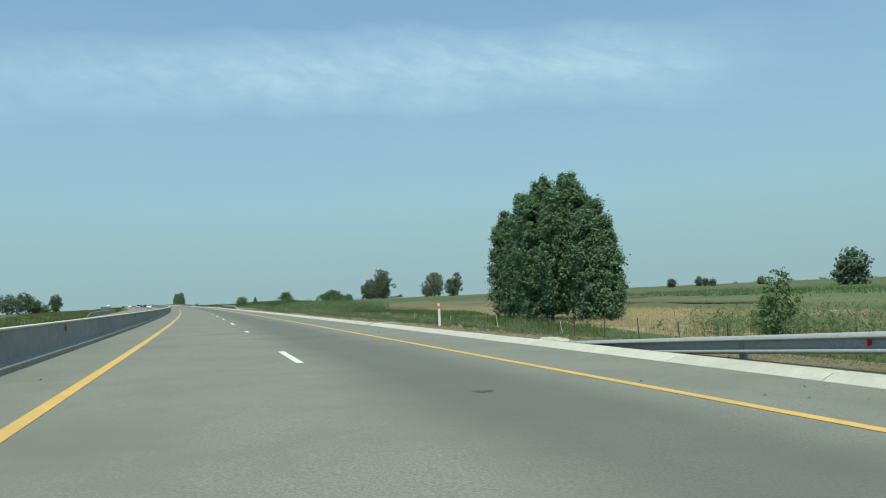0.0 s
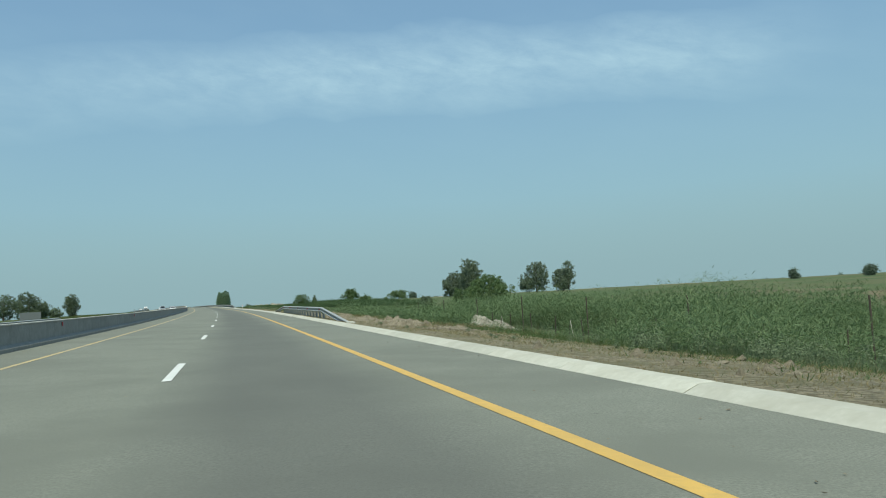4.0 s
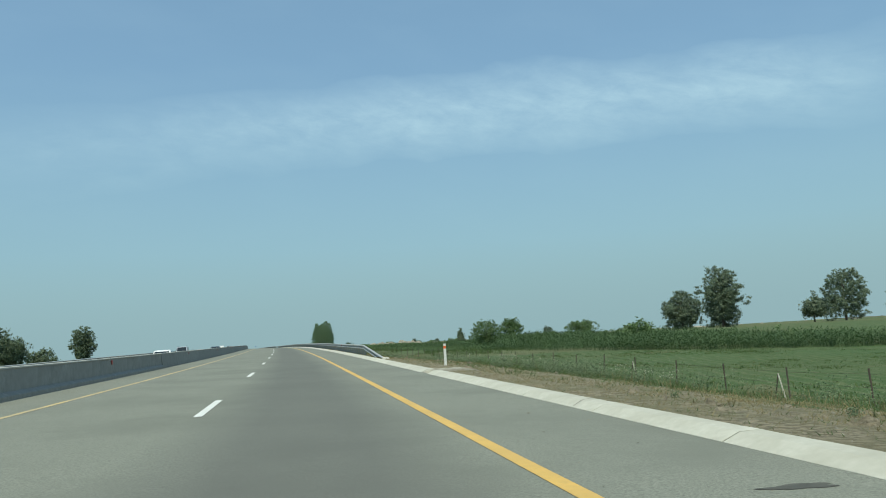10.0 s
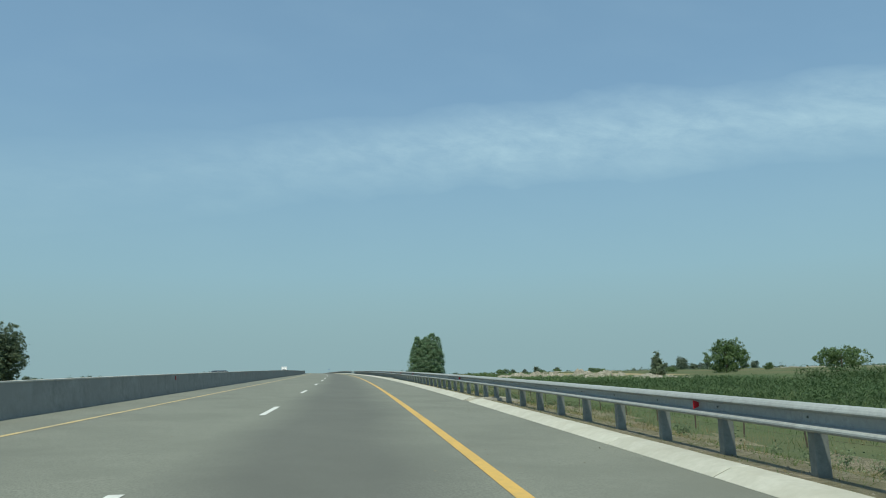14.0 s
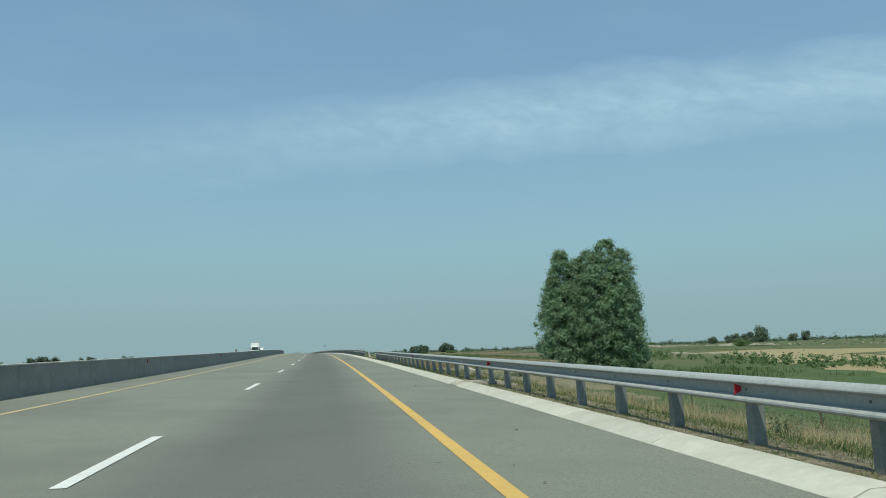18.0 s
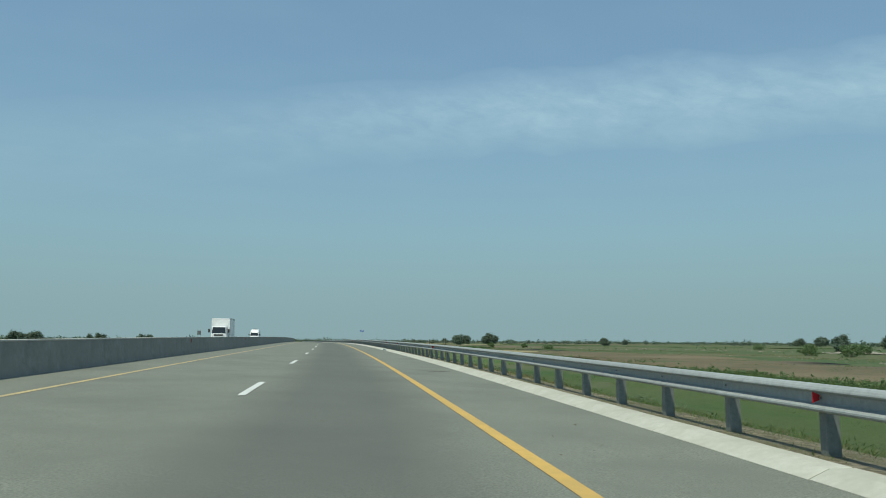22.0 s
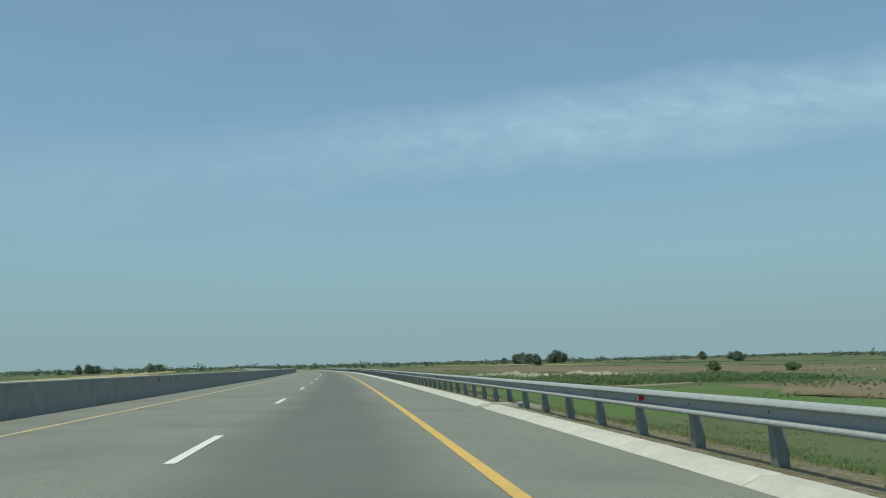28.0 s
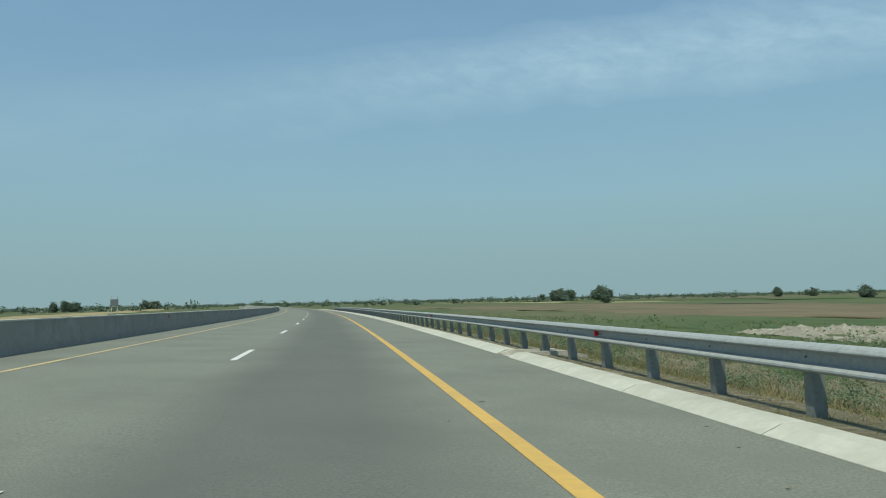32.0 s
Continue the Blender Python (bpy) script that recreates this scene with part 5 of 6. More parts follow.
def round_tree(name, s, d, h, r, count, seed, material, label, size=0.3, low=0.22, squash=0.9, r0=0.2, n=14, taper=0.75, category="tree"):
    rng = np.random.default_rng(seed)
    crown = lobed(h, r, n * 2, rng, low, taper, squash, 0.34)
    for i in range(n):
        a, q = rng.uniform(0, 6.28), rng.uniform(0.6, 0.98)
        f = rng.uniform(0.25, 0.97)
        w = r * q * (1 - taper * abs(f - 0.42) ** 1.3 * 1.6)
        e = r * rng.uniform(0.10, 0.20)
        crown.append((w * math.cos(a), w * math.sin(a), h * (low + (0.96 - low) * f), e, e, e * 0.8))
    if count > 4000:
        count, size = int(count * 2.4), size * 0.55
    return tree(name, s, d, crown, count, size, material, label, category, None, r0, 0, 0.1, "", seed)


round_tree("tall_tree", 510, 151, 21.0, 9.2, 15000, 21, L_OLIVE, "large broad tree with a tall dense crown in the fields", 0.42, 0.05, 1.0, 0.45, 18)
round_tree("tall_tree", 534, 151, 14.5, 9.0, 11000, 22, L_OLIVE, "broad dark tree beside a taller one", 0.42, 0.06, 0.9, 0.4, 18)
round_tree("tall_tree", 489, 181, 17.2, 10.0, 9000, 23, L_OLIVE, "spreading open-crowned tree in the fields", 0.42, 0.05, 0.75, 0.4, 17)
round_tree("tall_tree", 505, 183, 8.0, 5.0, 3000, 24, L_OLIVE, "low crooked tree in the fields", 0.4, 0.3, 0.7, 0.25, 8)
round_tree("tall_tree", 470, 186, 11.8, 7.4, 7000, 25, L_OLIVE, "dark round tree in the fields", 0.42, 0.08, 0.9, 0.35)
round_tree("tall_tree", 466.5, 187.5, 16.5, 3.4, 1500, 26, L_OLIVE, "thin half-bare tree rising behind others", 0.4, 0.3, 0.7, 0.3, 10)
round_tree("round_tree", 580, 100, 8.2, 6.6, 8000, 27, L_BUSH, "rounded pale green tree among maize", 0.3, 0.07, 0.9, 0.25)
round_tree("round_tree", 580, 132, 5.6, 7.0, 5000, 28, L_BUSH, "wide low green tree among maize", 0.32, 0.25, 0.7, 0.25)
tree("conical_tree", 564, 74, [(0, 0, 0.6 + i * 0.62, 1.45 - i * 0.18, 1.45 - i * 0.18, 0.5) for i in range(8)], 3500, 0.2, L_DARK, "small dark conical evergreen in the fields", "tree", None, 0.1)
round_tree("oval_tree", 538, -54, 12.0, 4.6, 9000, 29, L_DARK, "oval dark green poplar beyond the oncoming carriageway", 0.28, 0.08, 1.1, 0.22, 18)
for k, (s, d, h, r) in enumerate(((482, -76, 11.0, 7.0), (494, -68, 11.5, 6.5), (470, -84, 8.5, 6.5), (500, -64, 8.0, 5.0))):
    round_tree("roadside_tree", s, d, h * 1.04, r * 1.22, 8500, 31 + k, L_DARK, "bushy dark green tree in a clump beyond the barrier", 0.3, 0.1, 0.9, 0.25)
round_tree("bush", 512, -60, 4.6, 4.2, 3500, 36, L_DARK, "low dark green bush beyond the barrier", 0.25, 0.1, 0.8, 0.1, category="bush")
round_tree("roadside_tree", 430, -120, 9.0, 7.0, 5000, 37, L_DARK, "dark green tree far beyond the barrier", 0.35, 0.1, 0.8, 0.25)
round_tree("roadside_tree", 415, -140, 8.0, 8.0, 5000, 38, L_DARK, "dark green tree far beyond the barrier", 0.35, 0.1, 0.8, 0.25)
round_tree("bush", 419, 39, 5.2, 3.7, 11000, 41, L_BUSH, "large leafy green bush among reeds", 0.13, 0.06, 0.95, 0.12, 18, category="bush")
round_tree("bush", 331, 62.5, 3.5, 2.5, 6500, 42, L_DARK, "compact dark green bush at a field's edge", 0.18, 0.1, 0.9, 0.1, category="bush")
round_tree("bush", 298, 62, 4.8, 3.4, 5500, 43, L_BUSH, "leafy green bush at a field's edge", 0.17, 0.12, 0.9, 0.1, category="bush")
round_tree("bush", 238, 44, 5.0, 2.7, 6500, 44, L_BUSH, "tall leafy green bush behind the fence", 0.17, 0.15, 1.0, 0.1, category="bush")
round_tree("bush", 218, 39, 5.4, 4.0, 9000, 45, L_BUSH, "spreading leafy green bush behind the fence", 0.17, 0.15, 0.85, 0.1, category="bush")
round_tree("bush", 400, 60, 3.4, 3.4, 3000, 46, L_BUSH, "green bush in the maize", 0.2, 0.1, 0.9, 0.1, category="bush")
round_tree("sapling", 26, 20.4, 3.6, 1.0, 2400, 47, L_BUSH, "thin young tree with sparse green leaves by the fence", 0.065, 0.2, 1.0, 0.04, 10)
round_tree("bush", 246, 15.5, 1.0, 1.1, 5000, 48, L_BUSH, "low dense green weed bush by the fence", 0.06, 0.1, 0.7, 0.03, category="bush")
# dark bushes added for the shaded, leaf-flecked hollow behind the wing wall
for k, (s, d, h, r) in enumerate(((561.4, 12.3, 0.4, 0.6), (562.2, 13.4, 0.45, 0.7), (562.6, 14.8, 0.45, 0.75))):
    round_tree("bush", s, d, h, r, 3000, 90 + k, L_DARK, "low dark green bush standing in for the leafy shade behind the culvert wall", 0.045, 0.1, 0.8, 0.03, category="bush")
round_tree("tumbleweed", 593.7, 13.2, 0.75, 0.5, 3900, 58, L_DRY, "dry brown tumbleweed bush in straw grass", 0.04, 0.08, 0.9, 0.02, 10, category="bush")
round_tree("bush", 588.5, 12.6, 0.5, 0.6, 3600, 59, L_SAGE, "low grey-green weed bush in straw grass", 0.045, 0.08, 0.8, 0.02, 10, category="bush")
for k in range(14):
    rr = random.Random(60 + k)
    round_tree("bush", rr.uniform(590, 980), rr.uniform(60, 160), rr.uniform(1.0, 2.2), rr.uniform(1.5, 3.0), 1900, 60 + k, L_BUSH, "small green bush in the open fields", 0.12, 0.1, 0.75, 0.06, 8, category="bush")
def by_map(x, y):
    """Station and offset of a place on the map."""
    k = int(np.argmin(np.abs((x - _x) * -np.sin(_tr) + (y - _y) * np.cos(_tr)) + np.where((x - _x) ** 2 + (y - _y) ** 2 < 1500 ** 2, 0, 1e6)))
    return float(SG[k]), float((x - _x[k]) * math.cos(_tr[k]) + (y - _y[k]) * math.sin(_tr[k]))


rr = random.Random(5)
for s, d, n, h in ((1180, -160, 3, 7), (1250, -220, 4, 8), (1120, -260, 2, 7), (1380, -190, 4, 9), (1050, -330, 3, 8), (1500, -260, 4, 10), (1320, -330, 3, 9), (980, -240, 2, 6), (1650, -160, 4, 9), (840, -230, 2, 6), (1900, -120, 4, 11), (190, 204, 1, 11), (196, 206, 1, 7), (382, 271, 2, 5), (366, 292, 3, 4.5), (352, 309, 2, 5), (*by_map(-955, 1458), 5, 13), (*by_map(-914, 1472), 4, 14), (*by_map(-730, 1453), 3, 8), (*by_map(-482, 1495), 3, 13), (*by_map(-494, 1454), 3, 9), (*by_map(-408, 1503), 2, 13), (*by_map(-928, 1401), 3, 7), (*by_map(-747, 1119), 1, 8), (*by_map(-631, 1183), 2, 7), (962, 308, 1, 11), (970, 300, 2, 7), (824, 142, 1, 3.4), (742, 101, 1, 3.0)):
    for i in range(n):
        # haze over these groves is put into the leaf colour
        round_tree("distant_tree", s + rr.uniform(-22, 22) * (n > 1), d + rr.uniform(-12, 12) * (n > 1), h * rr.uniform(0.7, 1.1), h * rr.uniform(0.4, 0.6), 1600, rr.randrange(9999), L_FAR, "distant green tree in a small grove, its leaf colour paled for haze", 0.05 * h + 0.08, 0.06, 0.9, 0.3, 9)
far = []
for i in range(5200):
    a = rr.uniform(-1700, 3300)
    s = 700 + rr.uniform(500, 3200) if a > -900 else rr.uniform(300, 3800)
    if a > 900 and rr.random() < 0.6:
        s = rr.uniform(-200, 3500)
    if -500 < a < 500 and s < 1500:
        s += 900
    h = rr.uniform(2.5, 8.0) * (1.3 if rr.random() < 0.15 else 1.0)
    base = place(s, a, float(np.interp(a, LAND_D, LAND_Z)) - 0.1 * h)
    q = np.random.default_rng(i)
    far.append(leaves([base + np.array([0, 0, h * 0.45]), base + np.array([q.normal(0, h * 0.5), q.normal(0, h * 0.5), h * 0.35])], [(h * 0.40, h * 0.40, h * 0.42), (h * 0.36, h * 0.36, h * 0.32)], 52, 0.17 * h, q))
# the horizon line's haze is only its pale leaf colour
stuff("distant_trees", far, L_FAR, "far line of trees and hedges on the horizon, haze put into their leaf colour", "trees")


# leafy weeds in clumps and hedge-like strips
weed = []
for a, b, d0, d1, n, h0, h1, patch in ((-20, 336, 11.5, 18, 800, 0.18, 0.45, 0.3), (336, 560, 11.5, 20, 260, 0.15, 0.4, 0.3), (484, 532, 27, 45, 2600, 0.4, 0.9, -2.0), (-20, 330, 8.2, 12.5, 1500, 0.06, 0.24, 0.2), (222, 372, 12.5, 20, 500, 0.15, 0.4, 0.0), (590, 700, 27.5, 33, 1500, 0.25, 0.6, -1.5), (700, 860, 30, 36, 1300, 0.15, 0.45, -0.5), (800, 900, 42, 50, 900, 0.2, 0.6, -0.8), (889, 922, 20, 62, 5200, 0.3, 0.85, -1.8), (927, 970, 31, 46, 260, 0.3, 0.7, 0.3), (200, 336, 15, 48, 330, 0.25, 0.7, 0.4), (925, 1090, 14, 38, 2000, 0.2, 0.55, 0.0), (925, 1090, 38, 46, 200, 0.3, 0.7, 0.6),
                                       (512, 556, 31, 40, 150, 0.3, 0.8, 0.2), (556, 622, 40.5, 47, 700, 0.5, 1.0, -1.5), (140, 204, 8.0, 12, 160, 0.15, 0.4, 0.2), (480, 580, 24, 30, 260, 0.3, 0.7, -0.4), (560, 990, 8.6, 13, 600, 0.08, 0.22, 0.2), (640, 1000, 64, 130, 900, 0.3, 0.8, 0.5), (640, 1050, 130, 260, 900, 0.5, 1.3, 0.5), (375, 480, 56, 86, 300, 0.8, 1.8, 0.0), (40, 58, 20, 24.5, 90, 0.3, 0.8, -0.5)):
    s, d = scatter(a, b, d0, d1, n, patch, a * 0.37)
    q = np.random.default_rng(int(a + d0) + 100)
    h = q.uniform(h0, h1, len(s))
    c = place(s, d, land(s, d) + h * 0.35)
    if len(s):
        fine = 2 if d0 < 20 else 1
        weed.append(leaves(c, np.stack([h * 0.8, h * 0.8, h * 0.6], -1), len(s) * 22 * fine, 0.135 / fine ** 0.8 * (h0 + h1) / 2, q))
stuff("weeds", weed, L_BUSH, "leafy green weeds growing in clumps", "weeds")

# soft grey-green weeds in rounded tufts before the fence and under the rail
sage = []
for a, b, d0, d1, n, r0, r1, patch in ((-20, 335, 10.4, 14.6, 1500, 0.2, 0.62, 0.3), (-20, 335, 13.5, 20, 900, 0.25, 0.75, 0.4), (335, 560, 9.0, 14, 1100, 0.10, 0.34, 0.5), (560, 1000, 8.6, 12, 700, 0.08, 0.26, 0.5), (-20, 335, 7.6, 10.6, 350, 0.06, 0.18, 0.6), (500, 560, 11, 30, 500, 0.2, 0.5, 0.2), (898, 930, 25, 42, 420, 0.25, 0.65, -0.8), (930, 965, 27, 33, 200, 0.2, 0.6, -0.5), (918, 990, 9.5, 27, 900, 0.15, 0.5, 0.0), (940, 962, 44, 47, 90, 0.3, 0.6, -0.8)):
    s, d = scatter(a, b, d0, d1, n, patch, a * 0.21 + d0)
    q = np.random.default_rng(int(a * 3 + d0 * 10) + 4000)
    r = q.uniform(r0, r1, len(s))
    sage.append(clumps(place(s, d, land(s, d) + r * 0.35), np.tile([0, 0, 1.0], (len(s), 1)), r, 150, 0.026 if r1 > 0.3 else 0.018, q))
stuff("sage_weeds", sage, L_SAGE, "soft grey-green weeds in rounded tufts", "weeds")

# ---- heaps of earth and rubble ----
def heap(name, s0, s1, d0, d1, height, material, label, seed, step=0.25, rough=1.0, skew=0.0, body=0.36, wave=1.3):
    s = np.arange(s0, s1 + step, step)
    d = np.arange(d0, d1 + step, step)
    a, b = np.meshgrid(s, d, indexing="ij")
    prof = np.sin(np.pi * np.clip((b - d0) / (d1 - d0), 0, 1)) ** 0.8 * np.clip(np.minimum(a - s0, s1 - a) / 2.5, 0, 1)
    zz = np.array([noise.turbulence(Vector((x * 0.55, y * 0.55, seed)), 5, False) for x, y in zip(a.ravel(), b.ravel())]).reshape(a.shape)
    zz += 0.5 * np.array([abs(noise.noise(Vector((x * 2.3, y * 2.3, seed + 4)))) for x, y in zip(a.ravel(), b.ravel())]).reshape(a.shape)
    ww = np.array([noise.noise(Vector((x * 0.16, y * 0.25, seed + 9))) for x, y in zip(a.ravel(), b.ravel())]).reshape(a.shape)
    fine = np.array([abs(noise.noise(Vector((x * 6.1, y * 6.1, seed + 2)))) for x, y in zip(a.ravel(), b.ravel())]).reshape(a.shape)
    h = height * prof * ((0.62 if material is M_EARTH else body) + (0.55 if material is M_EARTH else wave) * ww + 1.0 * rough * (zz - 0.3)) + 0.26 * np.sqrt(prof) * (fine - 0.2)
    h = np.maximum(h, -0.05)
    b = b + skew * (a - s0)
    v = place(a.ravel(), b.ravel(), land(a.ravel(), b.ravel()) + h.ravel())
    n, k = a.shape
    f = [(i * k + j, i * k + j + 1, (i + 1) * k + j + 1, (i + 1) * k + j) for i in range(n - 1) for j in range(k - 1)]
    return tagged(new(name, mesh_of(name, v, f, material)), label, "heap")


heap("earth_mound", 140, 200, 7.5, 11.2, 0.21, M_EARTH, "eroded heap of dug earth along the verge", 1, 0.12, 1.7)
heap("clay_mound", 156.4, 161.2, 15.4, 19.0, 1.75, M_RUBBLE, "pale heap of clay among reeds behind the fence", 12, 0.18, 0.6)
heap("earth_mound", 362, 396, 8.6, 11.0, 0.3, M_EARTH, "low heap of dug earth behind the guard rail", 2)
heap("clay_mound", 514, 553, 43.5, 50.5, 1.4, M_RUBBLE, "long pale heap of rubble and clay", 5, 0.33, 0.9, -0.28, 0.62, 0.6)
heap("clay_mound", 526, 546, 53, 66, 0.6, M_RUBBLE, "broad pale heap of rubble in the weeds", 15, 0.45, 0.9, 0.0, 0.55, 0.5)
heap("clay_mound", 600, 640, 58, 63, 0.3, M_RUBBLE, "pale heap of rubble at a field's edge", 6, 0.5)
heap("clay_mound", 926, 981, 32.5, 45, 0.75, M_RUBBLE, "broad uneven heap of pale clay and rubble", 7, 0.33, 1.0, 0.0, 0.36, 0.9)
heap("clay_mound", 930, 966, 46, 58, 0.65, M_RUBBLE, "low uneven heap of pale clay and rubble", 17, 0.4, 1.0, 0.0, 0.34, 0.9)
heap("clay_mound", 700, 800, 118, 123, 0.5, M_RUBBLE, "distant pale ridge of rubble", 9, 0.9)
heap("clay_mound", 600, 720, 205, 212, 0.5, M_RUBBLE, "distant pale ridge of rubble", 10, 1.2)


def clods(s0, s1, d0, d1, count, small, large, seed, patch=-9.0, lift=None):
    """Lumps of earth or stone as squashed, dented octahedra: triangles."""
    q = np.random.default_rng(seed)
    a, b = q.uniform(s0, s1, count), q.uniform(d0, d1, count)
    keep = np.sin(a * 0.37 + seed) + np.sin(a * 0.11 + b) + q.normal(0, 0.4, count) > patch
    a, b = a[keep], b[keep]
    n = len(a)
    c = place(a, b, land(a, b) + (0 if lift is None else lift(a, b)))
    r = (small + (large - small) * q.random(n) ** 3)[:, None, None]
    octa = np.array([(1, 0, 0), (0, 1, 0), (-1, 0, 0), (0, -1, 0), (0, 0, 0.75), (0, 0, -0.5)])
    v = c[:, None, :] + (octa[None] * q.uniform(0.6, 1.3, (n, 6, 1)) + q.normal(0, 0.18, (n, 6, 3))) * r
    f = [(0, 1, 4), (1, 2, 4), (2, 3, 4), (3, 0, 4), (1, 0, 5), (2, 1, 5), (3, 2, 5), (0, 3, 5)]
    return np.concatenate([v[:, list(t)] for t in f])


def lumps(name, tris, material, label):
    return tagged(new(name, soup(name, np.concatenate(tris), material)), label, "clods", kind="stuff")


lumps("earth_clods", [clods(-20, 330, 7.2, 10.8, 5200, 0.025, 0.2, 51, 0.2), clods(330, 990, 6.6, 8.4, 6500, 0.01, 0.06, 52, -0.6), clods(140, 200, 7.0, 11.4, 12000, 0.008, 0.07, 53, -9.0, lambda a, b: 0.05 * np.clip(b - 7.4, 0, 1)), clods(362, 400, 8.4, 11, 1800, 0.015, 0.14, 54)],
      M_EARTH, "loose clods of dry earth on the verge")
lumps("rubble_stones", [clods(514, 556, 33, 47, 900, 0.06, 0.35, 55), clods(700, 790, 66, 76, 700, 0.05, 0.25, 56, 0.7), clods(924, 968, 30, 58, 1600, 0.05, 0.35, 57), clods(850, 960, 84, 96, 800, 0.06, 0.35, 60, 0.5), clods(640, 900, 112, 124, 2600, 0.05, 0.4, 58, 0.7), clods(480, 900, 215, 230, 800, 0.2, 1.0, 59, 0.8)],
      M_RUBBLE, "pale stones and clay lumps on spoil heaps")

# ---- wire fence in the field ----
def fence(s0, s1, d, step, h, label, brace=(), tall=()):
    ob = thing("fence", on_land(s0, d(s0) if callable(d) else d), label, "fence")
    bm = bmesh.new()
    box(bm, -0.019, 0.019, -0.019, 0.019, -0.3, h, 0.005)
    post = bm_mesh("post", bm, M_FENCE)
    rr = random.Random(int(s0))
    tops = []
    for s in np.arange(s0, s1, step):
        w = (d(s) if callable(d) else d) + 0.25 * math.sin(s * 0.05)
        part_at("post", post, ob, on_land(s, w, rr.uniform(0, 30)) @ pose(0, 0, 0, rr.uniform(-4, 4), rr.uniform(-4, 4), 0))
        tops.append((s, w))
    for k, z in enumerate((0.3, 0.65, 1.0, 1.3)):
        if z > h:
            continue
        vs, fs = [], []
        for (a, wa), (b, wb) in zip(tops, tops[1:]):
            v, f = tube([Vector(place(a, wa, float(land(a, wa)) + z)), Vector(place(b, wb, float(land(b, wb)) + z))], [0.004, 0.004], 3)
            o = len(vs)
            vs += v
            fs += [tuple(i + o for i in q) for q in f]
        part_at("wire", mesh_of("wire", vs, fs, M_FENCE), ob, Matrix.Identity(4))
    v, f = tube([(0, 0, -0.3), (0, 0, h + 0.95)], [0.03, 0.03], 6)
    long_post = mesh_of("post", v, f, M_FENCE)
    for s in tall:
        part_at("post", long_post, ob, on_land(s, d(s) if callable(d) else d), "tall post")
    for s in brace:
        w = d(s) if callable(d) else d
        v, f = tube([(-0.34, 0.0, -0.1), (0, 0, h * 0.82)], [0.022, 0.022], 6)
        part_at("brace", mesh_of("brace", v, f, M_CHUTE), ob, on_land(s, w, 90))
        v, f = tube([(0.34, 0.0, -0.1), (0, 0, h * 0.82)], [0.02, 0.02], 6)
        part_at("brace", mesh_of("brace", v, f, M_FENCE), ob, on_land(s, w, 90))
    return ob


def fence_line(s):
    return float(np.interp(s, [-20, 60, 120, 200, 250, 345, 400, 545], [20.0, 19.2, 17.5, 17.8, 16.4, 16.2, 14.6, 14.2]))


fence(-20, 545, fence_line, 3.45, 1.15, "thin dark steel post and wire fence along the fields", [43.6 + 10.3 * k for k in range(30)], [161.8 + 8.6 * k for k in range(-4, 4)])
def mesh_panel(s, d, turn, n, step, h, label):
    """Posts with a diagonal wire mesh between them."""
    ob = thing("mesh_fence", on_land(s, d, turn), label, "fence")
    bm = bmesh.new()
    box(bm, -0.04, 0.04, -0.04, 0.04, -0.4, h, 0.008)
    post = bm_mesh("post", bm, M_FENCE)
    for i in range(n):
        part("post", post, ob, pose(i * step, 0, 0))
    vs, fs = [], []
    w = (n - 1) * step
    for k in np.arange(-h, w, 0.16):
        for sg in (0, 1):
            a, b = max(k, 0.0), min(k + h - 0.1, w)
            if b - a < 0.05:
                continue
            z0, z1 = 0.08 + a - k, 0.08 + b - k
            if sg:
                z0, z1 = h - z0, h - z1
            v, f = tube([(a, 0.0, z0), (b, 0.0, z1)], [0.004, 0.004], 3)
            o = len(vs)
            vs += v
            fs += [tuple(i + o for i in q) for q in f]
    part("mesh", mesh_of("mesh", vs, fs, M_FENCE), ob)
    return ob


mesh_panel(739.5, 13.1, -42, 3, 2.6, 2.1, "dark green posts with diamond wire mesh below the embankment")
mesh_panel(550, -23.0, 0, 4, 0.95, 2.0, "dark steel posts with wire mesh beyond the oncoming carriageway")
fence(597, 640, 10.6, 1.9, 1.0, "short rusty posts of a wire fence below the verge")

# ---- small things beside the road ----
def delineator(s, d, base_z, label, tint):
    ob = thing("delineator_post", at(s, d, base_z, 0, False), label, "post", "delineator posts")
    bm = bmesh.new()
    box(bm, -0.055, 0.055, -0.03, 0.03, -0.3, 0.95, 0.015)
    part("body", bm_mesh("body", bm, M_WHITE), ob)
    bm = bmesh.new()
    box(bm, -0.058, 0.058, -0.033, 0.033, 0.74, 0.86, 0.006)
    part("band", bm_mesh("band", bm, tint), ob, None, "coloured reflective band")
    return ob


M_ORANGE = plain("orange_band", (0.75, 0.16, 0.05), 0.4)
ob = delineator(36, 9.2, -0.36, "tall white roadside marker post with a red band", M_ORANGE)
ob.matrix_basis = ob.matrix_basis @ Matrix.Diagonal((1.1, 1.1, 1.2, 1))
delineator(312, 8.0, float(land(312, 8.0)), "grey roadside marker post with a dull band", M_ORANGE)
ob = thing("leaning_post", at(604.3, 7.45, float(land(604.3, 7.45)), 0, False) @ pose(0, 0, 0, 4, -17, 0), "pale galvanised steel post leaning in the gap of the guard rail", "post")
bm = bmesh.new()
box(bm, -0.085, 0.085, -0.005, 0.005, -0.2, 0.74, 0.003)
part("web", bm_mesh("web", bm, M_CAP), ob)
for x in (-0.085, 0.085):
    bm = bmesh.new()
    box(bm, x - 0.004, x + 0.004, 0.006, 0.06, -0.2, 0.74, 0.002)
    part("flange", bm_mesh("flange", bm, M_STEEL), ob)
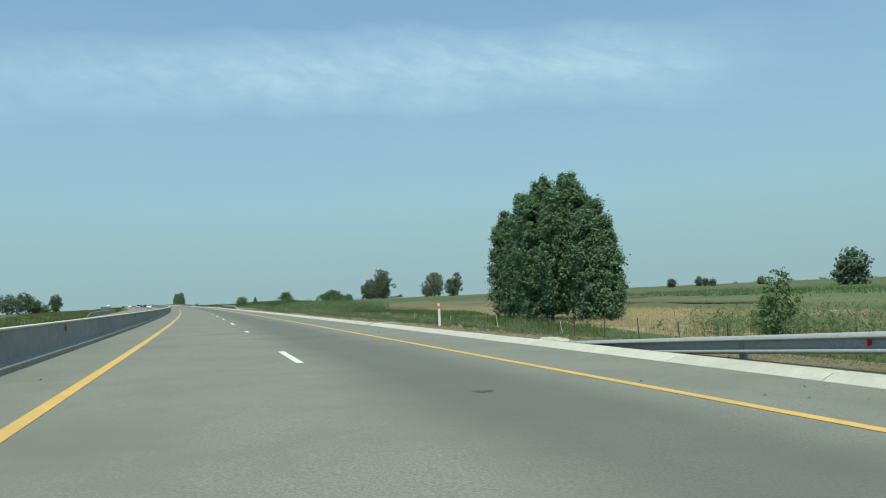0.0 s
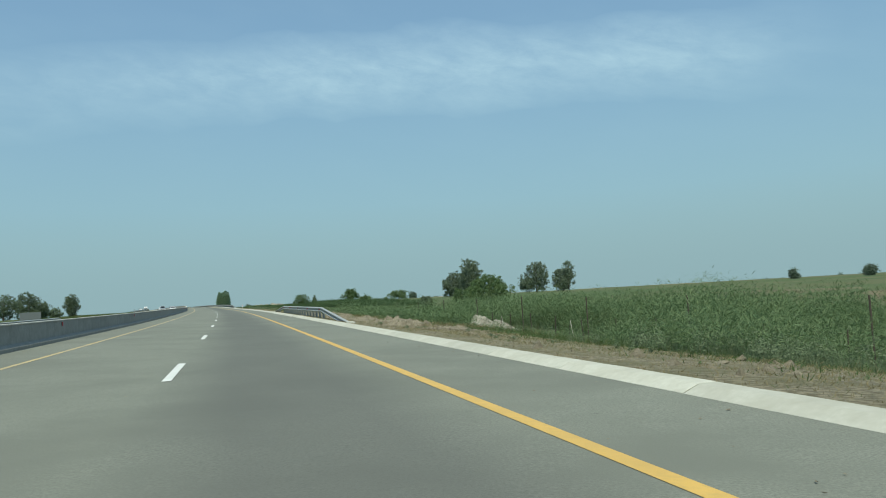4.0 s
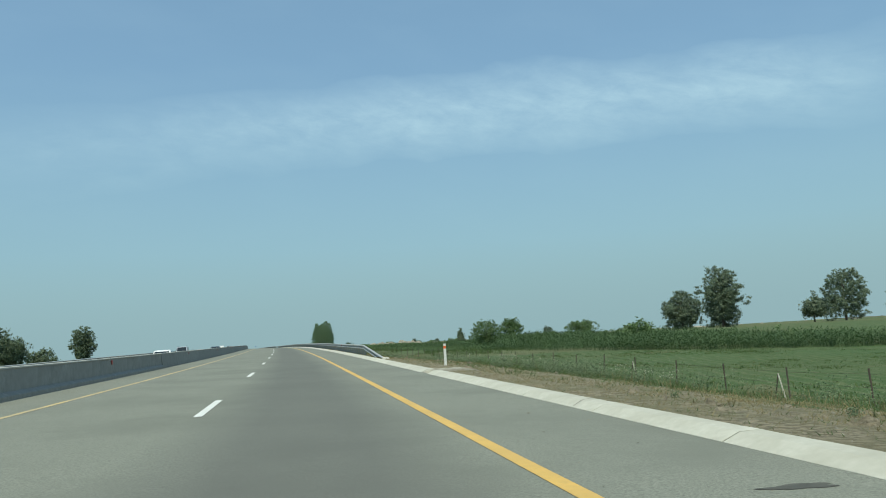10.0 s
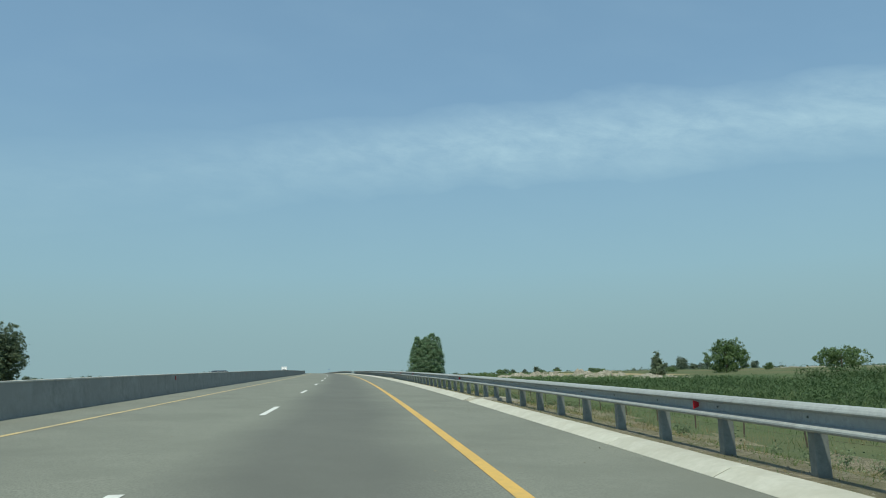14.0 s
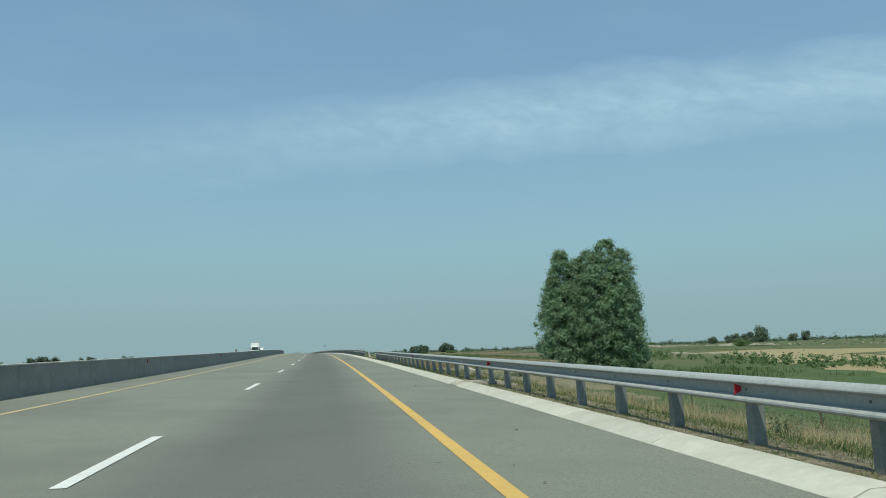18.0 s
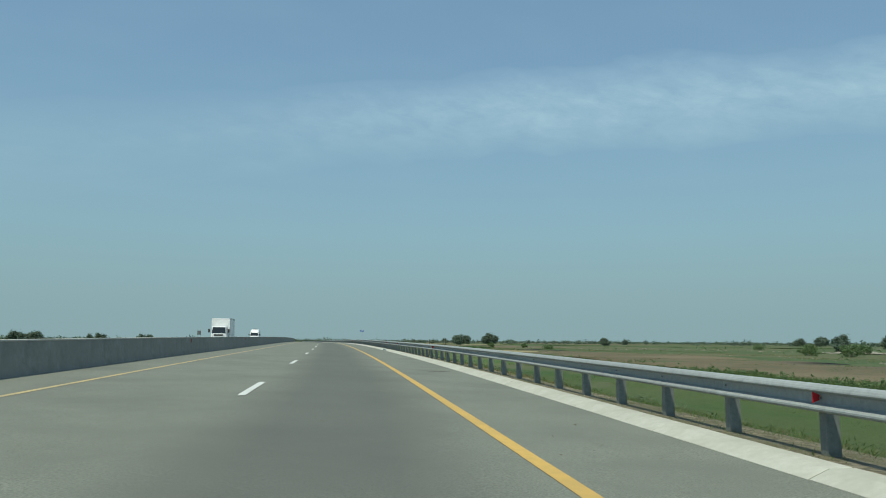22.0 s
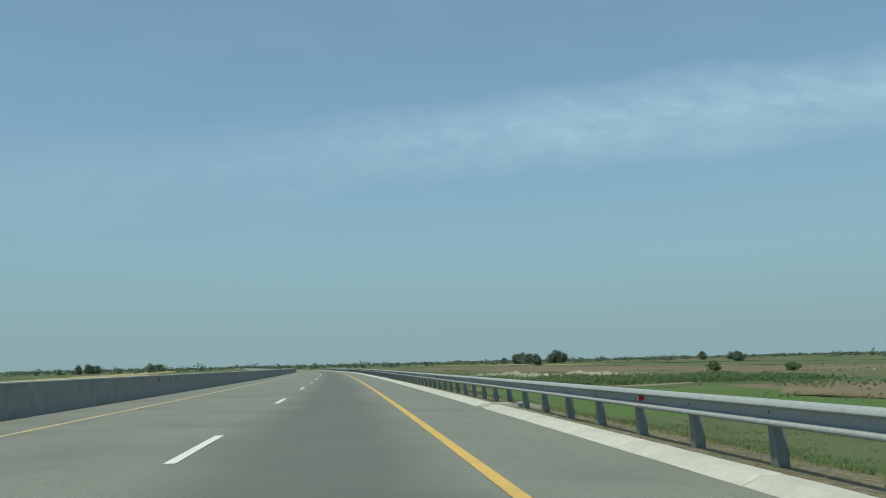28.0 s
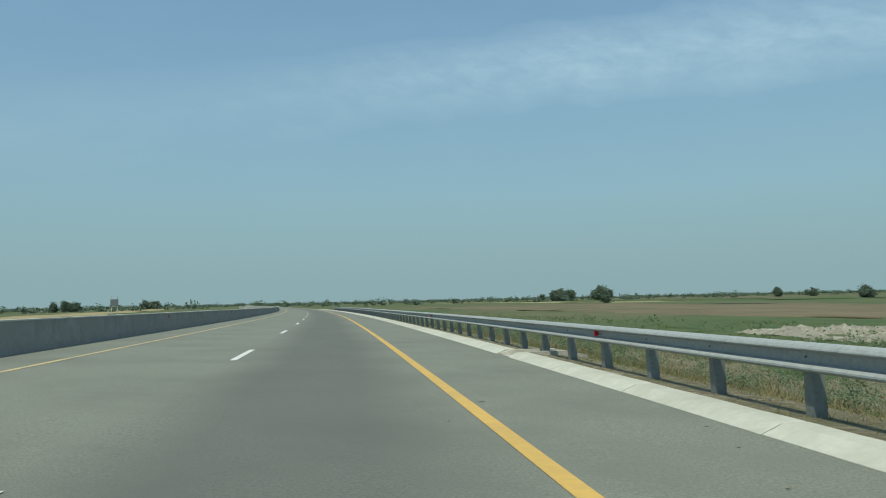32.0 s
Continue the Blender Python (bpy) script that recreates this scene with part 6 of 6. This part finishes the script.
delineator(170, -20.5, float(land(170, -20.5)), "white roadside marker post beyond the oncoming carriageway", M_ORANGE)

# kilometre sign
M_BLUE = plain("sign_blue", (0.012, 0.085, 0.42), 0.35)
M_LETTER = plain("sign_white", (0.85, 0.86, 0.86), 0.4)
sign = thing("kilometre_sign", at(776.5, 8.0, float(land(776.5, 7.8)), 0, False), "blue kilometre sign with white figures on a grey steel pole", "sign")
v, f = tube([(0, 0, -0.4), (0.03, 0, 2.4)], [0.032, 0.032], 10)
part("pole", mesh_of("pole", v, f, M_POST, True), sign)
bm = bmesh.new()
box(bm, -0.29, 0.29, -0.055, -0.035, 2.36, 2.67, 0.008)
board = part("board", bm_mesh("board", bm, M_BLUE), sign, None, "blue board")
txt = bpy.data.curves.new("figures", "FONT")
txt.body, txt.size, txt.align_x, txt.align_y, txt.extrude, txt.offset = "37", 0.30, "CENTER", "CENTER", 0.002, 0.008
tmp = new("figures", txt)
dg = bpy.context.evaluated_depsgraph_get()
fig_me = bpy.data.meshes.new_from_object(tmp.evaluated_get(dg))
bpy.data.objects.remove(tmp)
fig_me.materials.clear()
fig_me.materials.append(M_LETTER)
part("figures", fig_me, board, pose(0, -0.059, 2.515, 90, 0, 0), "white figures 37")

# direction board beyond the oncoming carriageway, seen from behind
M_BACK = plain("sign_back", (0.16, 0.18, 0.18), 0.6, 0.3)
for s, d, h, w in ((207, -20.2, 0.9, 2.2), (770, -20.0, 1.7, 0.6), (1010, -20, 2.0, 0.8)):
    ob = thing("road_sign", on_land(s, d), "grey back of a road sign beyond the oncoming carriageway", "sign")
    for x in (-w * 0.35, w * 0.35):
        v, f = tube([(x, 0.05, -0.2), (x, 0.05, h + 1.0)], [0.04, 0.04], 8)
        part("pole", mesh_of("pole", v, f, M_POST, True), ob)
    bm = bmesh.new()
    box(bm, -w / 2, w / 2, -0.03, 0.0, h, h + 1.0 if w > 1 else h + 0.7, 0.01)
    part("board", bm_mesh("board", bm, M_BACK), ob)

# dark damp stains and tar marks on the shoulder
M_STAIN = mat("damp_stain", (0.060, 0.061, 0.053), (0.094, 0.094, 0.082), 6.0, 0.88, None, 1, 0.1)


def stain(s, d, ls, ld, seed):
    rr = random.Random(seed)
    n = 28
    ph = [rr.uniform(0, 6.28) for _ in range(4)]
    vs = []
    for i in range(n):
        a = 2 * math.pi * i / n
        r = 1 + 0.16 * math.sin(3 * a + ph[0]) + 0.12 * math.sin(5 * a + ph[1]) + 0.06 * math.sin(9 * a + ph[2])
        x, y = d + ld * r * math.cos(a), s + ls * r * math.sin(a)
        vs.append(place(y, x, float(deck(x)) + 0.004))
    ob = new("stain", mesh_of("stain", vs, [tuple(range(n))], M_STAIN))
    return tagged(ob, "dark damp stain on the asphalt", "stain")


for k, a in enumerate(((588.9, 4.5, 0.7, 0.62), (591.5, 4.4, 0.35, 0.4), (595.5, 4.8, 0.25, 1.0), (600.5, 4.6, 0.3, 0.8), (697.6, 4.95, 0.26, 0.72), (284.3, 4.5, 0.1, 0.4), (284.7, 5.3, 0.09, 0.3), (76, 5.0, 0.25, 0.3),
                       (9.5, 1.6, 0.12, 0.14), (270, 4.6, 0.2, 0.8), (262, 4.9, 0.2, 0.6), (383, 1.3, 0.1, 0.07), (200.3, 1.3, 0.08, 0.12), (660, 5.1, 0.2, 0.5), (876, 3.0, 0.1, 0.14), (735, 4.9, 0.2, 0.5))):
    stain(*a, 100 + k)
# tyre marks and joints, thin dark streaks
M_MARK = mat("rubber_mark", (0.145, 0.152, 0.13), (0.20, 0.208, 0.178), 9.0, 0.7, None, 1, 0.1)
for k, (s0, s1, d0, d1) in enumerate(((752, 790, -1.6, 0.4), (192, 214, 4.9, 5.4), (606, 622, 4.6, 4.9), (215, 232, -2.6, -2.3))):
    s = np.linspace(s0, s1, 24)
    d = d0 + (d1 - d0) * ((s - s0) / (s1 - s0)) ** 1.5
    hw = 0.04 if k == 0 else 0.014
    wv = np.concatenate([place(s, d - hw, deck(d) + 0.0035), place(s, d + hw, deck(d) + 0.0035)])
    tagged(new("tyre_mark", mesh_of("tyre_mark", wv, [(i, i + 24, i + 25, i + 1) for i in range(23)], M_MARK)), "faint dark tyre mark on the asphalt", "tyre mark")

# loose grit on the road
g = np.random.default_rng(3)
n = 2600
s, d = g.uniform(-10, 980, n), np.where(g.random(n) < 0.75, g.uniform(3.9, 6.0, n), g.uniform(-5, 3.9, n))
c = place(s, d, deck(d) + 0.006)
q = g.normal(0, 1, (n, 4, 3)) * g.uniform(0.006, 0.022, (n, 1, 1))
q[:, :, 2] = abs(q[:, :, 2]) * 0.5
t4 = c[:, None, :] + q
tri4 = np.concatenate([t4[:, [0, 1, 2]], t4[:, [0, 1, 3]], t4[:, [1, 2, 3]], t4[:, [0, 2, 3]]])
tagged(new("grit", soup("grit", tri4, M_EARTH)), "scattered grit and pebbles on the shoulder", "grit", kind="stuff")

n = 420
s, d = g.uniform(-10, 980, n), np.where(g.random(n) < 0.6, g.uniform(3.9, 6.0, n), g.uniform(-5, 3.9, n))
ln, wd = g.uniform(0.012, 0.06, n), g.uniform(0.006, 0.025, n)
dz = deck(d) + 0.004
speck = np.stack([place(s - wd, d - ln, deck(d - ln) + 0.004), place(s - wd * 0.4, d + ln, deck(d + ln) + 0.004), place(s + wd, d + ln * 0.7, deck(d + ln * 0.7) + 0.004), place(s + wd * 0.6, d - ln * 0.8, deck(d - ln * 0.8) + 0.004)], 1)
tagged(new("tar_specks", soup("tar_specks", speck, M_STAIN)), "small dark scraps and tar specks on the asphalt", "debris", kind="stuff")

# a crushed clear bottle on the kerb
M_PET = plain("clear_plastic", (0.55, 0.66, 0.72), 0.12)
M_PET.node_tree.nodes["Principled BSDF"].inputs["Transmission Weight"].default_value = 0.55
ob = thing("plastic_bottle", at(699.5, 6.0, float(deck(6.0)) + 0.09, 250, False) @ pose(0, 0, 0, -12, 0, 0) @ Matrix.Scale(1.12, 4), "crumpled clear plastic bottle lying on the kerb", "bottle")
v, f = tube([(0, -0.14, 0), (0, -0.12, 0.002), (0.006, -0.08, 0.004), (-0.006, -0.03, 0.0), (0.008, 0.01, 0.006), (0, 0.05, 0), (0, 0.08, 0.003), (0, 0.11, 0)], [0.05, 0.066, 0.056, 0.064, 0.05, 0.062, 0.048, 0.022], 12)
part("body", mesh_of("body", v, f, M_PET, True), ob)
v, f = tube([(0, 0.11, 0), (0, 0.14, 0)], [0.024, 0.024], 8)
part("cap", mesh_of("cap", v, f, M_LETTER), ob, None, "pale cap")

# pale dead reeds and litter by the rail's gap
M_STRAW = mat("straw", (0.60, 0.55, 0.42), (0.45, 0.40, 0.30), 9.0, 0.9)
rr = random.Random(8)
for k in range(14):
    s, d = rr.uniform(598, 612), rr.uniform(8.2, 13.0)
    ob = thing("fallen_stalk", on_land(s, d, rr.uniform(30, 150), 0.12), "bent pale dry stalk lying on the verge", "stalk", "fallen stalks")
    v, f = tube([(0, 0, 0), (0.25, 0.05, 0.12), (0.55, 0.0, 0.08), (0.9, 0.1, 0.22)], [0.02, 0.025, 0.02, 0.012], 5)
    part("stem", mesh_of("stem", v, f, M_STRAW), ob)

# ---- vehicles on the oncoming carriageway ----
M_PAINT_W = mat("white_car_paint", (0.78, 0.79, 0.79), (0.70, 0.71, 0.71), 2.0, 0.3, None, 1, 0.0, spec=0.6)
M_PAINT_S = mat("silver_car_paint", (0.50, 0.53, 0.56), (0.42, 0.45, 0.48), 2.0, 0.3, None, 1, 0.0, metal=0.4, spec=0.6)
M_PAINT_D = mat("dark_car_paint", (0.05, 0.055, 0.06), (0.035, 0.04, 0.045), 2.0, 0.25, None, 1, 0.0, spec=0.6)
M_GLASS = plain("car_glass", (0.02, 0.026, 0.03), 0.08)
M_TYRE = mat("tyre_rubber", (0.03, 0.03, 0.03), (0.02, 0.02, 0.02), 20, 0.85)
M_RIM = plain("wheel_rim", (0.45, 0.46, 0.47), 0.35, 0.7)
M_LAMP = plain("head_lamp", (0.8, 0.82, 0.85), 0.1)
M_TRIM = plain("black_trim", (0.03, 0.03, 0.032), 0.6)


def lofted(name, sections, material, smooth=False):
    """A closed body through cross-sections (y, [(x, z), ...]) with equal point counts."""
    bm = bmesh.new()
    rows_ = [[bm.verts.new((x, y, z)) for x, z in pts] for y, pts in sections]
    n = len(rows_[0])
    for a, b in zip(rows_, rows_[1:]):
        for i in range(n):
            j = (i + 1) % n
            bm.faces.new((a[i], a[j], b[j], b[i]))
    bm.faces.new(rows_[0])
    bm.faces.new(rows_[-1])
    return bm_mesh(name, bm, material, smooth)


def hull(w, z0, z1, tuck=0.08, crown=0.04):
    h = w / 2
    return [(-h + tuck, z0), (h - tuck, z0), (h, z0 + 0.18 * (z1 - z0)), (h, z0 + 0.62 * (z1 - z0)), (h - tuck * 0.8, z1 - crown), (h - 0.22, z1), (-h + 0.22, z1), (-h + tuck * 0.8, z1 - crown), (-h, z0 + 0.62 * (z1 - z0)), (-h, z0 + 0.18 * (z1 - z0))]


def wheel(parent, x, y, r, w):
    sg = 1 if x > 0 else -1
    bm = bmesh.new()
    bmesh.ops.create_cone(bm, cap_ends=True, segments=24, radius1=r, radius2=r, depth=w, matrix=Matrix.Rotation(radians(90), 4, "Y"))
    bmesh.ops.bevel(bm, geom=[e for e in bm.edges if len(e.link_faces) == 2 and any(len(f.verts) > 6 for f in e.link_faces)], offset=0.03, segments=2, affect="EDGES")
    wh = part("wheel", bm_mesh("wheel", bm, M_TYRE), parent, pose(x, y, r))
    bm = bmesh.new()
    bmesh.ops.create_cone(bm, cap_ends=True, segments=20, radius1=r * 0.62, radius2=r * 0.5, depth=0.05, matrix=Matrix.Rotation(radians(90 * sg), 4, "Y"))
    part("rim", bm_mesh("rim", bm, M_RIM), wh, pose(sg * (w / 2), 0, 0))


def quad_panel(name, pts, material, parent, label=""):
    bm = bmesh.new()
    v = [bm.verts.new(p) for p in pts]
    f = bm.faces.new(v)
    r = bmesh.ops.extrude_face_region(bm, geom=[f])
    nrm = (Vector(pts[1]) - Vector(pts[0])).cross(Vector(pts[2]) - Vector(pts[0])).normalized()
    for e in r["geom"]:
        if isinstance(e, bmesh.types.BMVert):
            e.co += nrm * 0.02
    return part(name, bm_mesh(name, bm, material), parent, None, label)


def car(s, d, paint, label, estate=False):
    """A car that faces the camera: its front at -y."""
    ob = thing("car", at(s, d, float(deck(d) + far_drop(s))), label, "car")
    H = 1.78 if estate else 1.46
    body = lofted("body", [(-2.25, hull(1.5, 0.35, 0.75, 0.2)), (-2.15, hull(1.72, 0.25, 0.82, 0.12)), (-1.2, hull(1.84, 0.22, 1.0)), (0.2, hull(1.86, 0.22, 1.04)), (1.8, hull(1.84, 0.24, 1.06)), (2.2, hull(1.7, 0.3, 0.98, 0.12))], paint)
    part("body", body, ob)
    def roofed(y, w, z1):
        return (y, [(-w / 2 - 0.12, 0.98), (w / 2 + 0.12, 0.98), (w / 2, z1 - 0.06), (w / 2 - 0.14, z1), (-w / 2 + 0.14, z1), (-w / 2, z1 - 0.06)])
    back = 2.05 if estate else 1.3
    part("cabin", lofted("cabin", [roofed(-1.05, 1.5, 1.03), roofed(-0.35, 1.36, H - 0.03), roofed(0.4, 1.34, H), roofed(back - 0.5, 1.32, H - 0.04), roofed(back, 1.4, 1.06)], paint), ob)
    quad_panel("windscreen", [(-0.66, -1.02, 1.07), (0.66, -1.02, 1.07), (0.58, -0.40, H - 0.09), (-0.58, -0.40, H - 0.09)], M_GLASS, ob, "dark windscreen")
    for sg in (-1, 1):
        quad_panel("side_window", [(sg * 0.80, -0.7, 1.06), (sg * 0.80, back - 0.35, 1.06), (sg * 0.69, back - 0.6, H - 0.12), (sg * 0.69, -0.3, H - 0.12)][::sg], M_GLASS, ob, "dark side window")
        bm = bmesh.new()
        box(bm, -0.17, 0.17, -0.05, 0.08, -0.07, 0.07, 0.03)
        part("headlight", bm_mesh("headlight", bm, M_LAMP), ob, pose(sg * 0.62, -2.2, 0.68))
        bm = bmesh.new()
        box(bm, -0.1, 0.1, -0.05, 0.05, -0.06, 0.06, 0.03)
        part("wing_mirror", bm_mesh("wing_mirror", bm, paint), ob, pose(sg * 1.0, -0.75, 1.08))
        wheel(ob, sg * 0.78, -1.4, 0.33, 0.22)
        wheel(ob, sg * 0.78, 1.35, 0.33, 0.22)
    bm = bmesh.new()
    box(bm, -0.5, 0.5, -0.04, 0.04, -0.09, 0.09, 0.02)
    part("grille", bm_mesh("grille", bm, M_TRIM), ob, pose(0, -2.24, 0.58))
    if estate:
        for sg in (-1, 1):
            v, f = tube([(sg * 0.6, -0.2, H + 0.05), (sg * 0.6, 1.4, H + 0.04)], [0.02, 0.02], 6)
            part("roof_rack", mesh_of("roof_rack", v, f, M_TRIM), ob)
    return ob


def van(s, d):
    ob = thing("van", at(s, d, float(deck(d))), "white high-roofed minibus with dark windows facing the traffic", "van")
    def sec(y, w, z0, z1, top=0.2):
        return (y, [(-w / 2 + 0.1, z0), (w / 2 - 0.1, z0), (w / 2, z0 + 0.2), (w / 2, z0 + (z1 - z0) * 0.55), (w / 2 - 0.12, z1 - top), (w / 2 - 0.35, z1), (-w / 2 + 0.35, z1), (-w / 2 + 0.12, z1 - top), (-w / 2, z0 + (z1 - z0) * 0.55), (-w / 2, z0 + 0.2)])
    part("body", lofted("body", [sec(-3.0, 1.6, 0.45, 0.95, 0.1), sec(-2.9, 1.86, 0.35, 1.12, 0.1), sec(-2.25, 1.98, 0.33, 1.38, 0.08), sec(-1.45, 1.98, 0.33, 2.45, 0.2), sec(-1.0, 1.98, 0.33, 2.72), sec(0.5, 1.98, 0.33, 2.78), sec(2.9, 1.98, 0.35, 2.74), sec(3.0, 1.9, 0.4, 2.6)], M_PAINT_W), ob)
    quad_panel("windscreen", [(-0.84, -2.28, 1.40), (0.84, -2.28, 1.40), (0.74, -1.52, 2.28), (-0.74, -1.52, 2.28)], M_GLASS, ob, "wide dark windscreen")
    for sg in (-1, 1):
        for y0, y1 in ((-1.7, -1.0), (-0.85, 0.4), (0.5, 1.7), (1.8, 2.8)):
            quad_panel("side_window", [(sg * 0.985, y0, 1.45), (sg * 0.985, y1, 1.45), (sg * 0.93, y1, 2.2), (sg * 0.93, y0 + (0.3 if y0 < -1.5 else 0), 2.2)][::sg], M_GLASS, ob, "dark side window")
        bm = bmesh.new()
        box(bm, -0.16, 0.16, -0.06, 0.1, -0.14, 0.14, 0.04)
        part("headlight", bm_mesh("headlight", bm, M_LAMP), ob, pose(sg * 0.7, -2.9, 0.95))
        bm = bmesh.new()
        box(bm, -0.09, 0.09, -0.05, 0.05, -0.17, 0.17, 0.03)
        part("wing_mirror", bm_mesh("wing_mirror", bm, M_TRIM), ob, pose(sg * 1.14, -1.95, 1.6))
        wheel(ob, sg * 0.86, -1.9, 0.35, 0.24)
        wheel(ob, sg * 0.86, 1.7, 0.35, 0.24)
    for z, h in ((0.98, 0.12), (0.62, 0.1)):
        bm = bmesh.new()
        box(bm, -0.5, 0.5, -0.03, 0.05, -h, h, 0.02)
        part("grille", bm_mesh("grille", bm, M_TRIM), ob, pose(0, -2.99, z))
    bm = bmesh.new()
    box(bm, -0.45, 0.45, -0.5, 0.5, 0, 0.12, 0.05)
    part("roof_vent", bm_mesh("roof_vent", bm, M_TRIM), ob, pose(0, 0.2, 2.76))
    return ob


def truck(s, d):
    ob = thing("truck", at(s, d, float(deck(d))), "white box truck with a grey-white cargo box", "truck")
    bm = bmesh.new()
    box(bm, -1.22, 1.22, -1.9, 4.2, 0.95, 3.45, 0.03)
    cargo = part("cargo_box", bm_mesh("cargo_box", bm, M_PAINT_W), ob)
    for x, z in ((-1.2, 3.43), (1.2, 3.43), (-1.2, 0.98), (1.2, 0.98)):
        bm = bmesh.new()
        box(bm, x - 0.05, x + 0.05, -1.93, 4.23, z - 0.05, z + 0.05, 0.01)
        part("edge_rail", bm_mesh("edge_rail", bm, M_RIM), cargo)
    def sec(y, w, z0, z1):
        return (y, [(-w / 2, z0), (w / 2, z0), (w / 2, z0 + (z1 - z0) * 0.5), (w / 2 - 0.1, z1 - 0.1), (w / 2 - 0.25, z1), (-w / 2 + 0.25, z1), (-w / 2 + 0.1, z1 - 0.1), (-w / 2, z0 + (z1 - z0) * 0.5)])
    part("cab", lofted("cab", [sec(-3.75, 1.9, 0.5, 1.3), sec(-3.7, 2.05, 0.45, 1.45), sec(-3.45, 2.08, 0.45, 2.3), sec(-3.1, 2.08, 0.45, 2.42), sec(-2.0, 2.05, 0.45, 2.42)], M_PAINT_W), ob)
    quad_panel("windscreen", [(-0.9, -3.72, 1.42), (0.9, -3.72, 1.42), (0.82, -3.47, 2.22), (-0.82, -3.47, 2.22)], M_GLASS, ob, "dark windscreen")
    for sg in (-1, 1):
        quad_panel("side_window", [(sg * 1.04, -3.3, 1.45), (sg * 1.04, -2.5, 1.45), (sg * 0.99, -2.5, 2.15), (sg * 0.99, -3.2, 2.15)][::sg], M_GLASS, ob, "dark side window")
        bm = bmesh.new()
        box(bm, -0.12, 0.12, -0.06, 0.06, -0.24, 0.24, 0.03)
        part("wing_mirror", bm_mesh("wing_mirror", bm, M_TRIM), ob, pose(sg * 1.28, -3.6, 1.75))
        bm = bmesh.new()
        box(bm, -0.2, 0.2, -0.05, 0.05, -0.1, 0.1, 0.03)
        part("headlight", bm_mesh("headlight", bm, M_LAMP), ob, pose(sg * 0.72, -3.73, 0.85))
        wheel(ob, sg * 0.95, -2.9, 0.42, 0.26)
        wheel(ob, sg * 0.95, 2.6, 0.42, 0.4)
    for z in (1.18, 0.68):
        bm = bmesh.new()
        box(bm, -0.6, 0.6, -0.03, 0.03, -0.1, 0.1, 0.02)
        part("grille", bm_mesh("grille", bm, M_TRIM), ob, pose(0, -3.76, z))
    bm = bmesh.new()
    box(bm, -0.45, 0.45, -2.0, 4.1, 0.62, 0.95, 0.02)
    part("chassis", bm_mesh("chassis", bm, M_TRIM), ob)
    return ob


car(397, -12.9, M_PAINT_S, "silver estate car with a roof rack on the oncoming carriageway", True)
car(412, -9.3, M_PAINT_D, "dark saloon car on the oncoming carriageway")
car(352, -9.4, M_PAINT_W, "white saloon car on the oncoming carriageway")
car(470, -9.3, M_PAINT_D, "dark saloon car far along the oncoming carriageway")
car(518, -12.9, M_PAINT_W, "white saloon car low behind the barrier on the oncoming carriageway")
truck(744.5, -13.2)
van(805, -13.2)
